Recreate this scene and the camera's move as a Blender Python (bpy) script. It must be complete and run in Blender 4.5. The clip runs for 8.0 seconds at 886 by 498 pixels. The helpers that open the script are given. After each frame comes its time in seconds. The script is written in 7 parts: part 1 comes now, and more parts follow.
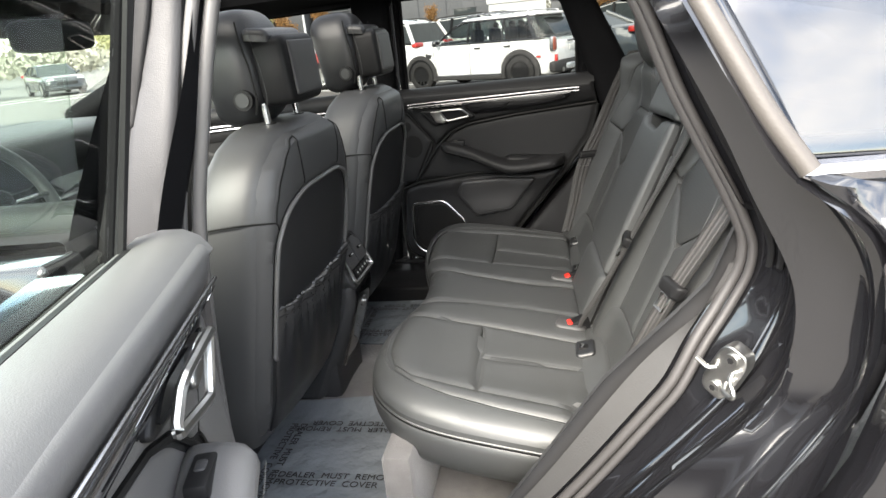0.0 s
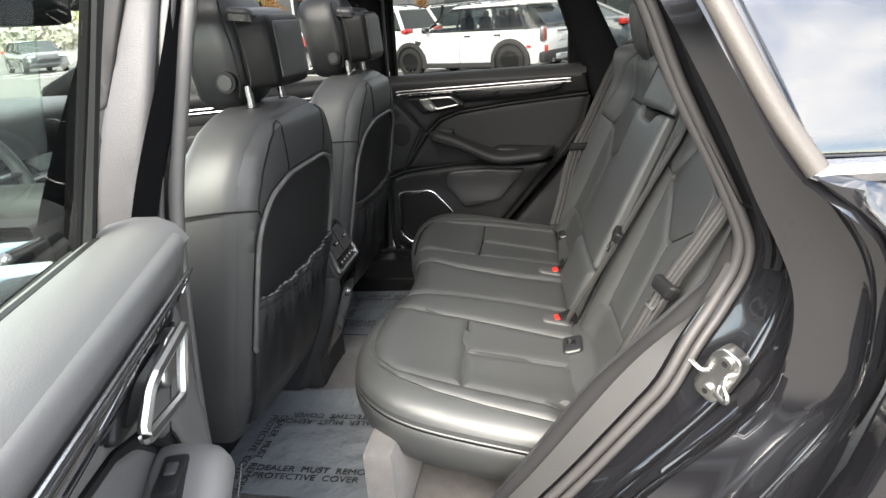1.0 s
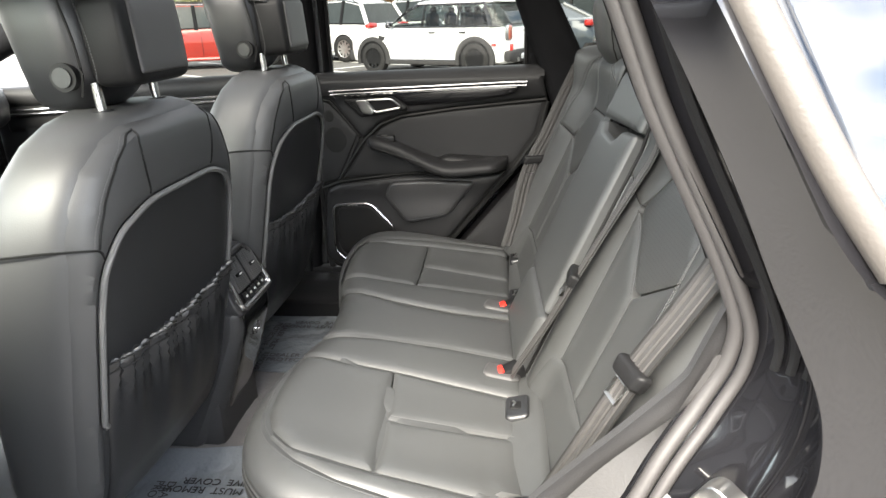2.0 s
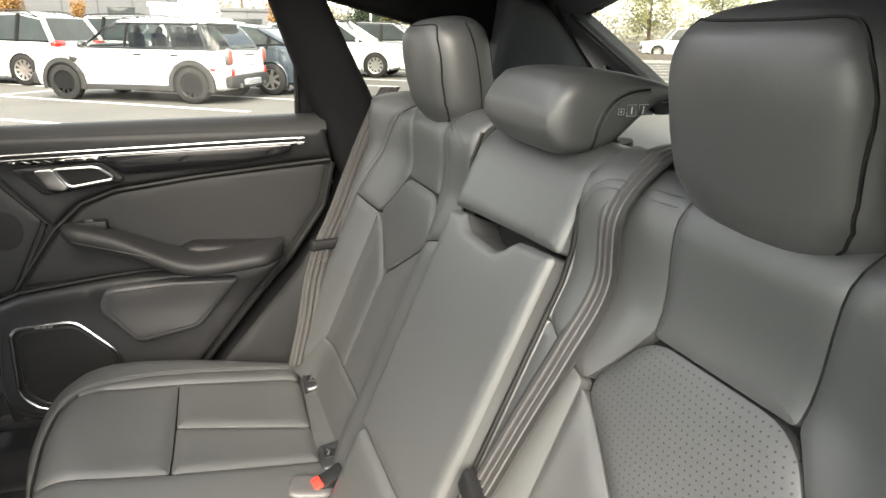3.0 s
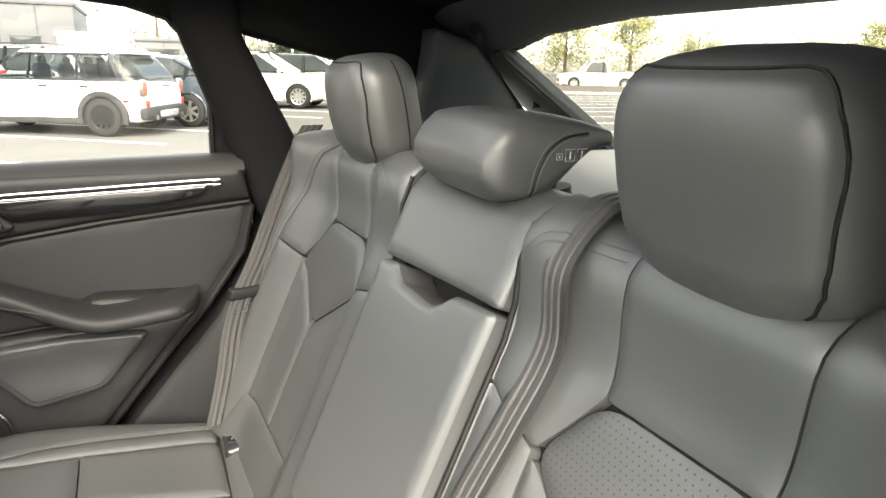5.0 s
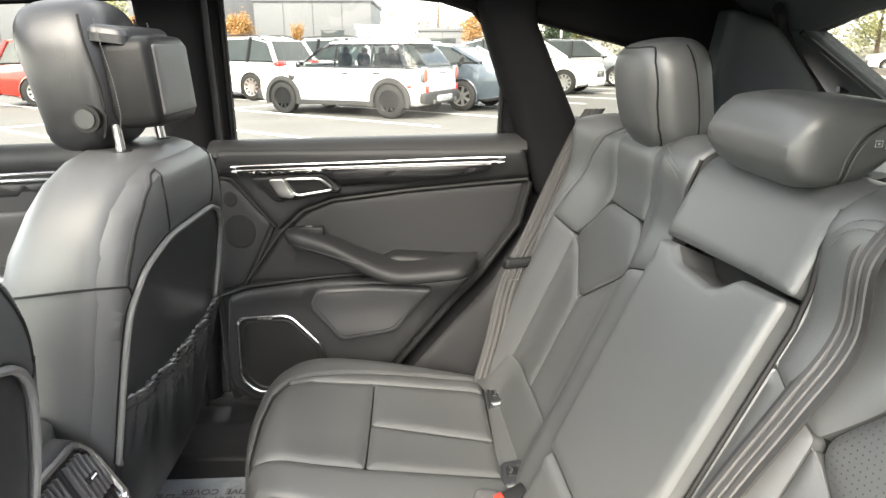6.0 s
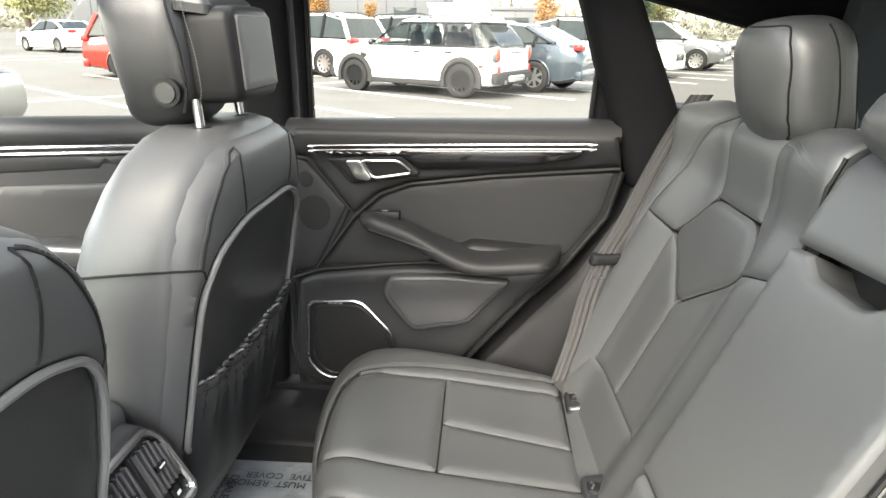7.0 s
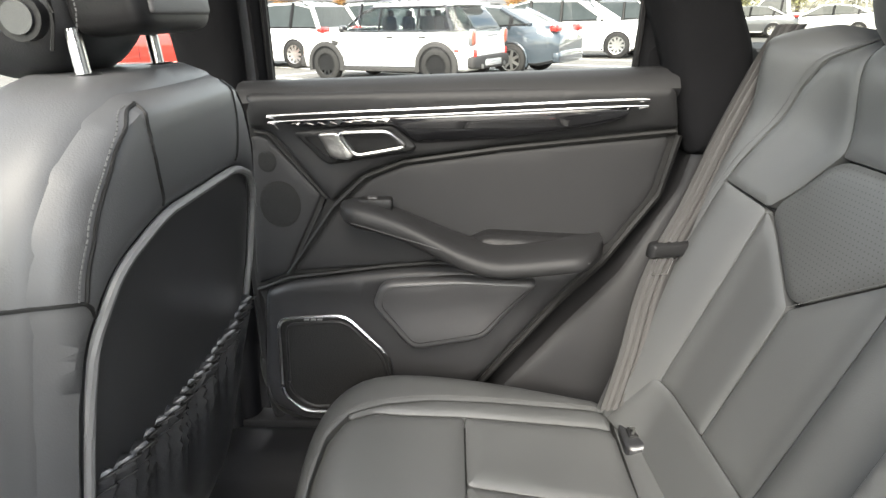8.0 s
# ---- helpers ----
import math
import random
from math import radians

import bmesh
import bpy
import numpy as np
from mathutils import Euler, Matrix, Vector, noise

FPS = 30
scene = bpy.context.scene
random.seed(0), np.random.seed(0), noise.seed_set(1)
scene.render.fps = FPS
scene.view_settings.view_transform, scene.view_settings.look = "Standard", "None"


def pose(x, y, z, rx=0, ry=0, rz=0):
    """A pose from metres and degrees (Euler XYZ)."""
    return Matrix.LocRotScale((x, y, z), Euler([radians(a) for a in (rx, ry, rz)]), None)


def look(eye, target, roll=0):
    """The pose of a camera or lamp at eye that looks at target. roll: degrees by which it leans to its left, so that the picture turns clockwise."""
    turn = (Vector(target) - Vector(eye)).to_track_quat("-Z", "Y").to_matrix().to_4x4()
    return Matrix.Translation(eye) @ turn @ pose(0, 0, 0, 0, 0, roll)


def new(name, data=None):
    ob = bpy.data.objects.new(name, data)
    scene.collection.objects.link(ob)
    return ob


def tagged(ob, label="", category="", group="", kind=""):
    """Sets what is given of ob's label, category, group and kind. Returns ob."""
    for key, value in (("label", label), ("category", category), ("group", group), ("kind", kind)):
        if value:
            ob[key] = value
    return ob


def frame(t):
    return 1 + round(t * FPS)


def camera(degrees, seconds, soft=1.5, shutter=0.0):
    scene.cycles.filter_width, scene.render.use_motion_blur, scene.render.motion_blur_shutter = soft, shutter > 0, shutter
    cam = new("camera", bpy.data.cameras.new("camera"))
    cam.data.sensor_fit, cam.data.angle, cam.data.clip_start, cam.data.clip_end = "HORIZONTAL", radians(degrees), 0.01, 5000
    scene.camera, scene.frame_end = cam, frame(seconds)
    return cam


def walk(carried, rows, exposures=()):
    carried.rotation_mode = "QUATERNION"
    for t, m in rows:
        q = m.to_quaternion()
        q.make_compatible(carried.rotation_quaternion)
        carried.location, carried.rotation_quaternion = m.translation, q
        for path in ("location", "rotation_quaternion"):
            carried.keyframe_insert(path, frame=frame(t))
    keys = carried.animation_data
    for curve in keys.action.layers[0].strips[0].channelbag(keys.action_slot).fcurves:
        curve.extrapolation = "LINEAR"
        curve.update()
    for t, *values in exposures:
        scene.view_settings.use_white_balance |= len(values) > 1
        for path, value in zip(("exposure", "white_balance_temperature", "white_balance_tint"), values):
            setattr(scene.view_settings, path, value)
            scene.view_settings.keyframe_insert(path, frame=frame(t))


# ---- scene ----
cam = camera(68.7, 8.0)
PATH = [
    (0, (0.359, -1.589, 1.355), (-0.015, 0.268, 0.715), -5.5),
    (0.5, (0.337, -1.586, 1.362), (0.014, 0.274, 0.7), -4.5),
    (1, (0.349, -1.556, 1.351), (0.019, 0.297, 0.674), -3.9),
    (1.2, (0.36, -1.533, 1.339), (0.028, 0.319, 0.659), -3.6),
    (2.3, (0.389, -1.106, 1.328), (0.286, 0.766, 0.634), -0.7),
    (2.5, (0.347, -0.98, 1.318), (0.386, 0.898, 0.63), -0.5),
    (3, (0.285, -0.718, 1.345), (0.857, 1.091, 0.713), 0.8),
    (3.5, (0.289, -0.659, 1.358), (1.223, 1.012, 0.78), 2.0),
    (4, (0.293, -0.65, 1.355), (1.357, 0.958, 0.824), 2.9),
    (4.2, (0.292, -0.649, 1.353), (1.358, 0.959, 0.827), 3.1),
    (5.3, (0.305, -0.665, 1.356), (0.863, 1.17, 0.787), 0.4),
    (5.5, (0.296, -0.686, 1.357), (0.678, 1.187, 0.769), 0.3),
    (6, (0.245, -0.712, 1.355), (0.294, 1.199, 0.765), -0.1),
    (6.5, (0.237, -0.711, 1.375), (0.117, 1.188, 0.76), 0.1),
    (7, (0.206, -0.633, 1.349), (0.066, 1.254, 0.703), 0.8),
    (7.5, (0.161, -0.475, 1.272), (0.056, 1.42, 0.64), -0.3),
    (8, (0.139, -0.328, 1.254), (0.059, 1.553, 0.579), -1.1),
]
EXPOSURES = [(0, 3.28, 6950, 10), (1.2, 3.3, 6950, 10), (2.3, 4.15, 7150, 10), (3.0, 4.5, 7500, 10), (4.2, 4.7, 7700, 10), (5.5, 4.8, 7400, 10), (6.5, 4.75, 7200, 10), (7.0, 4.75, 7150, 10), (7.5, 4.75, 7050, 10), (8.0, 4.75, 7050, 10)]
walk(cam, [(t, look(eye, target, roll)) for t, eye, target, roll in PATH], EXPOSURES)

# ---- daylight: a bright, broken overcast ----
SUN_UP, SUN_TURN = radians(40), radians(194)
world = bpy.data.worlds.new("sky")
scene.world = world
world.use_nodes = True
wn, wl = world.node_tree.nodes, world.node_tree.links
bg = wn["Background"]
sky = wn.new("ShaderNodeTexSky")
sky.sky_type, sky.sun_disc = "NISHITA", False
sky.sun_elevation, sky.sun_rotation = SUN_UP, SUN_TURN
sky_dim = wn.new("ShaderNodeMix")
sky_dim.data_type, sky_dim.blend_type = "RGBA", "MIX"
coords = wn.new("ShaderNodeTexCoord")
stretch = wn.new("ShaderNodeMapping")
stretch.inputs["Scale"].default_value = (1.0, 1.0, 2.6)
stretch.inputs["Location"].default_value = (1.3, 0.4, 0.2)
clouds = wn.new("ShaderNodeTexNoise")
clouds.inputs["Scale"].default_value, clouds.inputs["Detail"].default_value = 3.4, 9
ramp = wn.new("ShaderNodeValToRGB")
ramp.color_ramp.elements[0].position, ramp.color_ramp.elements[1].position = 0.36, 0.66
wl.new(coords.outputs["Generated"], stretch.inputs["Vector"])
wl.new(stretch.outputs["Vector"], clouds.inputs["Vector"])
wl.new(clouds.outputs["Fac"], ramp.inputs["Fac"])
wl.new(ramp.outputs["Color"], sky_dim.inputs["Factor"])
wl.new(sky.outputs["Color"], sky_dim.inputs["A"])
sky_dim.inputs["B"].default_value = (9.4, 9.5, 9.8, 1)
wl.new(sky_dim.outputs["Result"], bg.inputs["Color"])
bg.inputs["Strength"].default_value = 0.11
sun_data = bpy.data.lights.new("sun", "SUN")
sun_data.energy, sun_data.angle, sun_data.color = 2.5, radians(48), (1.0, 0.96, 0.9)
sun = new("sun", sun_data)
sun.matrix_world = look((0, 0, 30), (-30 * math.cos(SUN_UP) * math.sin(SUN_TURN), -30 * math.cos(SUN_UP) * math.cos(SUN_TURN), 30 - 30 * math.sin(SUN_UP)))

# ---- materials ----
def material(name, colour, rough=0.5, metal=0.0, grain=0.0, grain_size=0.002, mottle=0.0, mottle_size=0.08, coat=0.0, sheen=0.0, ior=1.45):
    """A surface with two scales of variation: fine relief, and a broad mottling of colour and gloss."""
    m = bpy.data.materials.new(name)
    m.use_nodes = True
    n, l = m.node_tree.nodes, m.node_tree.links
    b = n["Principled BSDF"]
    b.inputs["Base Color"].default_value = (*colour, 1)
    b.inputs["Roughness"].default_value, b.inputs["Metallic"].default_value = rough, metal
    b.inputs["Coat Weight"].default_value, b.inputs["Sheen Weight"].default_value = coat, sheen
    b.inputs["Coat Roughness"].default_value = 0.03
    b.inputs["IOR"].default_value = ior
    tc = n.new("ShaderNodeTexCoord")
    if mottle:
        no = n.new("ShaderNodeTexNoise")
        no.inputs["Scale"].default_value, no.inputs["Detail"].default_value = 1 / mottle_size, 6
        l.new(tc.outputs["Object"], no.inputs["Vector"])
        mx = n.new("ShaderNodeMix")
        mx.data_type = "RGBA"
        mx.inputs["A"].default_value = (*[c * (1 - mottle) for c in colour], 1)
        mx.inputs["B"].default_value = (*[min(1, c * (1 + mottle)) for c in colour], 1)
        l.new(no.outputs["Fac"], mx.inputs["Factor"])
        l.new(mx.outputs["Result"], b.inputs["Base Color"])
        mr = n.new("ShaderNodeMapRange")
        mr.inputs["To Min"].default_value, mr.inputs["To Max"].default_value = max(0.02, rough - 0.3 * mottle * rough), min(1, rough + 0.3 * mottle * rough)
        l.new(no.outputs["Fac"], mr.inputs["Value"])
        l.new(mr.outputs["Result"], b.inputs["Roughness"])
    if grain:
        vo = n.new("ShaderNodeTexNoise")
        vo.inputs["Scale"].default_value, vo.inputs["Detail"].default_value = 1 / grain_size, 3
        l.new(tc.outputs["Object"], vo.inputs["Vector"])
        bu = n.new("ShaderNodeBump")
        bu.inputs["Strength"].default_value, bu.inputs["Distance"].default_value = grain, grain_size * 0.5
        l.new(vo.outputs["Fac"], bu.inputs["Height"])
        l.new(bu.outputs["Normal"], b.inputs["Normal"])
    return m


def glass(name, tint=(0.9, 0.95, 0.92), gloss=0.0, base_gloss=0.0):
    m = bpy.data.materials.new(name)
    m.use_nodes = True
    n, l = m.node_tree.nodes, m.node_tree.links
    n.remove(n["Principled BSDF"])
    out = n["Material Output"]
    see, shine, mix, fr = n.new("ShaderNodeBsdfTransparent"), n.new("ShaderNodeBsdfGlossy"), n.new("ShaderNodeMixShader"), n.new("ShaderNodeLayerWeight")
    see.inputs["Color"].default_value = (*tint, 1)
    shine.inputs["Roughness"].default_value = gloss
    fr.inputs["Blend"].default_value = 0.5
    power, add = n.new("ShaderNodeMath"), n.new("ShaderNodeMath")
    power.operation, add.operation, add.use_clamp = "POWER", "ADD", True
    power.inputs[1].default_value = 5.0
    add.inputs[1].default_value = 0.03 + base_gloss
    l.new(fr.outputs["Facing"], power.inputs[0])
    l.new(power.outputs["Value"], add.inputs[0])
    l.new(add.outputs["Value"], mix.inputs["Fac"])
    l.new(see.outputs["BSDF"], mix.inputs[1])
    l.new(shine.outputs["BSDF"], mix.inputs[2])
    l.new(mix.outputs["Shader"], out.inputs["Surface"])
    return m


def perforate(m, pitch=0.0066, size=0.14):
    """Rows of punched holes over a leather, in the plane across the car."""
    n, l = m.node_tree.nodes, m.node_tree.links
    b = n["Principled BSDF"]
    tc, sep = n.new("ShaderNodeTexCoord"), n.new("ShaderNodeSeparateXYZ")
    l.new(tc.outputs["Object"], sep.inputs["Vector"])

    def op(kind, a, c):
        o = n.new("ShaderNodeMath")
        o.operation = kind
        for i, v in enumerate((a, c)):
            if isinstance(v, (int, float)):
                o.inputs[i].default_value = v
            else:
                l.new(v, o.inputs[i])
        return o.outputs["Value"]

    rows = op("MULTIPLY", sep.outputs["Z"], 1.16 / pitch)
    shift = op("MULTIPLY", op("FLOOR", rows, 0.0), 0.5)
    fy = op("SUBTRACT", op("FRACT", op("ADD", op("MULTIPLY", sep.outputs["Y"], 1 / pitch), shift), 0.0), 0.5)
    fz = op("SUBTRACT", op("FRACT", rows, 0.0), 0.5)
    d = op("ADD", op("MULTIPLY", fy, fy), op("MULTIPLY", fz, fz))
    hole = op("LESS_THAN", d, size * size)
    mx = n.new("ShaderNodeMix")
    mx.data_type = "RGBA"
    l.new(hole, mx.inputs["Factor"])
    old = b.inputs["Base Color"].links[0].from_socket
    l.new(old, mx.inputs["A"])
    mx.inputs["B"].default_value = (0.004, 0.004, 0.004, 1)
    l.new(mx.outputs["Result"], b.inputs["Base Color"])
    return m


LEATHER = material("black_leather", (0.045, 0.0465, 0.047), 0.44, ior=1.6, grain=0.18, grain_size=0.0016, mottle=0.12, mottle_size=0.15)
PERF = perforate(material("perforated_leather", (0.039, 0.0403, 0.0406), 0.44, ior=1.58, grain=0.18, grain_size=0.0016, mottle=0.12, mottle_size=0.15))
LEATHER_DARK = material("dark_leatherette", (0.015, 0.0155, 0.017), 0.36, ior=1.5, grain=0.3, grain_size=0.0016, mottle=0.12)
THREAD = material("grey_thread", (0.065, 0.066, 0.066), 0.7, mottle=0.15, mottle_size=0.004)
PIPING_GREY = material("grey_piping", (0.10, 0.10, 0.10), 0.38, mottle=0.1)
PIPING = material("black_piping", (0.006, 0.006, 0.006), 0.6, ior=1.3, mottle=0.1)
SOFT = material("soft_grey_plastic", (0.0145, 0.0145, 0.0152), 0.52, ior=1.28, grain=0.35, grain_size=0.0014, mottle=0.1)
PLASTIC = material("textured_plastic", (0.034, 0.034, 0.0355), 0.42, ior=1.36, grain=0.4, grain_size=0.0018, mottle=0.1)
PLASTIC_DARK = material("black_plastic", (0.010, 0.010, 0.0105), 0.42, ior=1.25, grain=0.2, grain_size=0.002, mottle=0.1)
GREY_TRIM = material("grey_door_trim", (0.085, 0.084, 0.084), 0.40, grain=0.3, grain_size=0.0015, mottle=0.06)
PIANO = material("piano_black", (0.006, 0.006, 0.007), 0.05, coat=1.0, mottle=0.05)
CHROME = material("satin_chrome", (0.46, 0.46, 0.475), 0.25, metal=1.0, mottle=0.06, mottle_size=0.02)
STEEL = material("bright_steel", (0.42, 0.42, 0.41), 0.32, metal=1.0, mottle=0.12, mottle_size=0.01)
RUBBER_DARK = material("brown_grey_rubber", (0.05, 0.045, 0.041), 0.5, grain=0.2, grain_size=0.003, mottle=0.12)
RUBBER = material("door_rubber", (0.036, 0.034, 0.034), 0.5, grain=0.15, grain_size=0.003, mottle=0.12)
CARPET = material("grey_carpet", (0.12, 0.113, 0.11), 0.95, ior=1.15, grain=1.0, grain_size=0.003, mottle=0.3, mottle_size=0.03, sheen=0.3)
LINER = material("black_headliner", (0.007, 0.007, 0.0075), 0.9, ior=1.12, grain=0.5, grain_size=0.002, mottle=0.15)
PILLAR = material("dark_pillar_cloth", (0.007, 0.007, 0.0077), 0.85, ior=1.12, grain=0.5, grain_size=0.002, mottle=0.12)
HATCH = material("grey_hatch_trim", (0.045, 0.05, 0.055), 0.6, ior=1.3, grain=0.3, grain_size=0.002, mottle=0.1)
# darker copy of the textured plastic, for trim on the shaded far side
FAR_TRIM_SHADED = material("far_trim_plastic_shaded", (0.017, 0.017, 0.018), 0.45, ior=1.3, grain=0.4, grain_size=0.0015, mottle=0.1)
WEB_RIB = material("belt_rib", (0.037, 0.0355, 0.035), 0.5, grain=0.6, grain_size=0.0015, mottle=0.1)
WEB = material("belt_webbing", (0.018, 0.0175, 0.017), 0.5, grain=0.6, grain_size=0.0015, mottle=0.2, mottle_size=0.01)
RED = material("red_button", (0.62, 0.03, 0.02), 0.35, mottle=0.08)
FILM = material("protective_film", (0.17, 0.185, 0.2), 0.12, grain=0.6, grain_size=0.05, mottle=0.2, mottle_size=0.12)
INK = material("black_ink", (0.012, 0.012, 0.012), 0.5, mottle=0.1)
PAINT = material("metallic_black_paint", (0.006, 0.006, 0.007), 0.12, metal=0.0, coat=1.0, ior=1.45, mottle=0.2, mottle_size=0.001)
MESHCLOTH = material("speaker_mesh", (0.010, 0.010, 0.010), 0.7, ior=1.2, grain=1.0, grain_size=0.0022, mottle=0.1)
COVER = material("cargo_cover", (0.2, 0.2, 0.195), 0.7, grain=0.4, grain_size=0.002, mottle=0.1)
MARK = material("pale_marking", (0.62, 0.62, 0.6), 0.6, mottle=0.05)
CLEAR = glass("clear_glass", (0.9, 0.93, 0.91))
# far and rear panes are darkened to hold down the brightness outside
DIMMING = glass("dimming_glass", (0.195, 0.204, 0.197))
PRIVACY = glass("rear_glass", (0.135, 0.14, 0.131))
PALE_PLASTIC = material("pale_plastic", (0.3, 0.3, 0.3), 0.45, grain=0.3, grain_size=0.0015, mottle=0.06)
DOOR_GLASS = glass("green_door_glass", (0.8, 0.87, 0.82), 0.0, -0.02)
# its tint sets how much light falls in from above
ROOF_GLASS = glass("unseen_roof_glass", (0.21, 0.214, 0.214))
SOFT_GREY = material("matt_sill_plastic", (0.05, 0.049, 0.05), 0.55, grain=0.4, grain_size=0.0015, mottle=0.1)
# near-black backing under panels: the shade of their gaps, put into colour
GAP_SHADE = material("black_gap_shade", (0.005, 0.005, 0.005), 0.95, mottle=0.1)
DARK_GLASS = glass("privacy_glass", (0.12, 0.13, 0.14), 0.0, 0.09)
SCREEN = material("screen_bezel", (0.12, 0.12, 0.12), 0.3, mottle=0.05)

SATIN = material("satin_metal", (0.34, 0.34, 0.35), 0.26, metal=1.0, mottle=0.08)
SILL_RUBBER = material("sill_rubber", (0.034, 0.033, 0.033), 0.55, grain=0.3, grain_size=0.003, mottle=0.12)
SHELL_LEATHER = material("seat_shell_leather", (0.044, 0.0445, 0.0458), 0.48, ior=1.5, grain=0.22, grain_size=0.0016, mottle=0.12, mottle_size=0.15)

# ---- builders ----
from mathutils import geometry
from mathutils.bvhtree import BVHTree


def thing(name, loc, label, category, group="", kind=""):
    ob = new(name)
    ob.location = loc
    ob.empty_display_size = 0.05
    return tagged(ob, label, category, group, kind)


def root_of(ob):
    while ob.parent:
        ob = ob.parent
    return ob


def mesh_part(name, verts, faces, mat, parent=None, label="", smooth=True):
    """Links vertices, given in the car's or the lot's own metres, as one mesh under a thing or a part."""
    me = bpy.data.meshes.new(name)
    o = np.array(root_of(parent).location) if parent else np.zeros(3)
    me.from_pydata([tuple(np.array(v) - o) for v in verts], [], faces)
    bm = bmesh.new()
    bm.from_mesh(me)
    bmesh.ops.recalc_face_normals(bm, faces=bm.faces)
    bm.to_mesh(me)
    bm.free()
    me.materials.append(mat)
    if smooth:
        me.polygons.foreach_set("use_smooth", [True] * len(me.polygons))
        me.set_sharp_from_angle(angle=radians(42))
    ob = new(name, me)
    if parent:
        ob.parent = parent
    if label:
        tagged(ob, label)
    return ob


def rounded(points, radius, n=5):
    """A closed outline with its corners rounded; radius: one for all."""
    out = []
    k = len(points)
    for i in range(k):
        p, a, b = (Vector(points[j % k]) for j in (i, i - 1, i + 1))
        da, db = (a - p), (b - p)
        r = min(radius, 0.45 * da.length, 0.45 * db.length)
        s, e = p + da.normalized() * r, p + db.normalized() * r
        for j in range(n + 1):
            t = j / n
            out.append(tuple((1 - t) ** 2 * s + 2 * t * (1 - t) * p + t * t * e))
    return out


def resample(points, step, closed=True):
    out = []
    k = len(points)
    for i in range(k if closed else k - 1):
        a, b = np.array(points[i], float), np.array(points[(i + 1) % k], float)
        m = max(1, int(np.ceil(np.linalg.norm(b - a) / step)))
        out += [tuple(a + (b - a) * j / m) for j in range(m)]
    if not closed:
        out.append(tuple(points[-1]))
    return out


def grown(points, d):
    """A closed outline moved outwards by d."""
    p = [np.array(q, float) for q in points]
    area = sum(a[0] * b[1] - b[0] * a[1] for a, b in zip(p, p[1:] + p[:1]))
    s = 1 if area > 0 else -1
    out = []
    for i in range(len(p)):
        e, f = p[i] - p[i - 1], p[(i + 1) % len(p)] - p[i]
        e, f = e / np.linalg.norm(e), f / np.linalg.norm(f)
        n, m = s * np.array([e[1], -e[0]]), s * np.array([f[1], -f[0]])
        w = n + m
        out.append(tuple(p[i] + w * d / max(0.4, w @ w / 2)))
    return out


def edge_distance(pts, ring):
    a = np.array(ring)
    b = np.roll(a, -1, 0)
    best = np.full(len(pts), 1e9)
    for p, q in zip(a, b):
        d = q - p
        t = np.clip(((pts - p) @ d) / max(d @ d, 1e-12), 0, 1)
        best = np.minimum(best, np.linalg.norm(pts - (p + t[:, None] * d), axis=1))
    return best


def inside(pts, ring):
    a = np.array(ring)
    b = np.roll(a, -1, 0)
    odd = np.zeros(len(pts), bool)
    for (x1, y1), (x2, y2) in zip(a, b):
        if y1 == y2:
            continue
        cross = ((y1 > pts[:, 1]) != (y2 > pts[:, 1])) & (pts[:, 0] < (x2 - x1) * (pts[:, 1] - y1) / (y2 - y1) + x1)
        odd ^= cross
    return odd


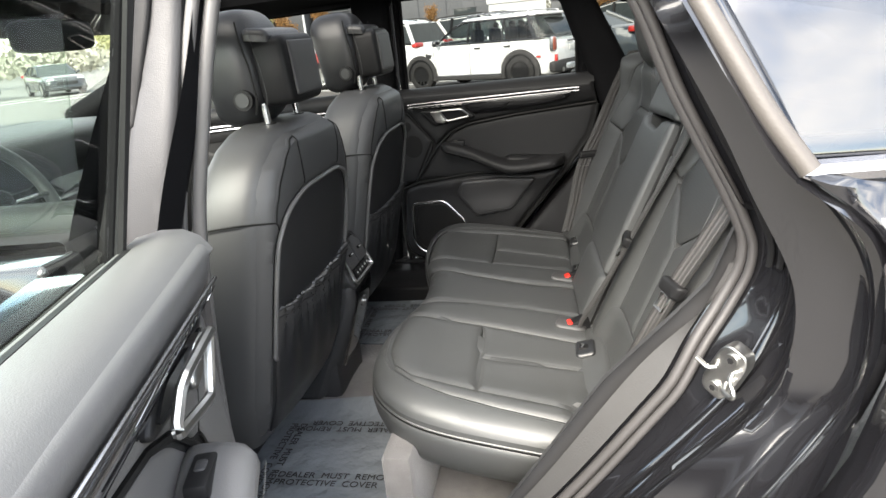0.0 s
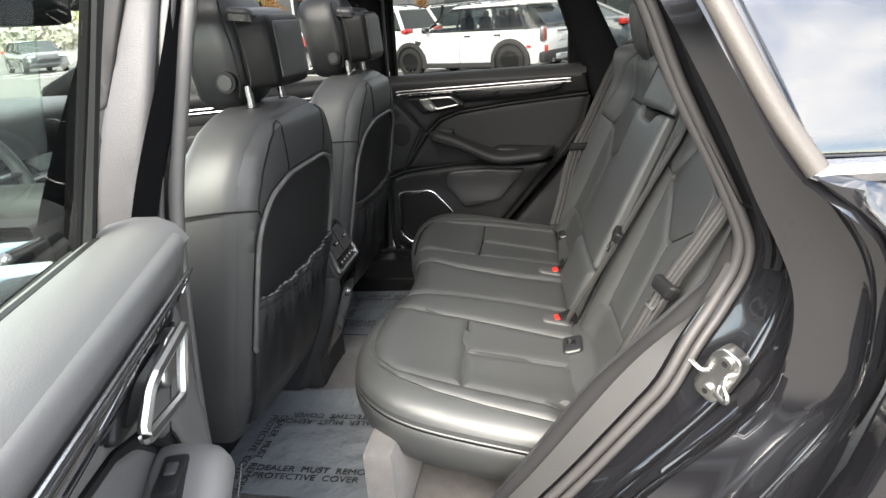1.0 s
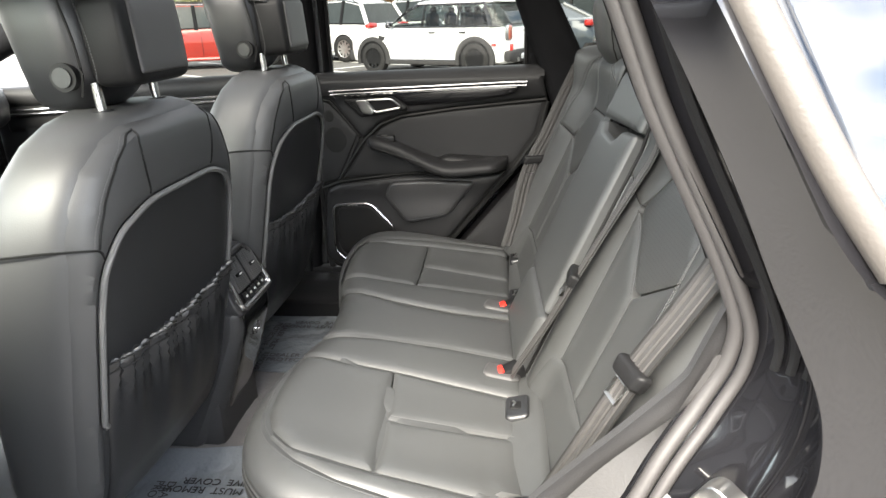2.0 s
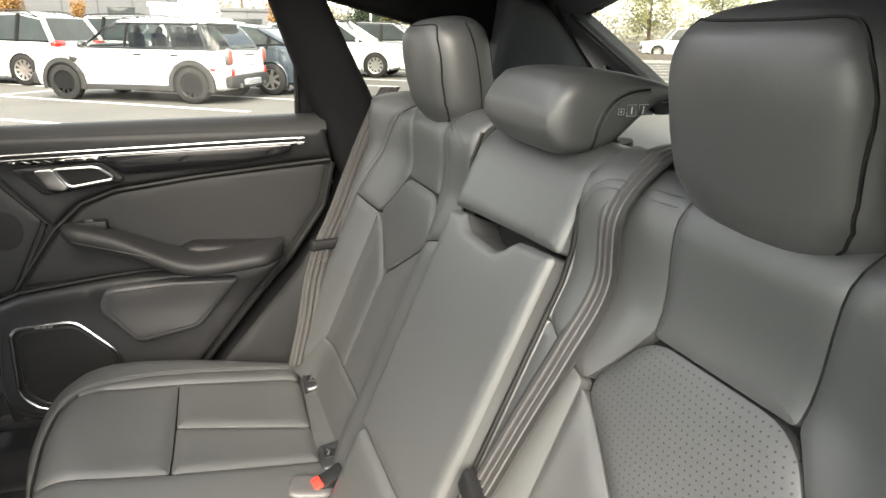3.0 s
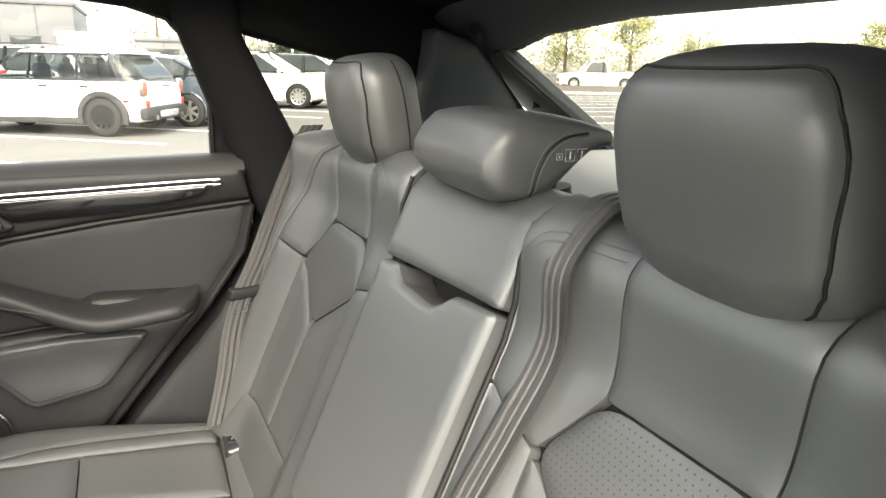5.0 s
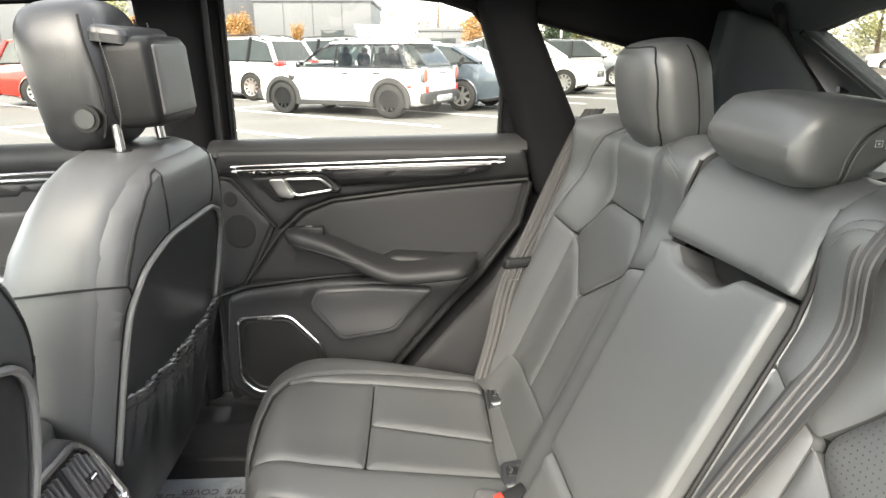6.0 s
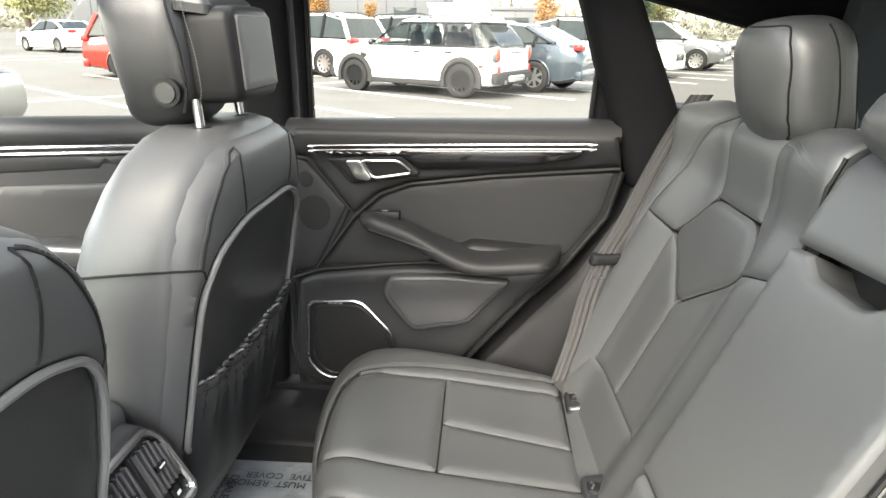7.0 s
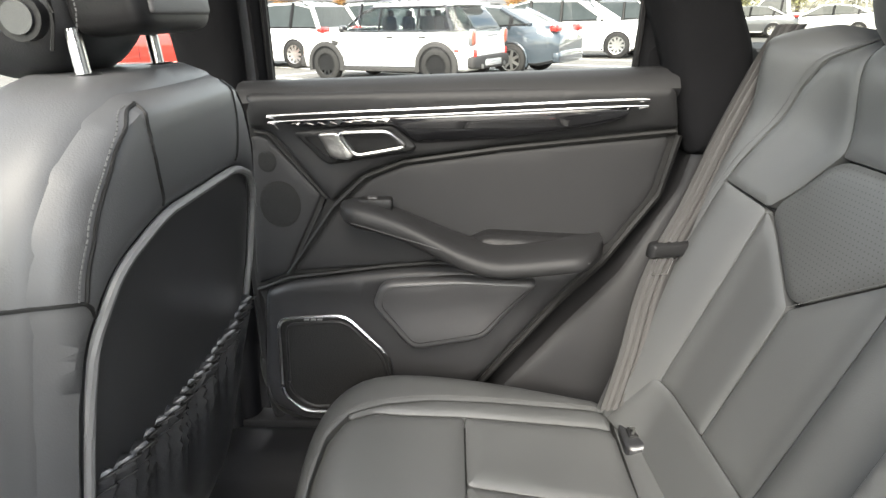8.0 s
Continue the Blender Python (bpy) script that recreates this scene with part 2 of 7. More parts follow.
def pad(name, outline, surf, mat, parent, h=0.01, r=0.015, depth=0.02, step=0.018, corner=0.012, label="", relief=None):
    """A cushioned panel: an outline in a surface's own two coordinates, swelling from its edge to height h over the distance r,
    with a skirt that goes down to -depth. relief(u, v): more height."""
    ring = rounded(outline, corner) if corner else list(outline)
    ring = resample(ring, step)
    arr = np.array(ring)
    nxt, prv = np.roll(arr, -1, 0), np.roll(arr, 1, 0)
    tang = nxt - prv
    tang /= np.linalg.norm(tang, axis=1)[:, None] + 1e-12
    area = np.sum(arr[:, 0] * nxt[:, 1] - nxt[:, 0] * arr[:, 1])
    normal = np.stack([-tang[:, 1], tang[:, 0]], 1) * (1 if area > 0 else -1)
    extra = []
    for f in (0.12, 0.38, 0.75):
        cand = arr + normal * r * f
        ok = (np.abs(edge_distance(cand, ring) - r * f) < 0.12 * r * f) & inside(cand, ring)
        extra.append(cand[ok])
    lo, hi = arr.min(0), arr.max(0)
    gx, gy = np.meshgrid(np.arange(lo[0] + step / 2, hi[0], step), np.arange(lo[1] + step / 2, hi[1], step))
    gx = gx + (np.arange(gx.shape[0]) % 2)[:, None] * step / 2
    grid = np.stack([gx.ravel(), gy.ravel()], 1)
    grid = grid[inside(grid, ring)]
    grid = grid[edge_distance(grid, ring) > r * 0.95] if len(grid) else grid
    inner = np.concatenate(extra + [grid])
    pts = [Vector(p) for p in ring] + [Vector(p) for p in inner]
    n = len(ring)
    vs, _, fs, _, _, _ = geometry.delaunay_2d_cdt(pts, [(i, (i + 1) % n) for i in range(n)], [], 1, 1e-6)
    p2 = np.array([tuple(v) for v in vs])
    d = edge_distance(p2, ring)
    q = np.clip(1 - d / r, 0, 1)
    height = h * (1 - q ** 2 if mat in (LEATHER, PERF) and 0 < h < 0.02 else np.sqrt(np.maximum(0, 1 - q ** 2)))
    if relief:
        height = height + np.array([relief(u, v) for u, v in p2])
    verts = [surf(u, v, k) for (u, v), k in zip(p2, height)]
    faces = []
    for f in fs:
        a, b, c = (p2[i] for i in f[:3])
        if abs((b[0] - a[0]) * (c[1] - a[1]) - (b[1] - a[1]) * (c[0] - a[0])) > 2e-8:
            faces.append(tuple(f))
    base = len(verts)
    low = [i for i in range(len(p2)) if d[i] < 3e-4]
    rim_of = {i: base + j for j, i in enumerate(low)}
    index = {i: base + len(low) + j for j, i in enumerate(low)}
    verts += [verts[i] for i in low] + [surf(*p2[i], -depth) for i in low]
    count = {}
    for f in faces:
        for i in range(len(f)):
            e = (f[i], f[(i + 1) % len(f)])
            key = tuple(sorted(e))
            count[key] = None if key in count else e
    for e in count.values():
        if e and e[0] in index and e[1] in index:
            faces.append((rim_of[e[1]], rim_of[e[0]], index[e[0]], index[e[1]]))
    return mesh_part(name, verts, faces, mat, parent, label)


def tube(name, path, radius, mat, parent, sides=8, closed=False, label="", flat=1.0, up=(0, 0, 1)):
    """A rod along a path of points; flat: its height over its width."""
    p = [Vector(q) for q in path]
    k = len(p)
    verts, faces = [], []
    for i, q in enumerate(p):
        a = p[i - 1] if (i or closed) else q
        b = p[(i + 1) % k] if (i < k - 1 or closed) else q
        t = (b - a).normalized()
        u = t.cross(Vector(up))
        if u.length < 1e-4:
            u = t.cross(Vector((1, 0, 0.01)))
        u.normalize()
        w = u.cross(t)
        for j in range(sides):
            c = 2 * math.pi * j / sides
            verts.append(q + radius * (u * math.cos(c) + w * math.sin(c) * flat))
    for i in range(k if closed else k - 1):
        for j in range(sides):
            a, b = i * sides + j, i * sides + (j + 1) % sides
            c, d = ((i + 1) % k) * sides + (j + 1) % sides, ((i + 1) % k) * sides + j
            faces.append((a, b, c, d))
    if not closed:
        faces.append(tuple(range(sides)))
        faces.append(tuple(range((k - 1) * sides, k * sides)))
    return mesh_part(name, verts, faces, mat, parent, label)


def curve(points, n=8, closed=False):
    """A smooth path through a few points (Catmull-Rom)."""
    p = [np.array(q, float) for q in points]
    k = len(p)
    out = []
    for i in range(k if closed else k - 1):
        p0 = p[i - 1] if (i or closed) else 2 * p[0] - p[1]
        p1, p2 = p[i], p[(i + 1) % k]
        p3 = p[(i + 2) % k] if (closed or i < k - 2) else 2 * p[-1] - p[-2]
        for j in range(n):
            t = j / n
            out.append(tuple(0.5 * (2 * p1 + (p2 - p0) * t + (2 * p0 - 5 * p1 + 4 * p2 - p3) * t * t + (3 * p1 - p0 - 3 * p2 + p3) * t ** 3)))
    if not closed:
        out.append(tuple(p[-1]))
    return out


def stitches(name, path, parent, mat=None, pitch=0.006, size=0.0008, side=(0, 0, 1)):
    """A row of short threads along a path of points, one mesh."""
    size *= 0.8
    p = resample(path, pitch, closed=False)
    verts, faces = [], []
    for a, b in zip(p[:-1], p[1:]):
        a, b = Vector(a), Vector(b)
        t = b - a
        if t.length < pitch * 0.3:
            continue
        e = a + t * 0.68
        u = t.normalized().cross(Vector(side))
        if u.length < 1e-3:
            u = t.normalized().cross(Vector((1, 0, 0)))
        u.normalize()
        w = u.cross(t.normalized())
        k = len(verts)
        for q in (a, e):
            for c, s in ((1, 0), (0, 1), (-1, 0), (0, -1)):
                verts.append(q + size * (u * c + w * s))
        faces += [(k + i, k + (i + 1) % 4, k + 4 + (i + 1) % 4, k + 4 + i) for i in range(4)] + [(k, k + 1, k + 2, k + 3), (k + 4, k + 5, k + 6, k + 7)]
    return mesh_part(name, verts, faces, mat or THREAD, parent, smooth=False)


def loft(name, rings, mat, parent, label="", cap=True):
    k = len(rings[0])
    verts = [v for r in rings for v in r]
    faces = [(i * k + j, i * k + (j + 1) % k, (i + 1) * k + (j + 1) % k, (i + 1) * k + j) for i in range(len(rings) - 1) for j in range(k)]
    if cap:
        faces += [tuple(range(k)), tuple(range((len(rings) - 1) * k, len(rings) * k))]
    return mesh_part(name, verts, faces, mat, parent, label)


def super_ring(cx, cy, z, rx, ry, power=4.0, n=40):
    out = []
    for i in range(n):
        a = 2 * math.pi * i / n
        c, s = math.cos(a), math.sin(a)
        out.append((cx + rx * abs(c) ** (2 / power) * (1 if c > 0 else -1), cy + ry * abs(s) ** (2 / power) * (1 if s > 0 else -1), z))
    return out


def block(name, lo, hi, mat, parent=None, bevel=0.006, label="", m=None, segments=2):
    """A box with rounded edges between two corners."""
    bm = bmesh.new()
    bmesh.ops.create_cube(bm, size=1)
    lo, hi = Vector(lo), Vector(hi)
    for v in bm.verts:
        v.co = Vector(((lo[i] + hi[i]) / 2 + v.co[i] * (hi[i] - lo[i])) for i in range(3))
    if bevel:
        bmesh.ops.bevel(bm, geom=list(bm.edges), offset=bevel, segments=segments, affect="EDGES", profile=0.5)
    if m:
        bmesh.ops.transform(bm, matrix=m, verts=bm.verts)
    bm.verts.index_update()
    verts = [tuple(v.co) for v in bm.verts]
    faces = [tuple(v.index for v in f.verts) for f in bm.faces]
    bm.free()
    return mesh_part(name, verts, faces, mat, parent, label)


def soft_box(name, centre, half, mat, parent, power=5.0, label="", m=None, rows=14, n=44, taper=0.0, shape=None):
    """A cushion like an upholstered block: a superellipsoid. taper: how much narrower it is at its foot. shape(v): moves each point."""
    rings = []
    for i in range(rows + 1):
        a = -math.pi / 2 + math.pi * i / rows
        c, s = math.cos(a), math.sin(a)
        k = max(1e-3, abs(c)) ** (2 / power)
        z = abs(s) ** (2 / power) * (1 if s > 0 else -1)
        w = 1 - taper * (0.5 - 0.5 * z)
        ring = super_ring(0, 0, z * half[2], half[0] * k * w, half[1] * k * w, power, n)
        rings.append(ring)
    out = []
    for ring in rings:
        r2 = []
        for p in ring:
            v = Vector(p)
            if shape:
                v = shape(v)
            if m:
                v = m @ v
            r2.append(tuple(v + Vector(centre)))
        out.append(r2)
    return loft(name, out, mat, parent, label)


def step_up(x, a, b):
    t = min(1.0, max(0.0, (x - a) / (b - a)))
    return t * t * (3 - 2 * t)


def words(name, text, size, m, mat, parent):
    """Printed words, as a thin mesh in Blender's own font."""
    cu = bpy.data.curves.new(name, "FONT")
    cu.body, cu.size, cu.extrude = text, size, 0.0003
    ob = new(name, cu)
    me = bpy.data.meshes.new_from_object(ob)
    bpy.data.objects.remove(ob)
    me.transform(m)
    o = root_of(parent).location
    me.transform(Matrix.Translation(-Vector(o)))
    me.materials.clear()
    me.materials.append(mat)
    ob = new(name, me)
    ob.parent = parent
    return ob

# ---- the car's shell ----
def shell(name, label, category="car body", kind="structure", loc=(0, 0, 0.4)):
    return thing(name, loc, label, category, kind=kind)


floor = shell("floor", "grey carpeted car floor with a low tunnel", "floor")


def floor_surf(u, v, h):
    return (u, v, 0.40 + 0.03 * math.exp(-((v / 0.13) ** 4)) + h)


pad("carpet", [(-1.3, -0.66), (0.45, -0.66), (0.45, 0.66), (-1.3, 0.66)], floor_surf, CARPET, floor, h=0.0, r=0.02, depth=0.05, step=0.05, corner=0)
block("seat_riser", (-0.005, -0.60, 0.39), (0.06, 0.60, 0.60), CARPET, floor, 0.02)
for s in (-1, 1):
    # the far sill is coloured darker than the near one, to look shaded
    edge_in = 0.60 if s < 0 else 0.575
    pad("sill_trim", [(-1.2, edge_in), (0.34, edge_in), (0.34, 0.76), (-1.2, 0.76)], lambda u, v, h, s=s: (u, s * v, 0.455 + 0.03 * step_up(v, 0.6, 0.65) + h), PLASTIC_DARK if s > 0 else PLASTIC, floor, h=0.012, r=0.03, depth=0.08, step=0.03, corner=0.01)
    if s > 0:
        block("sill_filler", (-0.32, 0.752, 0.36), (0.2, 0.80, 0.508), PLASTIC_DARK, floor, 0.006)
    # wheel-arch side below the rear bench
    arch = [(0.16, 0.40), (0.75, 0.40), (0.75, 1.16), (0.545, 1.16), (0.513, 1.06), (0.49, 0.975), (0.40, 0.83), (0.215, 0.61), (0.16, 0.54)] if s > 0 else [(0.20, 0.40), (0.75, 0.40), (0.75, 1.16), (0.61, 1.14), (0.555, 0.99), (0.41, 0.83), (0.25, 0.60), (0.20, 0.54)]
    # far arch likewise: its shade is in the colour
    pad("arch_trim", arch, lambda u, v, h, s=s: (u, s * ((0.745 if s > 0 else 0.69) - (0.09 if s > 0 else 0.04) * step_up(u, 0.30, 0.55) * (1 - step_up(v, 0.62, 0.95)) - h), v), FAR_TRIM_SHADED if s > 0 else PLASTIC, floor, h=0.01, r=0.03, depth=0.1 if s > 0 else 0.012, step=0.03)

roof = shell("ceiling", "black cloth headliner of the car", "ceiling", loc=(0, 0, 1.5))


def liner_surf(u, v, h):
    return (u, v, 1.475 + 0.03 * math.exp(-((u - 0.1) / 0.9) ** 2) - 0.05 * abs(v / 0.75) ** 6 - 0.09 * step_up(u, 0.75, 1.25) - 0.06 * step_up(-u, 0.7, 1.2) + h)


# headliner and roof skin round a wide unseen pane, added to let in skylight
for o in ([(-1.05, -0.74), (-0.72, -0.74), (-0.72, 0.74), (-1.05, 0.74)], [(0.54, -0.74), (1.02, -0.70), (1.02, 0.70), (0.54, 0.74)], [(-0.72, -0.74), (0.54, -0.74), (0.54, -0.50), (-0.72, -0.50)], [(-0.72, 0.50), (0.54, 0.50), (0.54, 0.74), (-0.72, 0.74)]):
    pad("headliner", o, liner_surf, LINER, roof, h=0.0, r=0.02, depth=-0.03, step=0.05, corner=0)
    pad("roof_skin", o, lambda u, v, h: (u, v * 1.08, liner_surf(u, v, 0)[2] + 0.045 + h), PAINT, roof, h=0.0, r=0.02, depth=0.012, step=0.06, corner=0)
pad("unseen_glass_roof", [(-0.73, -0.52), (0.55, -0.52), (0.55, 0.52), (-0.73, 0.52)], lambda u, v, h: (u, v, liner_surf(u, v, 0)[2] + 0.04 + h), ROOF_GLASS, roof, h=0.0, r=0.01, depth=0.005, step=0.1, corner=0.03)

# pillars and rails beside the windows, the same on both sides
for s in (-1, 1):
    side = shell("pillar_trim", "dark cloth-covered window pillars of the car", "pillar", loc=(0, s * 0.7, 1.2))

    def upright(u, v, h, s=s):
        lean = 0.10 * step_up(v, 1.1, 1.5)
        return (u, s * (0.785 - lean - h), v)

    bp = [(-0.34, 0.45), (-0.285, 0.45), (-0.278, 0.60), (-0.266, 0.79), (-0.245, 0.96), (-0.234, 1.14), (-0.207, 1.43), (-0.20, 1.50), (-0.34, 1.50), (-0.34, 1.1)] if s > 0 else [(-0.34, 0.45), (-0.21, 0.45), (-0.215, 0.75), (-0.185, 1.10), (-0.13, 1.30), (-0.09, 1.50), (-0.185, 1.50), (-0.21, 1.406), (-0.245, 1.314), (-0.285, 1.197), (-0.325, 1.095), (-0.34, 1.0)]
    pad("b_pillar", bp, upright, PILLAR, side, h=0.03, r=0.03, depth=0.06, step=0.03)
    cp = [(0.50, 1.03), (0.455, 1.16), (0.405, 1.285), (0.357, 1.42), (0.33, 1.50), (0.475, 1.50), (0.475, 1.405), (0.575, 1.21), (0.62, 1.03)] if s > 0 else [(0.585, 1.10), (0.50, 1.26), (0.435, 1.42), (0.40, 1.50), (0.50, 1.50), (0.50, 1.405), (0.60, 1.21), (0.66, 1.10)]
    pad("c_pillar", cp, lambda u, v, h, s=s: (u, s * ((0.755 if s > 0 else 0.725) - 0.075 * step_up(v, 1.1, 1.5) - h), v), PILLAR, side, h=0.04, r=0.035, depth=0.05 if s > 0 else 0.01, step=0.03)
    pad("roof_rail", [(-1.0, 1.465), (0.12, 1.462), (0.30, 1.445), (0.47, 1.41), (0.92, 1.30), (0.98, 1.34), (0.98, 1.52), (-1.0, 1.52)], upright, LINER, side, h=0.02, r=0.02, depth=0.05, step=0.05)
    pad("d_pillar", [(0.84, 1.05), (1.27, 1.05), (1.22, 1.15), (0.93, 1.41), (0.84, 1.43)], lambda u, v, h, s=s: (u, s * (0.76 - 0.14 * step_up(v, 1.1, 1.45) - h), v), HATCH, side, h=0.03, r=0.04, depth=0.05, step=0.04)
    q = pad("quarter_glass", [(0.47, 1.41), (0.575, 1.20), (0.93, 1.20), (0.93, 1.31)], lambda u, v, h, s=s: (u, s * (0.80 - 0.10 * step_up(v, 1.1, 1.5) - h), v), PRIVACY if s > 0 else DARK_GLASS, side, h=0.0, r=0.01, depth=0.004, step=0.05, corner=0.015)
    pad("shoulder_trim", [(0.60, 1.12), (1.3, 1.12), (1.3, 1.205), (0.575, 1.205)], lambda u, v, h, s=s: (u, s * (0.79 - h), v), HATCH, side, h=0.12, r=0.05, depth=0.02, step=0.04)

# tailgate with its window
gate = shell("tailgate", "closed tailgate with a wide heated window", "tailgate", loc=(1.4, 0, 1.0))


def gate_surf(u, v, h):
    return (1.05 + 1.5 * (1.39 - v) - 0.05 * (u / 0.6) ** 2 - h, u, v)


ARCH = [(0.62, 1.385), (0.45, 1.415), (0.2, 1.432), (-0.2, 1.432), (-0.45, 1.415), (-0.62, 1.385)]
pad("tailgate_trim", [(-0.74, 1.05), (0.74, 1.05), (0.74, 1.165), (-0.74, 1.165)], gate_surf, HATCH, gate, h=0.03, r=0.03, depth=0.03, step=0.04)
pad("tailgate_trim", ARCH + [(-0.74, 1.36), (-0.74, 1.50), (0.74, 1.50), (0.74, 1.36)], gate_surf, HATCH, gate, h=0.03, r=0.03, depth=0.03, step=0.04)
for s in (-1, 1):
    pad("tailgate_side", [(s * 0.76, 1.15), (s * 0.625, 1.15), (s * 0.605, 1.395), (s * 0.76, 1.40)], gate_surf, HATCH, gate, h=0.035, r=0.03, depth=0.03, step=0.04)
    tube("bump_stop", [gate_surf(s * 0.675, 1.27, 0.03), gate_surf(s * 0.675, 1.27, 0.05)], 0.008, PLASTIC_DARK, gate, sides=10)
    tube("window_edge", [gate_surf(s * 0.618, 1.165, 0.03), gate_surf(s * 0.60, 1.385, 0.03)], 0.006, PLASTIC_DARK, gate, sides=6)
    tube("tailgate_seal", curve([(0.90, s * 0.55, 1.425), (0.955, s * 0.63, 1.395), (1.03, s * 0.675, 1.32), (1.15, s * 0.70, 1.20), (1.25, s * 0.71, 1.10)]), 0.012, PLASTIC_DARK, gate)
pad("rear_pane", [(-0.64, 1.16), (0.64, 1.16), (0.62, 1.40), (0.2, 1.44), (-0.2, 1.44), (-0.62, 1.40)], lambda u, v, h: gate_surf(u, v, h - 0.01), PRIVACY, gate, h=0.0, r=0.01, depth=0.004, step=0.08, corner=0.03)
cover = thing("cargo_cover", (1.0, 0, 1.15), "pale roller cargo cover behind the rear seats", "cargo cover")
pad("cover_sheet", [(0.78, -0.64), (1.34, -0.60), (1.34, 0.60), (0.78, 0.64)], lambda u, v, h: (u, v, 1.165 + h), COVER, cover, h=0.006, r=0.01, depth=0.01, step=0.06)
tube("cover_cassette", [(0.80, -0.64, 1.165), (0.80, 0.64, 1.165)], 0.03, PLASTIC_DARK, cover, sides=14)

# rear left door opening: jamb, seals, striker
jamb = shell("door_jamb", "glossy black painted door opening with rubber seals", "car body", loc=(0.6, -0.75, 0.9))
SEAL = curve([(0.16, -0.70, 1.475), (0.34, -0.70, 1.455), (0.43, -0.70, 1.40), (0.50, -0.70, 1.25), (0.575, -0.70, 1.10), (0.592, -0.70, 1.03), (0.56, -0.70, 0.96), (0.457, -0.70, 0.852), (0.30, -0.70, 0.636), (0.20, -0.70, 0.53), (0.08, -0.70, 0.48), (-0.15, -0.70, 0.47)], 10)
CREASE = curve([(0.20, -0.76, 1.54), (0.40, -0.80, 1.49), (0.476, -0.83, 1.362), (0.544, -0.83, 1.24), (0.584, -0.83, 1.156), (0.636, -0.83, 1.045), (0.643, -0.83, 0.95), (0.622, -0.83, 0.862), (0.51, -0.83, 0.745), (0.34, -0.83, 0.56), (0.12, -0.83, 0.43), (-0.15, -0.83, 0.42)], 10)
OUTER = curve([(0.21, -0.79, 1.56), (0.41, -0.86, 1.50), (0.485, -0.895, 1.36), (0.535, -0.915, 1.27), (0.578, -0.93, 1.198), (0.66, -0.93, 1.125), (0.682, -0.93, 1.03), (0.672, -0.93, 0.955), (0.630, -0.93, 0.80), (0.47, -0.93, 0.52), (0.16, -0.92, 0.36), (-0.15, -0.92, 0.36)], 10)


def jamb_normals(path):
    """Directions in the plane along the car that point away from the door opening."""
    out = []
    for i in range(len(path)):
        a, b = Vector(path[max(0, i - 1)]), Vector(path[min(len(path) - 1, i + 1)])
        t = (b - a).normalized()
        out.append(Vector((-t.z, 0, t.x)).normalized())
    return out


rows = []
away = jamb_normals(CREASE)
JAMB_STEPS = 40
for i in range(JAMB_STEPS + 1):
    f = i / JAMB_STEPS
    row = []
    for a, b, c, n in zip(SEAL, CREASE, OUTER, away):
        a, b, c = Vector(a), Vector(b), Vector(c)
        if f < 0.5:
            t = f / 0.5
            p = a.lerp(b, t)
            d = 0.030 * math.sin(math.pi * min(1, t * 1.15)) + 0.003 * math.sin(20 * t) * (1 - t) - 0.007 * math.exp(-((t - 0.62) / 0.05) ** 2)
        else:
            t = (f - 0.5) / 0.5
            p = b.lerp(c, t)
            d = 0.034 * math.sin(math.pi * t) ** 0.8 - 0.006 * math.exp(-((t - 0.45) / 0.05) ** 2)
        d -= 0.020 * math.exp(-((f - 0.5) / 0.065) ** 2) + 0.009 * math.exp(-((f - 1.0) / 0.06) ** 2)
        row.append(tuple(p + n * d))
    rows.append(row)
k = len(SEAL)
mesh_part("jamb_panel", [p for r in rows for p in r], [(i * k + j, i * k + j + 1, (i + 1) * k + j + 1, (i + 1) * k + j) for i in range(JAMB_STEPS) for j in range(k - 1)], PAINT, jamb)
tube("seal_lining", [(x + 0.022, y + 0.085, z + 0.004) for x, y, z in SEAL[:50]], 0.02, PILLAR, jamb, sides=10, up=(0, 1, 0))
# the seals leave the trim's edge towards the sill, where a matt cover fills the strip between
SEAL_OUT = []
for a, b, n in zip(SEAL, CREASE, away):
    f = 0.22 * step_up(1.0 - a[2], 0.0, 0.17)
    SEAL_OUT.append(tuple(Vector(a).lerp(Vector(b), f) + n * 0.012 * (f / 0.22)))
mesh_part("sill_cover", list(SEAL) + [tuple(Vector(p) - n * 0.012) for p, n in zip(SEAL_OUT, away)], [(i, i + 1, k + i + 1, k + i) for i in range(52, k - 1)], SILL_RUBBER, jamb, "matt grey sill cover")
tube("inner_seal", [(x + 0.003, y + 0.002, z - 0.002) for x, y, z in SEAL_OUT], 0.0085, RUBBER, jamb, sides=12, up=(0, 1, 0))
tube("outer_seal", [(x + 0.011, y - 0.015, z - 0.005) for x, y, z in SEAL_OUT], 0.0065, RUBBER, jamb, sides=12, up=(0, 1, 0))
for d in (0.030, 0.042, 0.054):
    tube("seal_rib", [(x + d * 0.9, y - 0.02 - d * 0.6, z) for x, y, z in SEAL_OUT[18:52]], 0.0045, PLASTIC_DARK, jamb, sides=6, up=(0, 1, 0))

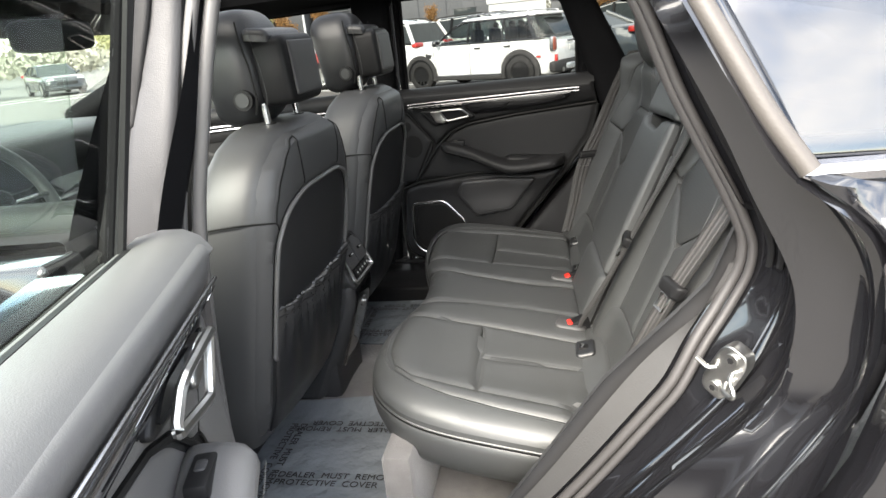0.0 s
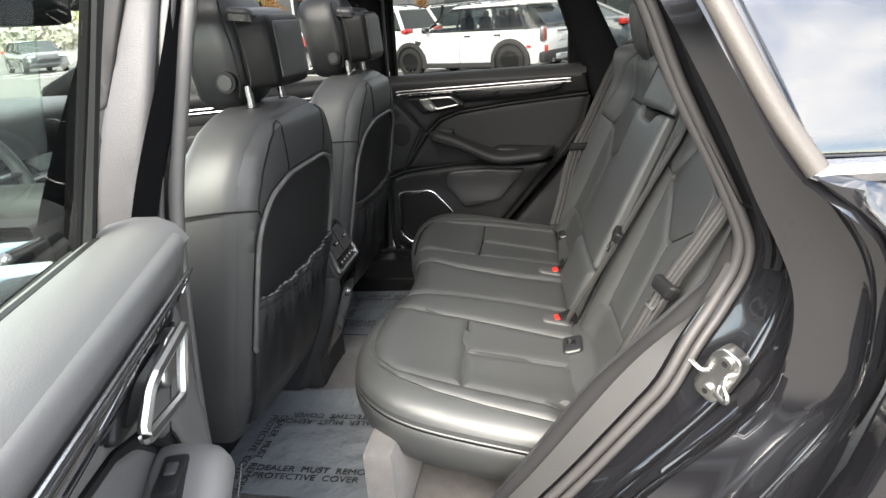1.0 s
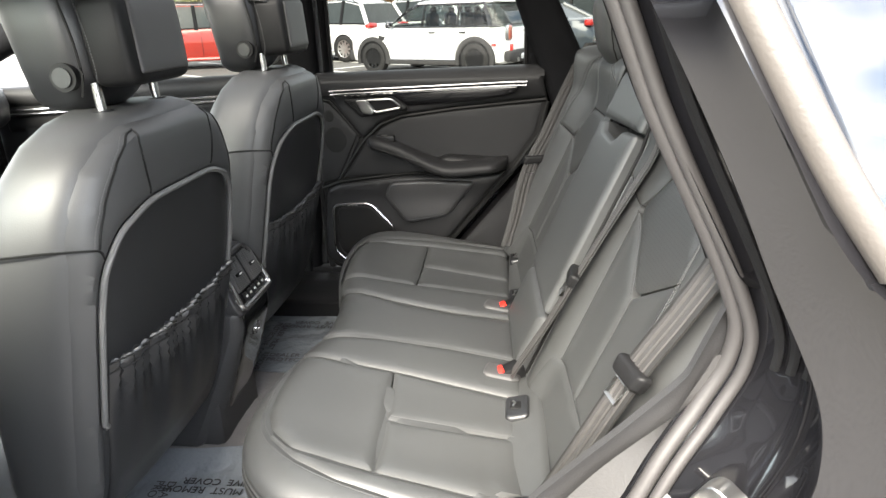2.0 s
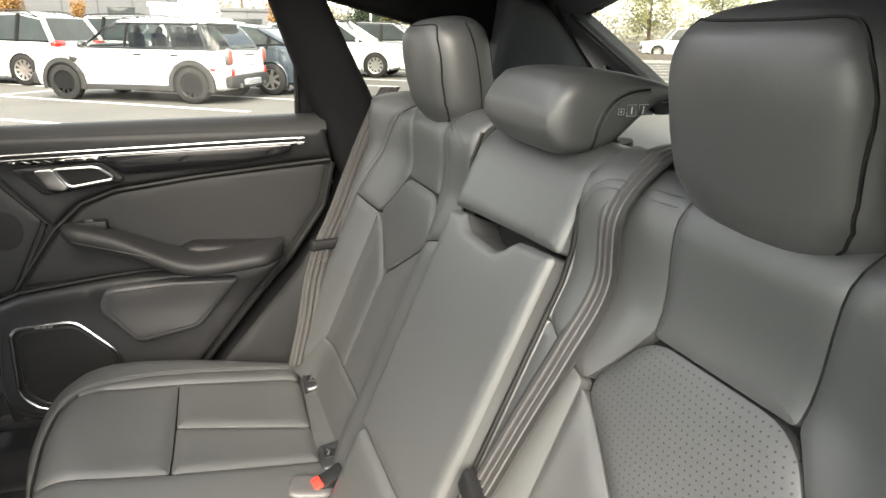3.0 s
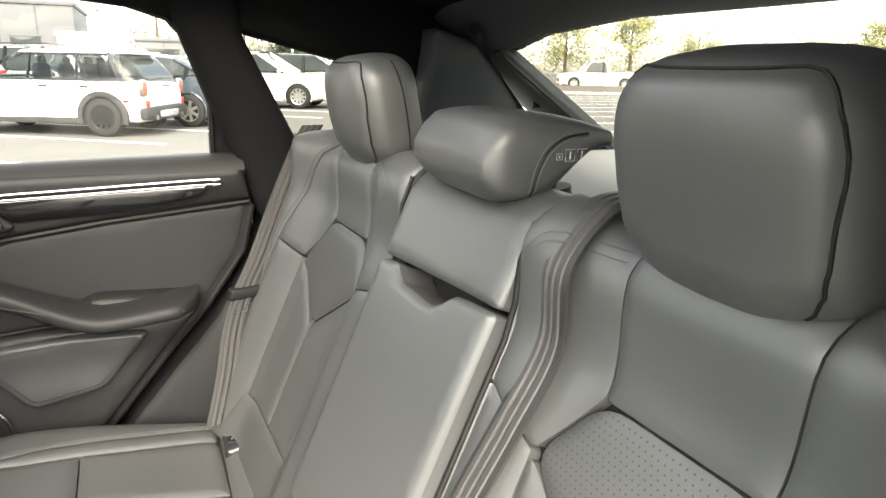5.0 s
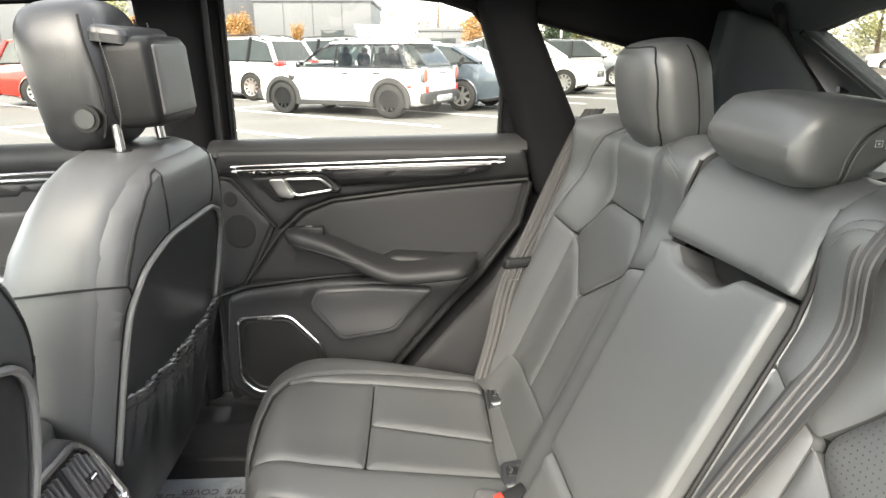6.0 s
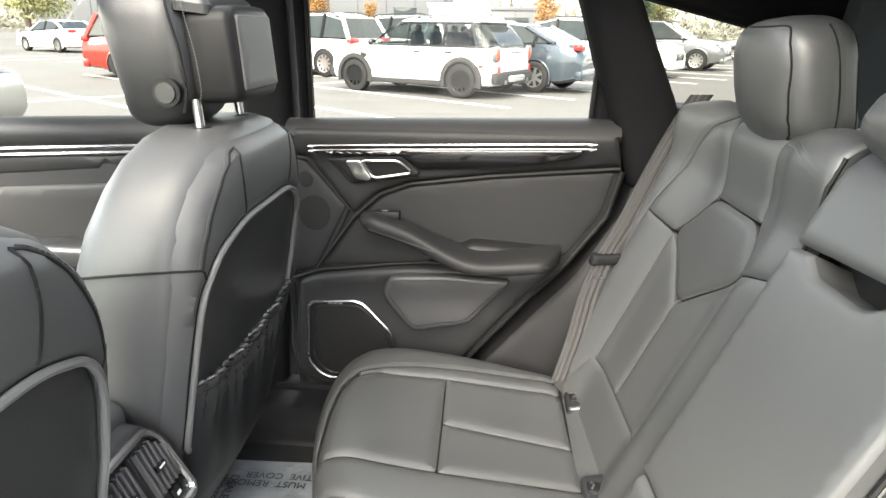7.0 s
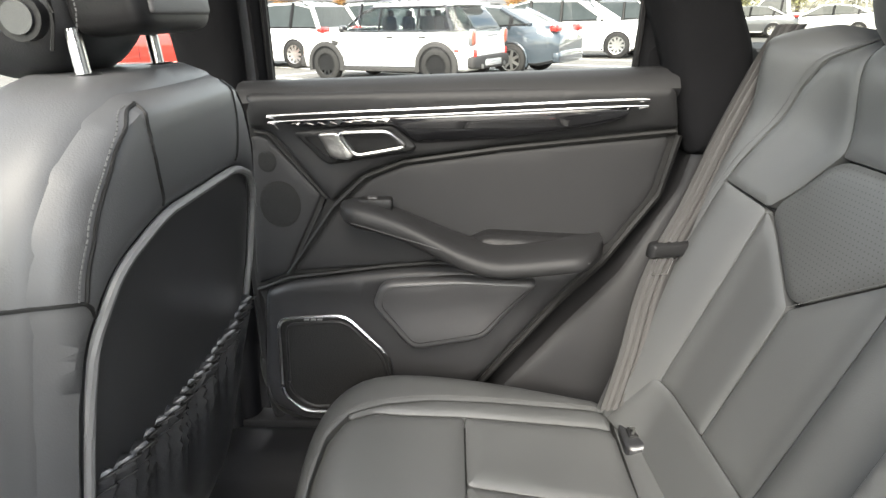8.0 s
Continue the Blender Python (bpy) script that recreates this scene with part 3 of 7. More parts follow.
for dx, dy, rr in ((0.013, 0.016, 0.0105), (-0.004, -0.004, 0.0085)):
    tube("pillar_seal", curve([(-0.215 + dx, -0.765 + dy, 0.47), (-0.22 + dx, -0.765 + dy, 0.75), (-0.190 + dx, -0.765 + dy, 1.08), (-0.149 + dx, -0.760 + dy, 1.26), (-0.114 + dx, -0.750 + dy, 1.39), (-0.085 + dx, -0.735 + dy, 1.49)], 8), rr, GREY_TRIM, jamb, sides=10, up=(0, 1, 0))
pad("pillar_panel", [(-0.30, 0.80), (-0.225, 0.80), (-0.205, 1.0), (-0.181, 1.12), (-0.146, 1.28), (-0.126, 1.40), (-0.112, 1.48), (-0.168, 1.48), (-0.183, 1.40), (-0.214, 1.28), (-0.259, 1.12), (-0.285, 1.0)], lambda u, v, h: (u, -0.80 + 0.05 * step_up(v, 1.15, 1.5) - h, v), PLASTIC, jamb, h=0.010, r=0.02, depth=0.03, step=0.03, corner=0.01, label="grey pillar cover")
striker = thing("door_striker", (0.557, -0.79, 0.895), "bright steel door striker bolted to the jamb", "latch")
SN = Vector((-0.69, -0.72, 0.0)).normalized()
SA = (Vector((0.55, 0, 0.83)) - SN * SN.dot(Vector((0.55, 0, 0.83)))).normalized()
SB = SN.cross(SA)
striker_surf = lambda u, v, h: tuple(Vector((0.557, -0.79, 0.895)) + SA * u + SB * v + SN * h * 0.65)
pad("plate", [(-0.042, -0.014), (-0.026, -0.021), (0.026, -0.021), (0.042, -0.014), (0.042, 0.014), (0.026, 0.021), (-0.026, 0.021), (-0.042, 0.014)], striker_surf, STEEL, striker, h=0.003, r=0.003, depth=0.03, step=0.01, corner=0.008)
for c in (-0.027, 0.027):
    tube("bolt", [striker_surf(c, 0, 0.004), striker_surf(c, 0, 0.010)], 0.009, STEEL, striker, sides=14)
    tube("bolt_socket", [striker_surf(c, 0, 0.0095), striker_surf(c, 0, 0.0106)], 0.0045, PLASTIC_DARK, striker, sides=6)
for d in (-1, 1):
    tube("loop" if d < 0 else "pin", curve([striker_surf(-0.009, d * 0.010, 0.004), striker_surf(-0.009, d * 0.016, 0.026), striker_surf(-0.004, d * 0.030, 0.038), striker_surf(0.004, d * 0.030, 0.038), striker_surf(0.009, d * 0.016, 0.026), striker_surf(0.009, d * 0.010, 0.004)] if d < 0 else [striker_surf(0, 0.012, 0.004), striker_surf(0, 0.018, 0.018), striker_surf(0.002, 0.036, 0.022)], 6), 0.0032, STEEL, striker)

# outer rear flank of the car
flank = shell("rear_flank", "glossy black rear wing with a bright window strip", "car body", loc=(1.2, -0.93, 0.8))
low = [(x, z) for x, _, z in OUTER[40:]][::3]
pad("wing_panel", low + [(0.5, 0.3), (0.70, 0.3), (0.72, 0.52), (0.83, 0.72), (1.0, 0.79), (1.24, 0.79), (1.41, 0.72), (1.52, 0.52), (1.54, 0.3), (1.9, 0.3), (1.95, 1.0), (1.7, 1.20), (0.585, 1.19)], lambda u, v, h: (u, -0.935 - 0.06 * step_up(u, 0.58, 0.75) * (1 - step_up(v, 1.06, 1.2)) + 0.14 * step_up(u, 1.1, 2.0) + 0.04 * step_up(v, 1.06, 1.2) * step_up(u, 0.58, 0.68) - h, v), PAINT, flank, h=0.012, r=0.02, depth=0.03, step=0.05, corner=0)
pad("flank_glass", [(0.570, 1.20), (0.455, 1.43), (0.9, 1.40), (1.35, 1.25), (1.4, 1.21)], lambda u, v, h: (u, -0.905 + 0.26 * (v - 1.19) + 0.05 * step_up(u, 0.9, 1.5) - h, v), DARK_GLASS, flank, h=0.002, r=0.01, depth=0.01, step=0.05)
tube("window_strip", [(0.585, -0.915, 1.19), (1.0, -0.905, 1.20), (1.42, -0.86, 1.205)], 0.012, CHROME, flank, sides=8)
tube("window_edge", curve([(0.440, -0.868, 1.455), (0.470, -0.880, 1.40), (0.514, -0.900, 1.32), (0.553, -0.917, 1.25), (0.590, -0.930, 1.195)], 6), 0.011, RUBBER_DARK, flank, sides=10)

# front: dashboard, screen pillars, windscreen
front = shell("bulkhead", "front bulkhead and windscreen pillars of the car", "car body", loc=(-1.4, 0, 0.9))
for s in (-1, 1):
    tube("screen_pillar", curve([(-0.82, s * 0.66, 1.45), (-1.15, s * 0.70, 1.31), (-1.55, s * 0.74, 1.15)]), 0.045, PILLAR, front, sides=10)
block("firewall", (-1.75, -0.75, 0.35), (-1.68, 0.75, 1.10), PLASTIC_DARK, front, 0.02)
pad("windscreen", [(-0.68, -0.80), (0.68, -0.80), (0.72, -1.60), (-0.72, -1.60)], lambda u, v, h: (v, u, 1.47 + (v + 0.80) * 0.42 + h), CLEAR, front, h=0.0, r=0.01, depth=0.004, step=0.1)

# ---- rear bench ----
LEAN_BACK = math.atan(0.43)
BS, BC = math.sin(LEAN_BACK), math.cos(LEAN_BACK)


MID_Y, SKEW = 0.022, -0.058


def back_surf(u, v, h):
    """The rear backrest's face: u across the car, v up along the back, h towards the front."""
    a = abs(u - MID_Y)
    k = -0.031 + 0.020 * step_up(0.27 - a, 0.0, 0.08) + 0.045 * step_up(a, 0.47, 0.60) + 0.024 * step_up(0.145 - abs(u), 0, 0.012)
    k += 0.036 * step_up(v, 0.545, 0.66) * (1 - step_up(0.145 - abs(u), 0, 0.012))
    k -= 9.0 * max(0, v - 0.635) ** 2 + 3.0 * max(0, a - 0.60) ** 2
    k += h
    return (0.375 + BS * v - BC * k + SKEW * u, u, 0.60 + BC * v + BS * k)


def mirror(points, s):
    return [(MID_Y + s * a, v) for a, v in points]


BENCH_MID = 0.02
BENCH_EDGE = curve([(0.405, -0.590), (0.317, -0.590), (0.15, -0.580), (0.06, -0.560), (0.0, -0.522), (-0.042, -0.468), (-0.064, -0.39), (-0.068, -0.30), (-0.056, -0.20), (-0.036, -0.11), (-0.028, 0.0), (-0.036, 0.11), (-0.060, 0.20), (-0.080, 0.28), (-0.092, 0.36), (-0.096, 0.47), (-0.084, 0.55), (-0.054, 0.612), (0.0, 0.65), (0.08, 0.667), (0.2, 0.67), (0.405, 0.655)], 5)
BENCH_RING = resample([(x + 0.045 * y, y) for x, y in BENCH_EDGE], 0.02)
ROLL = 0.075


def bench_top(u):
    return 0.712 - 0.16 * (u + 0.05)


def cushion_surf(u, v, h):
    """The rear cushion's top: u along the car, v across it; it rolls down at its front and its sides."""
    a = abs(v - BENCH_MID)
    d = float(edge_distance(np.array([[u, v]]), BENCH_RING)[0]) if (u < 0.1 or a > 0.4) and u < 0.33 or a > 0.5 else 1.0
    q = max(0.0, 1 - d / ROLL)
    drop = 0.054 * (1 - math.sqrt(max(0.0, 1 - q * q)))
    k = h - drop - 0.010 * math.exp(-((a - 0.35) / 0.13) ** 4) * step_up(u, -0.02, 0.08) - 0.006 * step_up(0.11 - a, 0, 0.05)
    return (u - 0.045 * v, v, bench_top(u) + k)


def head_rest(parent, y):
    lean = Euler((0, radians(-10), 0)).to_matrix().to_4x4()
    c = Vector((0.666 + SKEW * y, y, 1.280))

    def shape(v):
        v.x -= 0.012 * (1 - (v.y / 0.105) ** 2)
        v.x += 0.014 * step_up(-v.z, 0.02, 0.08)
        return v

    hr = soft_box("head_restraint", c, (0.058, 0.108, 0.093), LEATHER, parent, 3.6, "black leather head restraint", lean, 18, 56, 0.05, shape)
    skin_ = BVHTree.FromPolygons([lean.inverted() @ (v.co + Vector(parent.location) - c) for v in hr.data.vertices], [tuple(q.vertices) for q in hr.data.polygons])

    def face(u, v, h):
        hit = skin_.ray_cast(Vector((-0.3, u, v)), Vector((1, 0, 0)))[0]
        return tuple(lean @ Vector(((hit.x if hit else 0.0) - 0.0005 - h, u, v)) + c)

    pad("face_panel", [(-0.084, -0.080), (0.084, -0.080), (0.096, 0.045), (0.078, 0.086), (-0.078, 0.086), (-0.096, 0.045)], face, LEATHER, hr, h=0.0035, r=0.010, depth=0.004, step=0.010, corner=0.055)
    rim_ = rounded([(-0.084, -0.080), (0.084, -0.080), (0.096, 0.045), (0.078, 0.086), (-0.078, 0.086), (-0.096, 0.045)], 0.055)
    tube("face_seam", [face(u, v, 0.0) for u, v in resample(rim_, 0.008)], 0.0016, PIPING, hr, sides=6, closed=True)

    def flank(x, z, d, lift=0.0):
        hit = skin_.ray_cast(Vector((x, d * 0.3, z)), Vector((0, -d, 0)))[0]
        return tuple(lean @ Vector((x, (hit.y if hit else d * 0.1) + d * lift, z)) + c)

    for d in (-1, 1):
        zs = np.linspace(-0.074, 0.080, 18)
        bow = [0.006 * (1 - (z / 0.09) ** 2) for z in zs]
        tube("centre_seam", [flank(0.006 + b, z, d) for z, b in zip(zs, bow)], 0.0014, PIPING, hr, sides=5)
        for x in (-0.001, 0.013):
            stitches("stitching", [flank(x + b, z, d, 0.0005) for z, b in zip(zs, bow)], hr, size=0.0008, side=(1, 0, 0))
        tube("rear_seam", [flank(0.038, z, d) for z in np.linspace(-0.062, 0.070, 14)], 0.0014, PIPING, hr, sides=5)
        tube("post", [(0.70 + SKEW * y, y + d * 0.05, 1.17), (0.682 + SKEW * y, y + d * 0.05, 1.25)], 0.006, CHROME, hr, sides=10)
        tube("collar", [(0.695 + SKEW * y, y + d * 0.05, 1.204), (0.692 + SKEW * y, y + d * 0.05, 1.216)], 0.016, PLASTIC_DARK, hr, sides=12)
    return hr


bench = thing("rear_bench_cushion", (0.15, 0, 0.5), "black leather rear bench cushion with stitched panels", "seat cushion")
rings = []
for inset, drop in ((0.030, 0.030), (0.010, 0.044), (0.002, 0.052), (0.0045, 0.0565), (0.0005, 0.061), (0.0, 0.075), (0.004, 0.100), (0.014, 0.128), (0.030, 0.150), (0.052, 0.164), (0.09, 0.170)):
    rings.append([(u - 0.045 * v, v, bench_top(u) - drop) for u, v in (grown(BENCH_RING, -inset) if inset else BENCH_RING)])
loft("cushion_body", rings, LEATHER, bench)
tube("side_seam", [(u - 0.045 * v, v, bench_top(u) - 0.0565) for u, v in grown(BENCH_RING, -0.003)], 0.0017, PIPING, bench, sides=5, closed=True)
PANEL_EDGE = [(0.392, 0.572), (0.2, 0.552), (0.1, 0.533), (0.03, 0.505), (-0.018, 0.468), (-0.044, 0.415), (-0.052, 0.33), (-0.050, 0.22), (-0.030, 0.125)]
for s in (-1, 1):
    base = lambda u, v, h: cushion_surf(u, v, h - 0.003)
    across = lambda pts: [(u, BENCH_MID + s * w) for u, w in pts]
    panels = {
        "front_panel": [(-0.040, 0.205), (0.145, 0.212), (0.152, 0.498), (0.02, 0.476), (-0.020, 0.444), (-0.038, 0.40), (-0.044, 0.33)],
        "inner_panel": [(0.149, 0.212), (0.385, 0.235), (0.385, 0.348), (0.153, 0.354)],
        "outer_panel": [(0.153, 0.358), (0.385, 0.352), (0.385, 0.520), (0.156, 0.499)],
        "outer_bolster": [(0.385, 0.525), (0.152, 0.503), (0.02, 0.481), (-0.014, 0.455), (-0.018, 0.463), (0.03, 0.501), (0.1, 0.529), (0.2, 0.548), (0.392, 0.568)],
        "inner_bolster": [(-0.026, 0.125), (0.10, 0.098), (0.25, 0.090), (0.395, 0.10), (0.395, 0.230), (0.147, 0.207), (-0.040, 0.200), (-0.046, 0.17)],
    }
    for name, o in panels.items():
        pad(name, across(grown(o, 0.0007)), base, LEATHER, bench, h=0.0065, r=0.018 if "panel" in name else 0.014, depth=0.02, step=0.014, corner=0.008)
    rim = [p for p in grown(BENCH_RING, -0.004) if p[0] < 0.385 and s * (p[1] - BENCH_MID) > 0.125 and (p[0] < 0.05 or s * (p[1] - BENCH_MID) > 0.4)]
    rim = rim if s < 0 else rim[::-1]
    pad("roll_panel", rim + across(PANEL_EDGE[::-1]), base, LEATHER, bench, h=0.004, r=0.010, depth=0.012, step=0.014, corner=0)
    for off in (-0.004, 0.005):
        stitches("stitching", [cushion_surf(u, v, 0.0012) for u, v in across([(a_ - 0.5 * off, b_ + off) for a_, b_ in curve(PANEL_EDGE[:7], 8)])], bench)
    stitches("stitching", [cushion_surf(u, BENCH_MID + s * 0.348, 0.0035) for u in np.linspace(0.16, 0.38, 12)], bench)
    stitches("stitching", [cushion_surf(u, v, 0.003) for u, v in across(curve([(-0.02, 0.112), (0.10, 0.090), (0.25, 0.082), (0.39, 0.092)], 8))], bench)
pad("middle_panel", [(-0.024, -0.100), (0.10, -0.072), (0.25, -0.064), (0.395, -0.074), (0.395, 0.114), (0.25, 0.104), (0.10, 0.112), (-0.024, 0.140)], lambda u, v, h: cushion_surf(u, v, h - 0.004), LEATHER, bench, h=0.010, r=0.02, depth=0.02, step=0.02, corner=0.02)
pad("rear_strip", [(0.37, -0.60), (0.445, -0.60), (0.445, 0.60), (0.37, 0.60)], lambda u, v, h: (u, v, 0.628 + 0.35 * max(0, u - 0.39) + h), LEATHER, bench, h=0.01, r=0.02, depth=0.06, step=0.03)
for y in (-0.52, -0.25, 0.25, 0.52):
    iso = pad("child_seat_anchor", [(0.372, y - 0.035), (0.415, y - 0.035), (0.415, y + 0.035), (0.372, y + 0.035)], lambda u, v, h: (u, v, 0.642 + 0.35 * max(0, u - 0.39) + h), LEATHER_DARK, bench, h=0.006, r=0.008, depth=0.02, step=0.02, label="hooded anchor slot")
    block("anchor_slot", (0.380, y - 0.012, 0.646), (0.402, y + 0.012, 0.652), PLASTIC_DARK, iso, 0.002)
    tube("anchor_loop", [(0.386, y - 0.008, 0.653), (0.39, y, 0.656), (0.386, y + 0.008, 0.653)], 0.002, STEEL, iso, sides=6)

def side_panels(ai, ao):
    """Outlines on an outer backrest, measured out from the car's middle; ai, ao: its inner and outer edge."""
    return {
        "upper_panel": ([(0.287, 0.543), (0.438, 0.543), (0.450, 0.69), (0.287, 0.69)], LEATHER),
        "perforated_panel": ([(0.240, 0.463), (0.284, 0.537), (0.441, 0.537), (0.503, 0.449), (0.374, 0.362)], PERF),
        "lower_inner_panel": ([(0.240, 0.456), (0.370, 0.355), (0.376, 0.157), (0.245, 0.157)], LEATHER),
        "lower_outer_panel": ([(0.378, 0.355), (0.503, 0.441), (0.507, 0.157), (0.380, 0.157)], LEATHER),
        "base_panel": ([(0.215, 0.152), (0.52, 0.152), (0.55, 0.045), (0.19, 0.045)], LEATHER),
        "inner_shoulder": ([(ai, 0.70), (0.283, 0.692), (0.281, 0.544), (0.236, 0.470), (ai, 0.50)], LEATHER),
        "inner_bolster": ([(ai, 0.495), (0.234, 0.464), (0.240, 0.157), (0.21, 0.045), (ai, 0.045)], LEATHER),
        "outer_shoulder": ([(0.455, 0.688), (0.444, 0.544), (0.508, 0.452), (0.578, 0.460), (0.556, 0.54), (0.530, 0.60), (0.505, 0.64)], LEATHER),
        "outer_bolster": ([(0.509, 0.444), (0.579, 0.454), (0.585, 0.30), (0.56, 0.045), (0.552, 0.045), (0.512, 0.157)], LEATHER),
        "side_bolster": ([(0.460, 0.695), (0.511, 0.644), (0.536, 0.603), (0.562, 0.54), (0.584, 0.46), (0.590, 0.30), (0.565, 0.045), (ao - 0.04, 0.03), (ao - 0.008, 0.3), (ao, 0.55), (ao - 0.017, 0.65), (0.54 + 0.2 * (ao - 0.62), 0.69)], LEATHER),
    }


for s, ai, ao in ((-1, 0.165, 0.672), (1, 0.120, 0.614)):
    seat = thing("outer_rear_seat", (0.55, s * 0.4, 0.62), "black leather outer rear seat back with a perforated centre", "seat back", "rear seat backs")
    # core in piping black: painted shade for the valleys between the leather panels
    pad("back_body", mirror([(ai - 0.004, 0.02), (ao - 0.05, 0.02), (ao - 0.004, 0.30), (ao + 0.004, 0.60), (ao - 0.017, 0.66), (0.56, 0.70), (ai - 0.004, 0.71)], s), lambda u, v, h: back_surf(u, v, h - 0.04), PIPING, seat, h=0.026, r=0.03, depth=0.09, step=0.03, corner=0.03)
    for name, (o, mat) in side_panels(ai, ao).items():
        big = name in ("side_bolster", "outer_bolster", "inner_bolster")
        pad(name, mirror(grown(o, 0.0017), s), lambda u, v, h: back_surf(u, v, h), mat, seat, h=0.0045, r=0.02 if big else 0.016, depth=0.02, step=0.014, corner=0.03 if mat is PERF else 0.006, label="perforated leather panel" if mat is PERF else "")
    for off in (-0.005, 0.005):
        stitches("stitching", [back_surf(MID_Y + s * (a + off), v, 0.0035) for a, v in curve([(0.458, 0.688), (0.508, 0.642), (0.533, 0.601), (0.559, 0.54), (0.581, 0.46), (0.5875, 0.30), (0.563, 0.08)], 12)], seat, side=(1, 0, 0))
        stitches("stitching", [back_surf(MID_Y + s * a, v + off, 0.0066) for a, v in curve([(ai + 0.015, 0.63), (0.21, 0.655), (0.283, 0.66)], 8)], seat, side=(1, 0, 0))
    stitches("stitching", [back_surf(MID_Y + s * a, v, 0.004) for a, v in curve([(0.240, 0.459), (0.30, 0.415), (0.372, 0.358)], 8)], seat, size=0.0007, side=(1, 0, 0))
    head_rest(seat, MID_Y + s * 0.358)

    if s < 0:
        rim = [(0.634, -0.474), (0.690, -0.463), (0.750, -0.453), (0.765, -0.463), (0.775, -0.585), (0.755, -0.600), (0.625, -0.600), (0.618, -0.585)]
        edge = resample(rounded(rim, 0.015), 0.01)
        dish = lambda u, v: -0.034 * step_up(edge_distance(np.array([[u, v]]), edge)[0], 0.013, 0.024)
        handle = pad("release_tray", rim, lambda u, v, h: (u, v, 1.226 + 0.02 * (u - 0.65) + h), GREY_TRIM, seat, h=0.008, r=0.010, depth=0.008, step=0.008, corner=0.015, label="pale grey dished release tray", relief=dish)
        tube("release_lever", [(0.712, -0.500, 1.226), (0.716, -0.560, 1.226)], 0.008, GREY_TRIM, handle, sides=10, flat=0.6, label="pale grey release lever")
    out = pad("belt_outlet", [(0.630, -0.232), (0.675, -0.228), (0.69, -0.178), (0.642, -0.185)] if s < 0 else [(0.64, 0.215), (0.69, 0.215), (0.69, 0.265), (0.64, 0.265)], lambda u, v, h: (u + 0.035, v, 1.224 + h), PALE_PLASTIC, seat, h=0.008, r=0.006, depth=0.03, step=0.012, corner=0.014, label="pale grey guide plate")
    block("slot", (0.685, MID_Y + s * 0.228 - 0.012, 1.228), (0.707, MID_Y + s * 0.228 + 0.012, 1.2335), PLASTIC_DARK, out, 0.002)

mid = thing("middle_rear_seat", (0.55, 0, 0.62), "black leather middle seat back with a folded-up armrest", "seat back", "rear seat backs")
# core in near-black, so the gaps round the armrest look deep in shade
pad("back_body", [(-0.139, 0.02), (0.139, 0.02), (0.139, 0.69), (-0.139, 0.69)], lambda u, v, h: back_surf(u, v, h - 0.075), GAP_SHADE, mid, h=0.02, r=0.02, depth=0.08, step=0.03)
pad("upper_panel", [(-0.136, 0.567), (-0.06, 0.564), (0.09, 0.556), (0.136, 0.552), (0.136, 0.70), (-0.136, 0.70)], lambda u, v, h: back_surf(u, v, h - 0.002), LEATHER, mid, h=0.007, r=0.010, depth=0.03, step=0.016, corner=0.006)
pad("folded_armrest", [(-0.135, 0.19), (0.135, 0.19), (0.137, 0.546), (0.094, 0.550), (0.088, 0.545), (0.064, 0.532), (-0.018, 0.530), (-0.036, 0.538), (-0.058, 0.556), (-0.135, 0.562)], lambda u, v, h: back_surf(u, v, h - 0.002), LEATHER, mid, h=0.008, r=0.009, depth=0.05, step=0.014, corner=0.008)
pad("base_panel", [(-0.135, 0.045), (0.135, 0.045), (0.135, 0.184), (-0.135, 0.184)], lambda u, v, h: back_surf(u, v, h - 0.004), LEATHER, mid, h=0.012, r=0.018, depth=0.04, step=0.02)
for s in (-1, 1):
    tube("side_seam", [back_surf(s * 0.141, v, 0.0) for v in np.linspace(0.06, 0.66, 16)], 0.003, PIPING, mid, sides=6)

# middle head restraint: a low bridge with a thin wing towards the rear
MH = Vector((0.672, 0.004, 1.262))


def wing_ring(x, scale=1.0, n=40):
    """One cross-section of the low head restraint, x along the car from its middle."""
    t = (x + 0.075) / 0.150
    top = 0.040 + 0.014 * math.sin(math.pi * min(1, t * 0.9)) - 0.012 * t
    bottom = -0.046 + 0.056 * step_up(t, 0.42, 0.95)
    if t < 0.2:
        top -= 0.030 * (1 - t / 0.2) ** 2
        bottom += 0.026 * (1 - t / 0.2) ** 2
    half = 0.105 - 0.012 * (1 - min(1, t / 0.2)) ** 2 - 0.006 * t
    mz, hz_ = (top + bottom) / 2, max(0.006, (top - bottom) / 2)
    return [(MH.x + x, MH.y + y * scale, MH.z + mz + (z - 0) * scale) for _, y, z in [(0, p[0], p[1]) for p in super_ring(0, 0, 0, half, hz_, 4.5, n)]]


xs = [-0.075, -0.0735, -0.069, -0.062, -0.050, -0.034, -0.017, 0.0, 0.017, 0.034, 0.050, 0.062, 0.070, 0.075]
mhr = loft("head_restraint", [wing_ring(-0.0765, 0.8)] + [wing_ring(x) for x in xs] + [wing_ring(0.0765, 0.9)], LEATHER, mid, "low black leather head restraint with printed symbols")
wing_skin = BVHTree.FromPolygons([v.co + Vector(mid.location) for v in mhr.data.vertices], [tuple(q.vertices) for q in mhr.data.polygons])


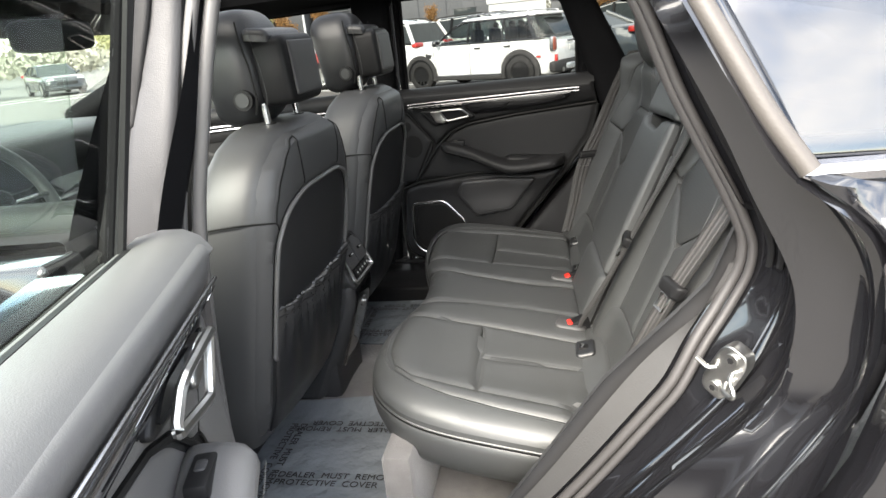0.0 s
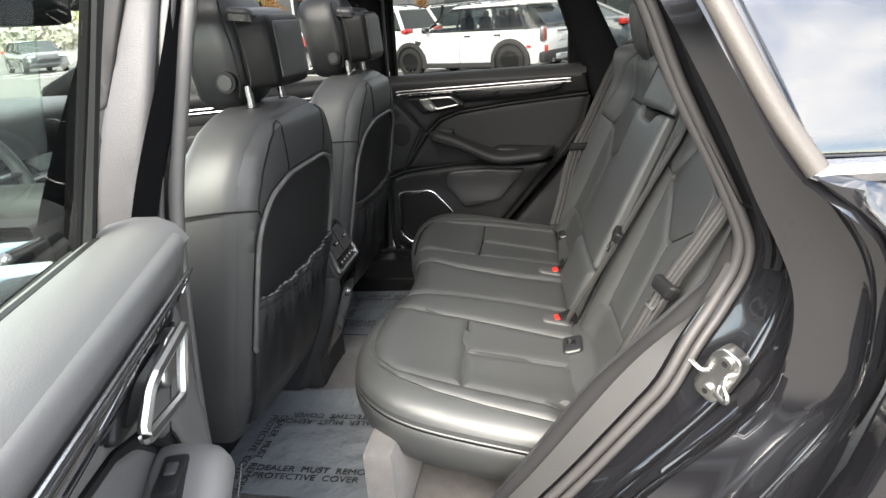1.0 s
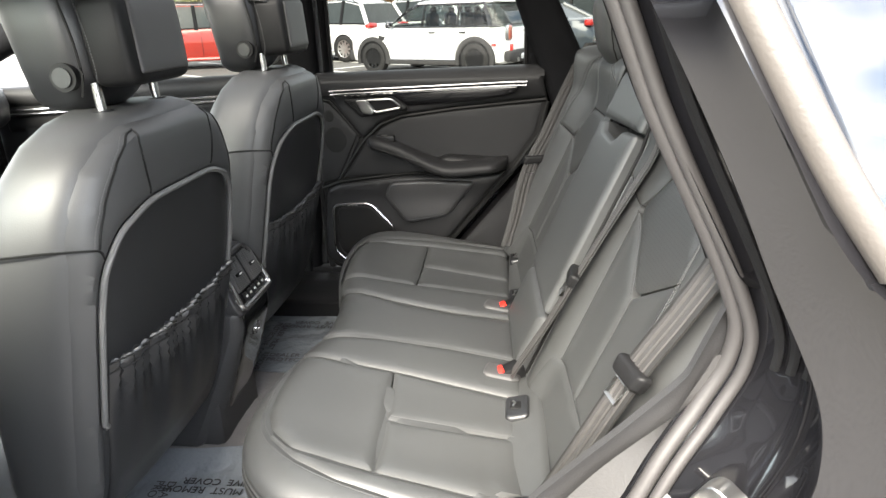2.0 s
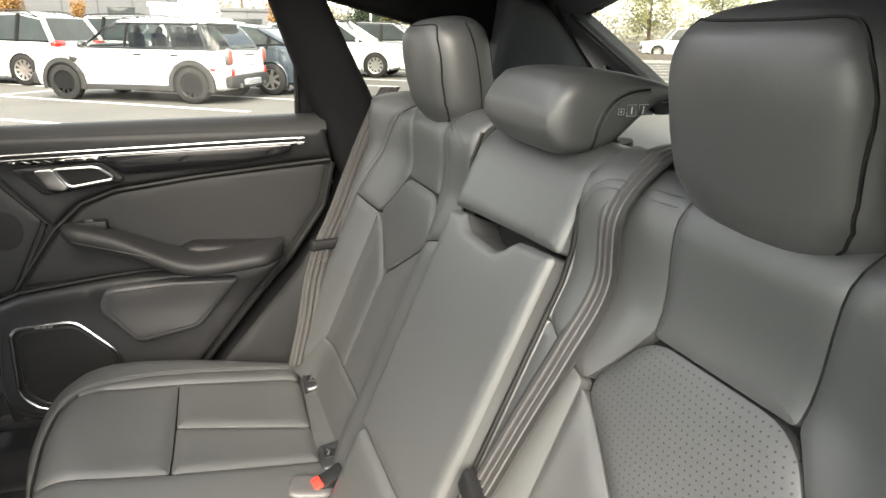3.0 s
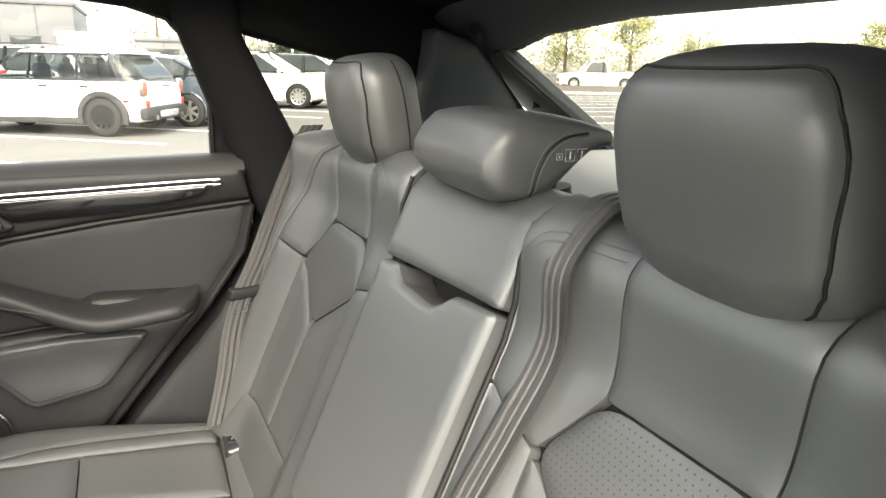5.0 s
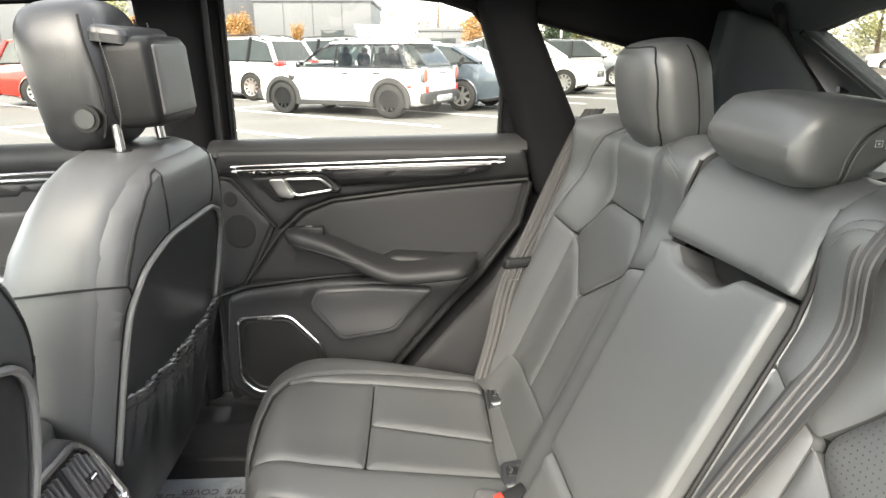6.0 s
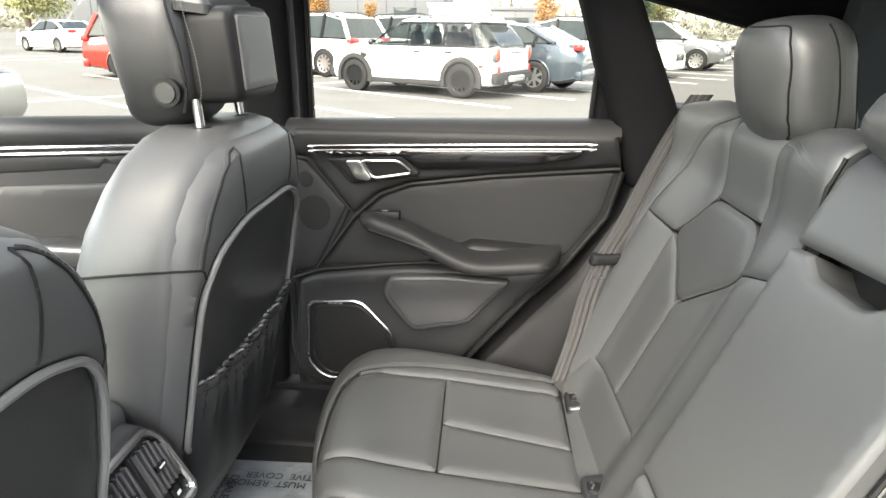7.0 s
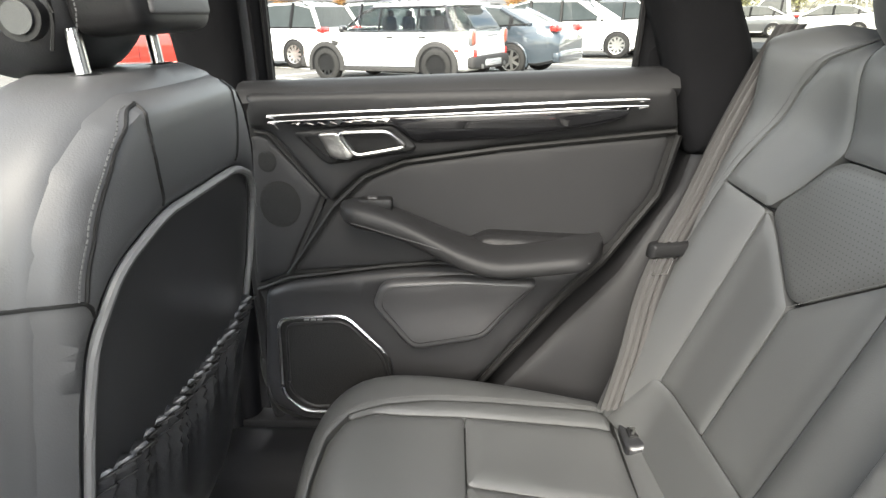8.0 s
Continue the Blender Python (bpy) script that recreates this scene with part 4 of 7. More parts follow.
def on_wing(x, s, z, lift=0.0):
    """A point of the wing's flank, found from outside along the car's width."""
    hit = wing_skin.ray_cast(Vector((x, MH.y + s * 0.3, z)), Vector((0, -s, 0)))[0]
    return (x, (hit.y if hit else MH.y + s * 0.1) + s * lift, z)


SIDE_ARC = curve([(0.648, 1.229), (0.650, 1.250), (0.662, 1.274), (0.684, 1.288), (0.712, 1.292)], 8)
for s in (-1, 1):
    tube("post", [(0.715, MH.y + s * 0.05, 1.17), (0.705, MH.y + s * 0.05, 1.26)], 0.006, CHROME, mhr, sides=10)
    tube("collar", [(0.713, MH.y + s * 0.05, 1.214), (0.711, MH.y + s * 0.05, 1.226)], 0.019, PLASTIC_DARK, mhr, sides=14)
    for da in (0.0, 0.0065):
        arc = [on_wing(x + da, s, z - da * 0.7, 0.0004) for x, z in SIDE_ARC]
        stitches("stitching", arc, mhr, size=0.0011, side=(0, 1, 0))
    tube("seam", [on_wing(x + 0.0032, s, z - 0.0022) for x, z in SIDE_ARC], 0.0014, PIPING, mhr, sides=5)
for x0, w in ((0.677, 0.007), (0.688, 0.012), (0.703, 0.012)):
    z0 = 1.262 if w > 0.01 else 1.264
    z1 = z0 + (0.012 if w > 0.01 else 0.006)
    tube("symbol", [on_wing(x, -1, z, 0.0002) for x, z in ((x0, z0), (x0 + w, z0), (x0 + w, z1), (x0, z1))], 0.0006, PALE_PLASTIC, mhr, sides=4, closed=True)
    tube("symbol", [on_wing(x0 + w * 0.5, -1, z, 0.0002) for z in (z0 + 0.002, z1 - 0.002)], 0.0010, PALE_PLASTIC, mhr, sides=4)


# ---- seat belts ----
def belt(path, width, across, label):
    """A strap along a path with three raised ribs on its face."""
    b = thing("seat_belt", path[-1], label, "seat belt", "rear seat belts")
    pts = curve(path, 10)
    verts, faces = [], []
    a = Vector(across).normalized() * width / 2
    for p, q in zip(pts, pts[1:] + [pts[-1]]):
        t = (Vector(q) - Vector(p))
        n = a.cross(t).normalized() if t.length > 1e-6 else n
        for f, d in ((-1, 0), (-0.50, 0.0014), (-0.36, -0.0016), (-0.20, 0.0014), (0, -0.0016), (0.20, 0.0014), (0.36, -0.0016), (0.50, 0.0014), (1, 0), (1, -0.0025), (-1, -0.0025)):
            verts.append(Vector(p) + a * f + n * d)
    k = 11
    for i in range(len(pts) - 1):
        faces += [(i * k + j, i * k + (j + 1) % k, (i + 1) * k + (j + 1) % k, (i + 1) * k + j) for j in range(k)]
    web = mesh_part("webbing", verts, faces, WEB, b, smooth=False)
    for c in (-0.52, 0.0, 0.52):
        rv = []
        for p, q in zip(pts, pts[1:] + [pts[-1]]):
            t = Vector(q) - Vector(p)
            n = a.cross(t).normalized() if t.length > 1e-6 else n
            rv += [Vector(p) + a * (c + f) + n * d for f, d in ((-0.21, -0.001), (-0.13, 0.0026), (0.13, 0.0026), (0.21, -0.001))]
        mesh_part("rib", rv, [(i * 4 + j, i * 4 + (j + 1) % 4, i * 4 + 4 + (j + 1) % 4, i * 4 + 4 + j) for i in range(len(pts) - 1) for j in range(4)], WEB_RIB, web)
    return b


def tongue(b, at, across, along):
    a, t = Vector(across).normalized(), Vector(along).normalized()
    n = a.cross(t).normalized()
    f = lambda u, v, h: tuple(Vector(at) + a * u + t * v + n * h)
    pad("tongue_grip", [(-0.032, -0.012), (0.032, -0.012), (0.028, 0.014), (-0.028, 0.014)], f, PLASTIC_DARK, b, h=0.009, r=0.008, depth=0.008, step=0.01, corner=0.008)
    tg = tube("tongue_plate", [f(u, v, 0.002) for u, v in ((-0.014, 0.012), (-0.013, 0.04), (0.013, 0.04), (0.014, 0.012))], 0.0045, STEEL, b, sides=6, closed=True, flat=0.4)


b1 = belt([back_surf(u, v, h) for u, v, h in ((-0.190, 0.735, -0.012), (-0.192, 0.715, 0.003), (-0.195, 0.69, 0.008), (-0.199, 0.63, 0.009), (-0.199, 0.56, 0.011), (-0.195, 0.48, 0.014), (-0.189, 0.40, 0.017), (-0.184, 0.30, 0.022), (-0.176, 0.19, 0.026), (-0.160, 0.06, 0.036))], 0.050, (0.12, 1, 0), "dark grey middle seat belt across the backrest")
tongue(b1, back_surf(-0.184, 0.30, 0.028), (0.12, 1, 0), (-0.45, 0.05, -0.9))
BELT_FAR = [(0.60, 0.662, 1.235), (0.578, 0.656, 1.200), (0.542, 0.645, 1.130), (0.513, 0.635, 1.069), (0.474, 0.615, 0.986), (0.438, 0.600, 0.919), (0.413, 0.590, 0.849), (0.393, 0.575, 0.758), (0.367, 0.560, 0.665)]
b2 = belt(BELT_FAR, 0.046, (-0.80, -0.15, 0), "dark grey outer seat belt hanging from the pillar")
tongue(b2, BELT_FAR[5], (-0.80, -0.15, 0), (-0.3, -0.05, -0.9))
b3 = belt([(0.70, -0.675, 1.22)] + [back_surf(u, v, h) for u, v, h in ((-0.652, 0.66, 0.03), (-0.645, 0.60, 0.024), (-0.638, 0.53, 0.024), (-0.632, 0.45, 0.026), (-0.622, 0.36, 0.03), (-0.61, 0.22, 0.03), (-0.59, 0.05, 0.03))], 0.046, (-0.25, 1.0, 0), "dark grey outer seat belt lying along the backrest")
tongue(b3, back_surf(-0.622, 0.36, 0.032), (-0.25, 1.0, 0), (-0.4, 0.1, -0.9))
for y, label in ((-0.135, "black belt buckle with a red button in its pale pocket"), (0.172, "black belt buckle with a red button standing in its pocket")):
    bk = thing("belt_buckle", (0.37, y, 0.64), label, "buckle", "belt buckles")
    m = Matrix.Translation((0.372, y, 0.655)) @ Euler((0, radians(-22), radians(14))).to_matrix().to_4x4()
    block("buckle_body", (-0.020, -0.016, -0.03), (0.034, 0.016, 0.006), PLASTIC_DARK, bk, 0.004, m=m)
    block("release_button", (-0.026, -0.0135, -0.012), (-0.004, 0.0135, 0.0095), RED, bk, 0.003, "red release button", m)
    pocket = pad("buckle_pocket", [(0.315, y - 0.026), (0.39, y - 0.030), (0.40, y + 0.022), (0.33, y + 0.030)], lambda u, v, h: cushion_surf(u, v, h + 0.004), SOFT_GREY, bench, h=0.006, r=0.008, depth=0.02, step=0.012, corner=0.02, label="moulded grey buckle pocket")

# ---- front seats ----
SHELL_RINGS = ((0.54, 0.205, -0.255, -0.36, 5), (0.58, 0.222, -0.238, -0.37, 5), (0.65, 0.24, -0.222, -0.385, 4.5), (0.80, 0.25, -0.21, -0.395, 4.5), (0.93, 0.252, -0.203, -0.395, 4.5), (1.03, 0.248, -0.20, -0.39, 4.2), (1.09, 0.236, -0.202, -0.382, 4), (1.14, 0.212, -0.205, -0.372, 3.6), (1.175, 0.182, -0.21, -0.362, 3.4), (1.198, 0.142, -0.22, -0.35, 3.2), (1.210, 0.10, -0.235, -0.335, 3))


WRAP = 0.015


def on_shell(cy, d, k, z, lift=0.0):
    """The point of a front backrest's rear face at the distance k from its middle and the height z."""
    zs = [r[0] for r in SHELL_RINGS]
    hw, xr, xf, p = (float(np.interp(z, zs, [r[i] for r in SHELL_RINGS])) for i in (1, 2, 3, 4))
    f = min(0.985, k / hw)
    x = (xr + xf) / 2 + 0.155 * (z - 0.80) + (xr - xf) / 2 * (1 - f ** p) ** (1 / p)
    return (x + lift, cy + d * f * hw, z)


def front_seat(s):
    cy = 0.018 + 0.323 * s
    seat = thing("front_seat", (-0.35, cy, 0.42), "black leather front seat with a map pocket on its back", "car seat", "front seats")
    rings = []
    for z, hw, xr, xf, p in SHELL_RINGS:
        lean_x = 0.155 * (z - 0.80)
        rings.append(super_ring((xr + xf) / 2 + lean_x, cy, z, (xr - xf) / 2, hw, p, 48))
    shell_ = loft("backrest", rings, SHELL_LEATHER, seat)
    face = lambda u, v, h: on_shell(cy, 1 if u > cy else -1, abs(u - cy), v, h + 0.003)
    o = [(-0.195, 0.56), (0.195, 0.56), (0.212, 0.75), (0.215, 0.94), (0.205, 1.015), (0.172, 1.060), (0.10, 1.085), (-0.10, 1.085), (-0.172, 1.060), (-0.205, 1.015), (-0.215, 0.94), (-0.212, 0.75)]
    pad("back_panel", [(cy + a, b) for a, b in o], face, LEATHER_DARK, seat, h=0.004, r=0.02, depth=0.02, step=0.03, corner=0.05, label="darker recessed back panel")
    arch_ = [(cy + a, b) for a, b in rounded(o[2:], 0.03)[3:-3]]
    hoop = [(-0.212, 0.575), (-0.236, 0.66), (-0.243, 0.80), (-0.243, 0.95), (-0.236, 1.06), (-0.222, 1.106), (-0.196, 1.148), (-0.155, 1.182), (-0.11, 1.198), (0.11, 1.198), (0.155, 1.182), (0.196, 1.148), (0.222, 1.106), (0.236, 1.06), (0.243, 0.95), (0.243, 0.80), (0.236, 0.66), (0.212, 0.575)]
    foot = [(cy + 0.197, 0.575)] + arch_ + [(cy - 0.197, 0.575)]
    wrap = pad("padded_wrap", [(cy + a, b) for a, b in hoop] + foot, lambda u, v, h: face(u, v, h - 0.003 - 0.008 * (1 - step_up(float(edge_distance(np.array([[u - cy, v]]), hoop)[0]), 0.0, 0.016))), SHELL_LEATHER, seat, h=WRAP, r=0.022, depth=0.004, step=0.016, corner=0.01, label="smooth padded wrap")
    skin_ = []
    for ob in (shell_, wrap):
        skin_.append(BVHTree.FromPolygons([v.co + Vector(seat.location) for v in ob.data.vertices], [tuple(q.vertices) for q in ob.data.polygons]))

    def clings(d, k, z, lift=0.0):
        """A point on the backrest's rear skin, at the distance k from its middle and the height z."""
        hits = [t.ray_cast(Vector((0.3, cy + d * k, z)), Vector((-1, 0, 0)))[0] for t in skin_]
        x = max(h.x for h in hits if h)
        return (x + lift, cy + d * k, z)

    ring = curve([face(cy + a, b, 0.010) for a, b in rounded(o[2:] + [], 0.03)[3:-3]], 2)
    tube("piping", ring, 0.0048, PIPING_GREY, seat, sides=8, label="raised grey piping")
    # map pocket: a gathered bag with a frilled elastic top
    def pleat(u, v):
        t = step_up(v, 0.74, 0.86)
        f = (u - cy) / 0.2
        return 0.016 * (1 - f * f) * math.sin(math.pi * min(1, (v - 0.54) / 0.30)) + t * 0.0055 * math.sin((u - cy) * 300 + 2.0 * math.sin((u - cy) * 23)) + 0.004 * step_up(v, 0.60, 0.82) * math.sin((u - cy) * 71)
    top = [(cy + a, 0.868 - 0.012 * math.cos(a * 7.6) + 0.0035 * math.sin(a * 300 + 2.0 * math.sin(a * 23))) for a in np.linspace(0.203, -0.203, 120)]
    pad("map_pocket", [(cy - 0.19, 0.58), (cy + 0.19, 0.58)] + top, lambda u, v, h: face(u, v, h + 0.006), LEATHER_DARK, seat, h=0.006, r=0.01, depth=0.004, step=0.008, corner=0, label="gathered elastic map pocket", relief=pleat)
    tube("pocket_hem", [face(u, v, 0.016 + pleat(u, v - 0.004)) for u, v in top], 0.0014, PIPING, seat, sides=6)
    tube("pocket_hem", [face(u, v - 0.018, 0.0125 + pleat(u, v - 0.02)) for u, v in top], 0.0012, PIPING, seat, sides=6)
    # seams of the shell
    for d in (-1, 1):
        side_seam = curve([(0.104, 1.188), (0.124, 1.180), (0.157, 1.152), (0.185, 1.114), (0.203, 1.076), (0.211, 1.046)], 8)
        tube("seam", [clings(d, k, z) for k, z in side_seam], 0.0020, PIPING, seat, sides=6)
        stitches("stitching", [clings(d, k + 0.006, z + 0.001, 0.0006) for k, z in side_seam[2:]], seat, size=0.0011, side=(1, 0, 0))
        tube("seam", [clings(d, k, z) for k, z in curve([(0.203, 1.030), (0.211, 1.044), (0.222, 1.048), (0.232, 1.050)], 5)] + curve([(-0.225, cy + d * 0.2485, 1.052), (-0.29, cy + d * 0.2505, 1.045), (-0.35, cy + d * 0.243, 1.035)], 6), 0.0020, PIPING, seat, sides=5)
        tube("seam", [clings(d, k, z) for k, z in curve([(0.104, 1.188), (0.109, 1.160), (0.107, 1.13), (0.099, 1.094)], 6)], 0.0020, PIPING, seat, sides=5)
    # cushion and base
    soft_box("seat_cushion", (-0.62, cy, 0.60), (0.27, 0.25, 0.09), LEATHER, seat, 5)
    block("seat_base", (-0.84, cy - 0.20, 0.40), (-0.40, cy + 0.20, 0.54), PLASTIC_DARK, seat, 0.02)
    # head restraint
    c = Vector((-0.243, cy, 1.316))
    lean = Euler((0, radians(-4), 0)).to_matrix().to_4x4()

    def shape(v):
        v.x -= 0.012 * step_up(v.z, -0.02, 0.10)
        v.y *= 1 - 0.12 * step_up(v.z, 0.02, 0.11)
        v.x -= 0.012 * step_up(-v.z, 0.05, 0.10)
        return v

    side = lambda x, z, d: tuple(c + lean @ Vector((x - 0.012 * step_up(z, -0.02, 0.10) - 0.012 * step_up(-z, 0.05, 0.10), d * 0.1035 * (1 - 0.12 * step_up(z, 0.02, 0.11)) * (1 - 0.07 * (0.5 - z / 0.2)), z)))
    hr = soft_box("head_restraint", c - Vector((0.024, 0, 0)), (0.074, 0.106, 0.112), LEATHER_DARK, seat, 3.4, "black leather head restraint", lean, 18, 56, 0.14, shape)
    mc = Vector((-0.180, cy, 1.308))
    rear = soft_box("rear_module", mc, (0.036, 0.086, 0.066), PLASTIC_DARK, hr, 7, "black rear housing with a grey insert", lean, 12, 40, 0.0)
    pad("insert", [(-0.068, -0.050), (0.068, -0.050), (0.066, 0.052), (-0.066, 0.052)], lambda u, v, h: tuple(lean @ Vector((0.0355 + h, u, v)) + mc), SOFT_GREY, rear, h=0.003, r=0.004, depth=0.01, step=0.03, corner=0.006)
    pad("hood", [(-0.090, -0.02), (0.090, -0.02), (0.086, 0.02), (-0.086, 0.02)], lambda u, v, h: tuple(lean @ Vector((-0.018 + v * 1.3, u, 0.070 + h - 0.25 * v)) + mc), LEATHER_DARK, rear, h=0.012, r=0.012, depth=0.012, step=0.02)
    for d in (-1, 1):
        bt = tube("adjust_button", [side(-0.002, -0.056, d * 0.9), side(-0.002, -0.056, d * 1.02)], 0.020, PLASTIC_DARK, hr, sides=24)
        tube("button_cap", [side(-0.002, -0.056, d * 0.98), side(-0.002, -0.056, d * 1.05)], 0.014, LEATHER_DARK, bt, sides=24)
        tube("seam", [side(0.026, z, d * 0.985) for z in np.linspace(-0.085, 0.085, 18)], 0.002, PIPING, hr, sides=5)
        stitches("stitching", [side(0.046, z, d * 0.96) for z in np.linspace(-0.08, 0.08, 14)], hr, size=0.0009, side=(1, 0, 0))
        tube("post", [(-0.205, cy + d * 0.075, 1.16), (-0.212, cy + d * 0.075, 1.25)], 0.007, CHROME, hr, sides=10)
        tube("collar", [(-0.2075, cy + d * 0.075, 1.200), (-0.2085, cy + d * 0.075, 1.211)], 0.015, PLASTIC_DARK, hr, sides=12)
    return seat


for s in (-1, 1):
    front_seat(s)

# ---- centre console ----
console = thing("centre_console", (-0.4, 0, 0.4), "black centre console with a chromed rear vent panel", "console")
block("console_body", (-1.15, -0.105, 0.40), (-0.26, 0.105, 0.80), PLASTIC, console, 0.02)
soft_box("armrest_lid", (-0.45, 0, 0.835), (0.19, 0.10, 0.045), LEATHER, console, 6)
VP = Matrix.Translation((-0.212, 0.0, 0.797)) @ Euler((0, radians(-24), 0)).to_matrix().to_4x4()
VENT = [(-0.074, -0.058), (0.074, -0.058), (0.078, -0.048), (0.070, 0.030), (0.052, 0.056), (-0.052, 0.056), (-0.070, 0.030), (-0.078, -0.048)]


def vent_surf(u, v, h):
    """The vent panel's slanted face: u across, v up."""
    return tuple(VP @ Vector((h, u, v)))


def tail_surf(u, v, h):
    """The console's rear end, which falls back towards the floor."""
    x = -0.205 - 0.42 * max(0, 0.70 - v) ** 1.15
    return (x - 0.9 * max(0.0, abs(u) - 0.085) + h, u, v)


pad("tail_cover", [(-0.118, 0.415), (0.118, 0.415), (0.092, 0.74), (-0.092, 0.74)], tail_surf, PLASTIC, console, h=0.012, r=0.03, depth=0.16, step=0.025)
pad("tail_panel", [(-0.060, 0.47), (0.060, 0.47), (0.070, 0.735), (-0.070, 0.735)], lambda u, v, h: tail_surf(u, v, h + 0.012), PIANO, console, h=0.003, r=0.006, depth=0.01, step=0.025, label="gloss black lower panel")
pad("vent_shell", grown(VENT, 0.012), lambda u, v, h: (vent_surf(u, v, h - 0.006) if h > -0.02 else (vent_surf(u * 1.12, v, 0)[0] - 0.12, u * 1.12, vent_surf(u, v * 1.1, 0)[2])), PLASTIC, console, h=0.004, r=0.01, depth=0.10, step=0.02)
pad("vent_base", VENT, vent_surf, PIANO, console, h=0.003, r=0.006, depth=0.012, step=0.02)
tube("vent_frame", [vent_surf(u, v, 0.004) for u, v in rounded(VENT, 0.012)], 0.0062, CHROME, console, closed=True, label="chrome frame")
for d in (-1, 1):
    vent = pad("air_vent", [(d * 0.006, -0.024), (d * 0.068, -0.024), (d * 0.062, 0.028), (d * 0.048, 0.048), (d * 0.006, 0.048)], lambda u, v, h: vent_surf(u, v, h + 0.003), PLASTIC_DARK, console, h=0.002, r=0.004, depth=0.003, step=0.02, corner=0.004)
    for i in range(6):
        x = d * (0.012 + 0.0098 * i)
        block("slat", (0.0, x - 0.0019, -0.022), (0.009, x + 0.0019, 0.046 - max(0, i - 3) * 0.009), SOFT_GREY, vent, 0.0008, m=VP @ Matrix.Translation((0.004, 0, 0)), segments=1)
    block("slider", (0.008, d * 0.034 - 0.010, 0.006), (0.017, d * 0.034 + 0.010, 0.014), PIANO, vent, 0.002, m=VP)
    block("slider_mark", (0.016, d * 0.034 - 0.006, 0.009), (0.018, d * 0.034 + 0.006, 0.0115), MARK, vent, 0, m=VP)
for i in range(5):
    block("climate_key", (0.003, -0.052 + i * 0.022, -0.048), (0.008, -0.036 + i * 0.022, -0.030), PLASTIC_DARK, console, 0.002, m=VP)
    block("key_mark", (0.008, -0.048 + i * 0.022, -0.041), (0.0088, -0.040 + i * 0.022, -0.037), MARK, console, 0, m=VP)
socket = tube("socket_ring", [tail_surf(0.0 + 0.014 * math.cos(a), 0.665 + 0.014 * math.sin(a), 0.017) for a in np.linspace(0, 2 * math.pi, 20, endpoint=False)], 0.0026, CHROME, console, sides=6, closed=True)
for k in (-0.004, 0.004):
    block("socket_bar", tuple(a - b for a, b in zip(tail_surf(0, 0.665 + k, 0.0165), (0.001, 0.008, 0.0016))), tuple(a + b for a, b in zip(tail_surf(0, 0.665 + k, 0.0165), (0.001, 0.008, 0.0016))), CHROME, socket, 0)

# ---- dashboard and wheel ----
dash = thing("dashboard", (-1.4, 0, 0.7), "black dashboard with a wide screen and silver trim", "dashboard")
soft_box("dash_top", (-1.46, 0, 1.09), (0.30, 0.72, 0.085), SOFT, dash, 5)
block("dash_lower", (-1.68, -0.70, 0.55), (-1.30, 0.70, 1.06), PLASTIC_DARK, dash, 0.04)
soft_box("instrument_hood", (-1.36, -0.35, 1.15), (0.12, 0.20, 0.05), PLASTIC_DARK, dash, 4)
DM = Matrix.Translation((-1.17, 0.20, 1.03)) @ Euler((0, radians(-22), 0)).to_matrix().to_4x4()
block("display", (-0.02, -0.16, -0.06), (0.0, 0.16, 0.06), PIANO, dash, 0.006, m=DM)
tube("display_trim", [tuple(DM @ Vector(q)) for q in ((0.002, -0.16, -0.06), (0.002, -0.16, 0.06), (0.002, 0.16, 0.06), (0.002, 0.16, -0.06))], 0.004, CHROME, dash, closed=True)
block("centre_stack", (-1.22, -0.13, 0.52), (-1.06, 0.13, 0.93), PIANO, dash, 0.02, m=None)
for i in range(4):
    block("stack_key", (-1.065, -0.11 + i * 0.06, 0.86), (-1.052, -0.065 + i * 0.06, 0.89), CHROME, dash, 0.003)
wheel = thing("steering_wheel", (-0.96, -0.335, 1.05), "black leather steering wheel with silver trim", "steering wheel")
WM = Matrix.Translation((-0.95, -0.335, 1.05)) @ Euler((0, radians(-24), 0)).to_matrix().to_4x4()
tube("rim", [tuple(WM @ Vector((0, 0.18 * math.cos(a), 0.18 * math.sin(a)))) for a in np.linspace(0, 2 * math.pi, 40, endpoint=False)], 0.016, LEATHER, wheel, sides=12, closed=True)
soft_box("hub", tuple(WM @ Vector((-0.02, 0, -0.01))), (0.03, 0.07, 0.06), PLASTIC_DARK, wheel, 4)
for a in (0, 180, 270):
    d = Vector((0, math.cos(radians(a)), math.sin(radians(a))))
    tube("spoke", [tuple(WM @ (d * 0.05)), tuple(WM @ (d * 0.172))], 0.014, PLASTIC, wheel, sides=8, flat=0.5)
    tube("spoke_trim", [tuple(WM @ (d * 0.06 + Vector((0.012, 0, 0)))), tuple(WM @ (d * 0.13 + Vector((0.012, 0, 0))))], 0.005, CHROME, wheel, sides=6)
glass_mirror = thing("interior_mirror", (-0.76, -0.22, 1.42), "black interior mirror hanging from the windscreen", "mirror")
soft_box("mirror_case", (-0.76, -0.22, 1.42), (0.02, 0.12, 0.035), PLASTIC_DARK, glass_mirror, 5)
tube("mirror_arm", [(-0.77, -0.10, 1.43), (-0.84, -0.05, 1.47)], 0.012, PLASTIC_DARK, glass_mirror)

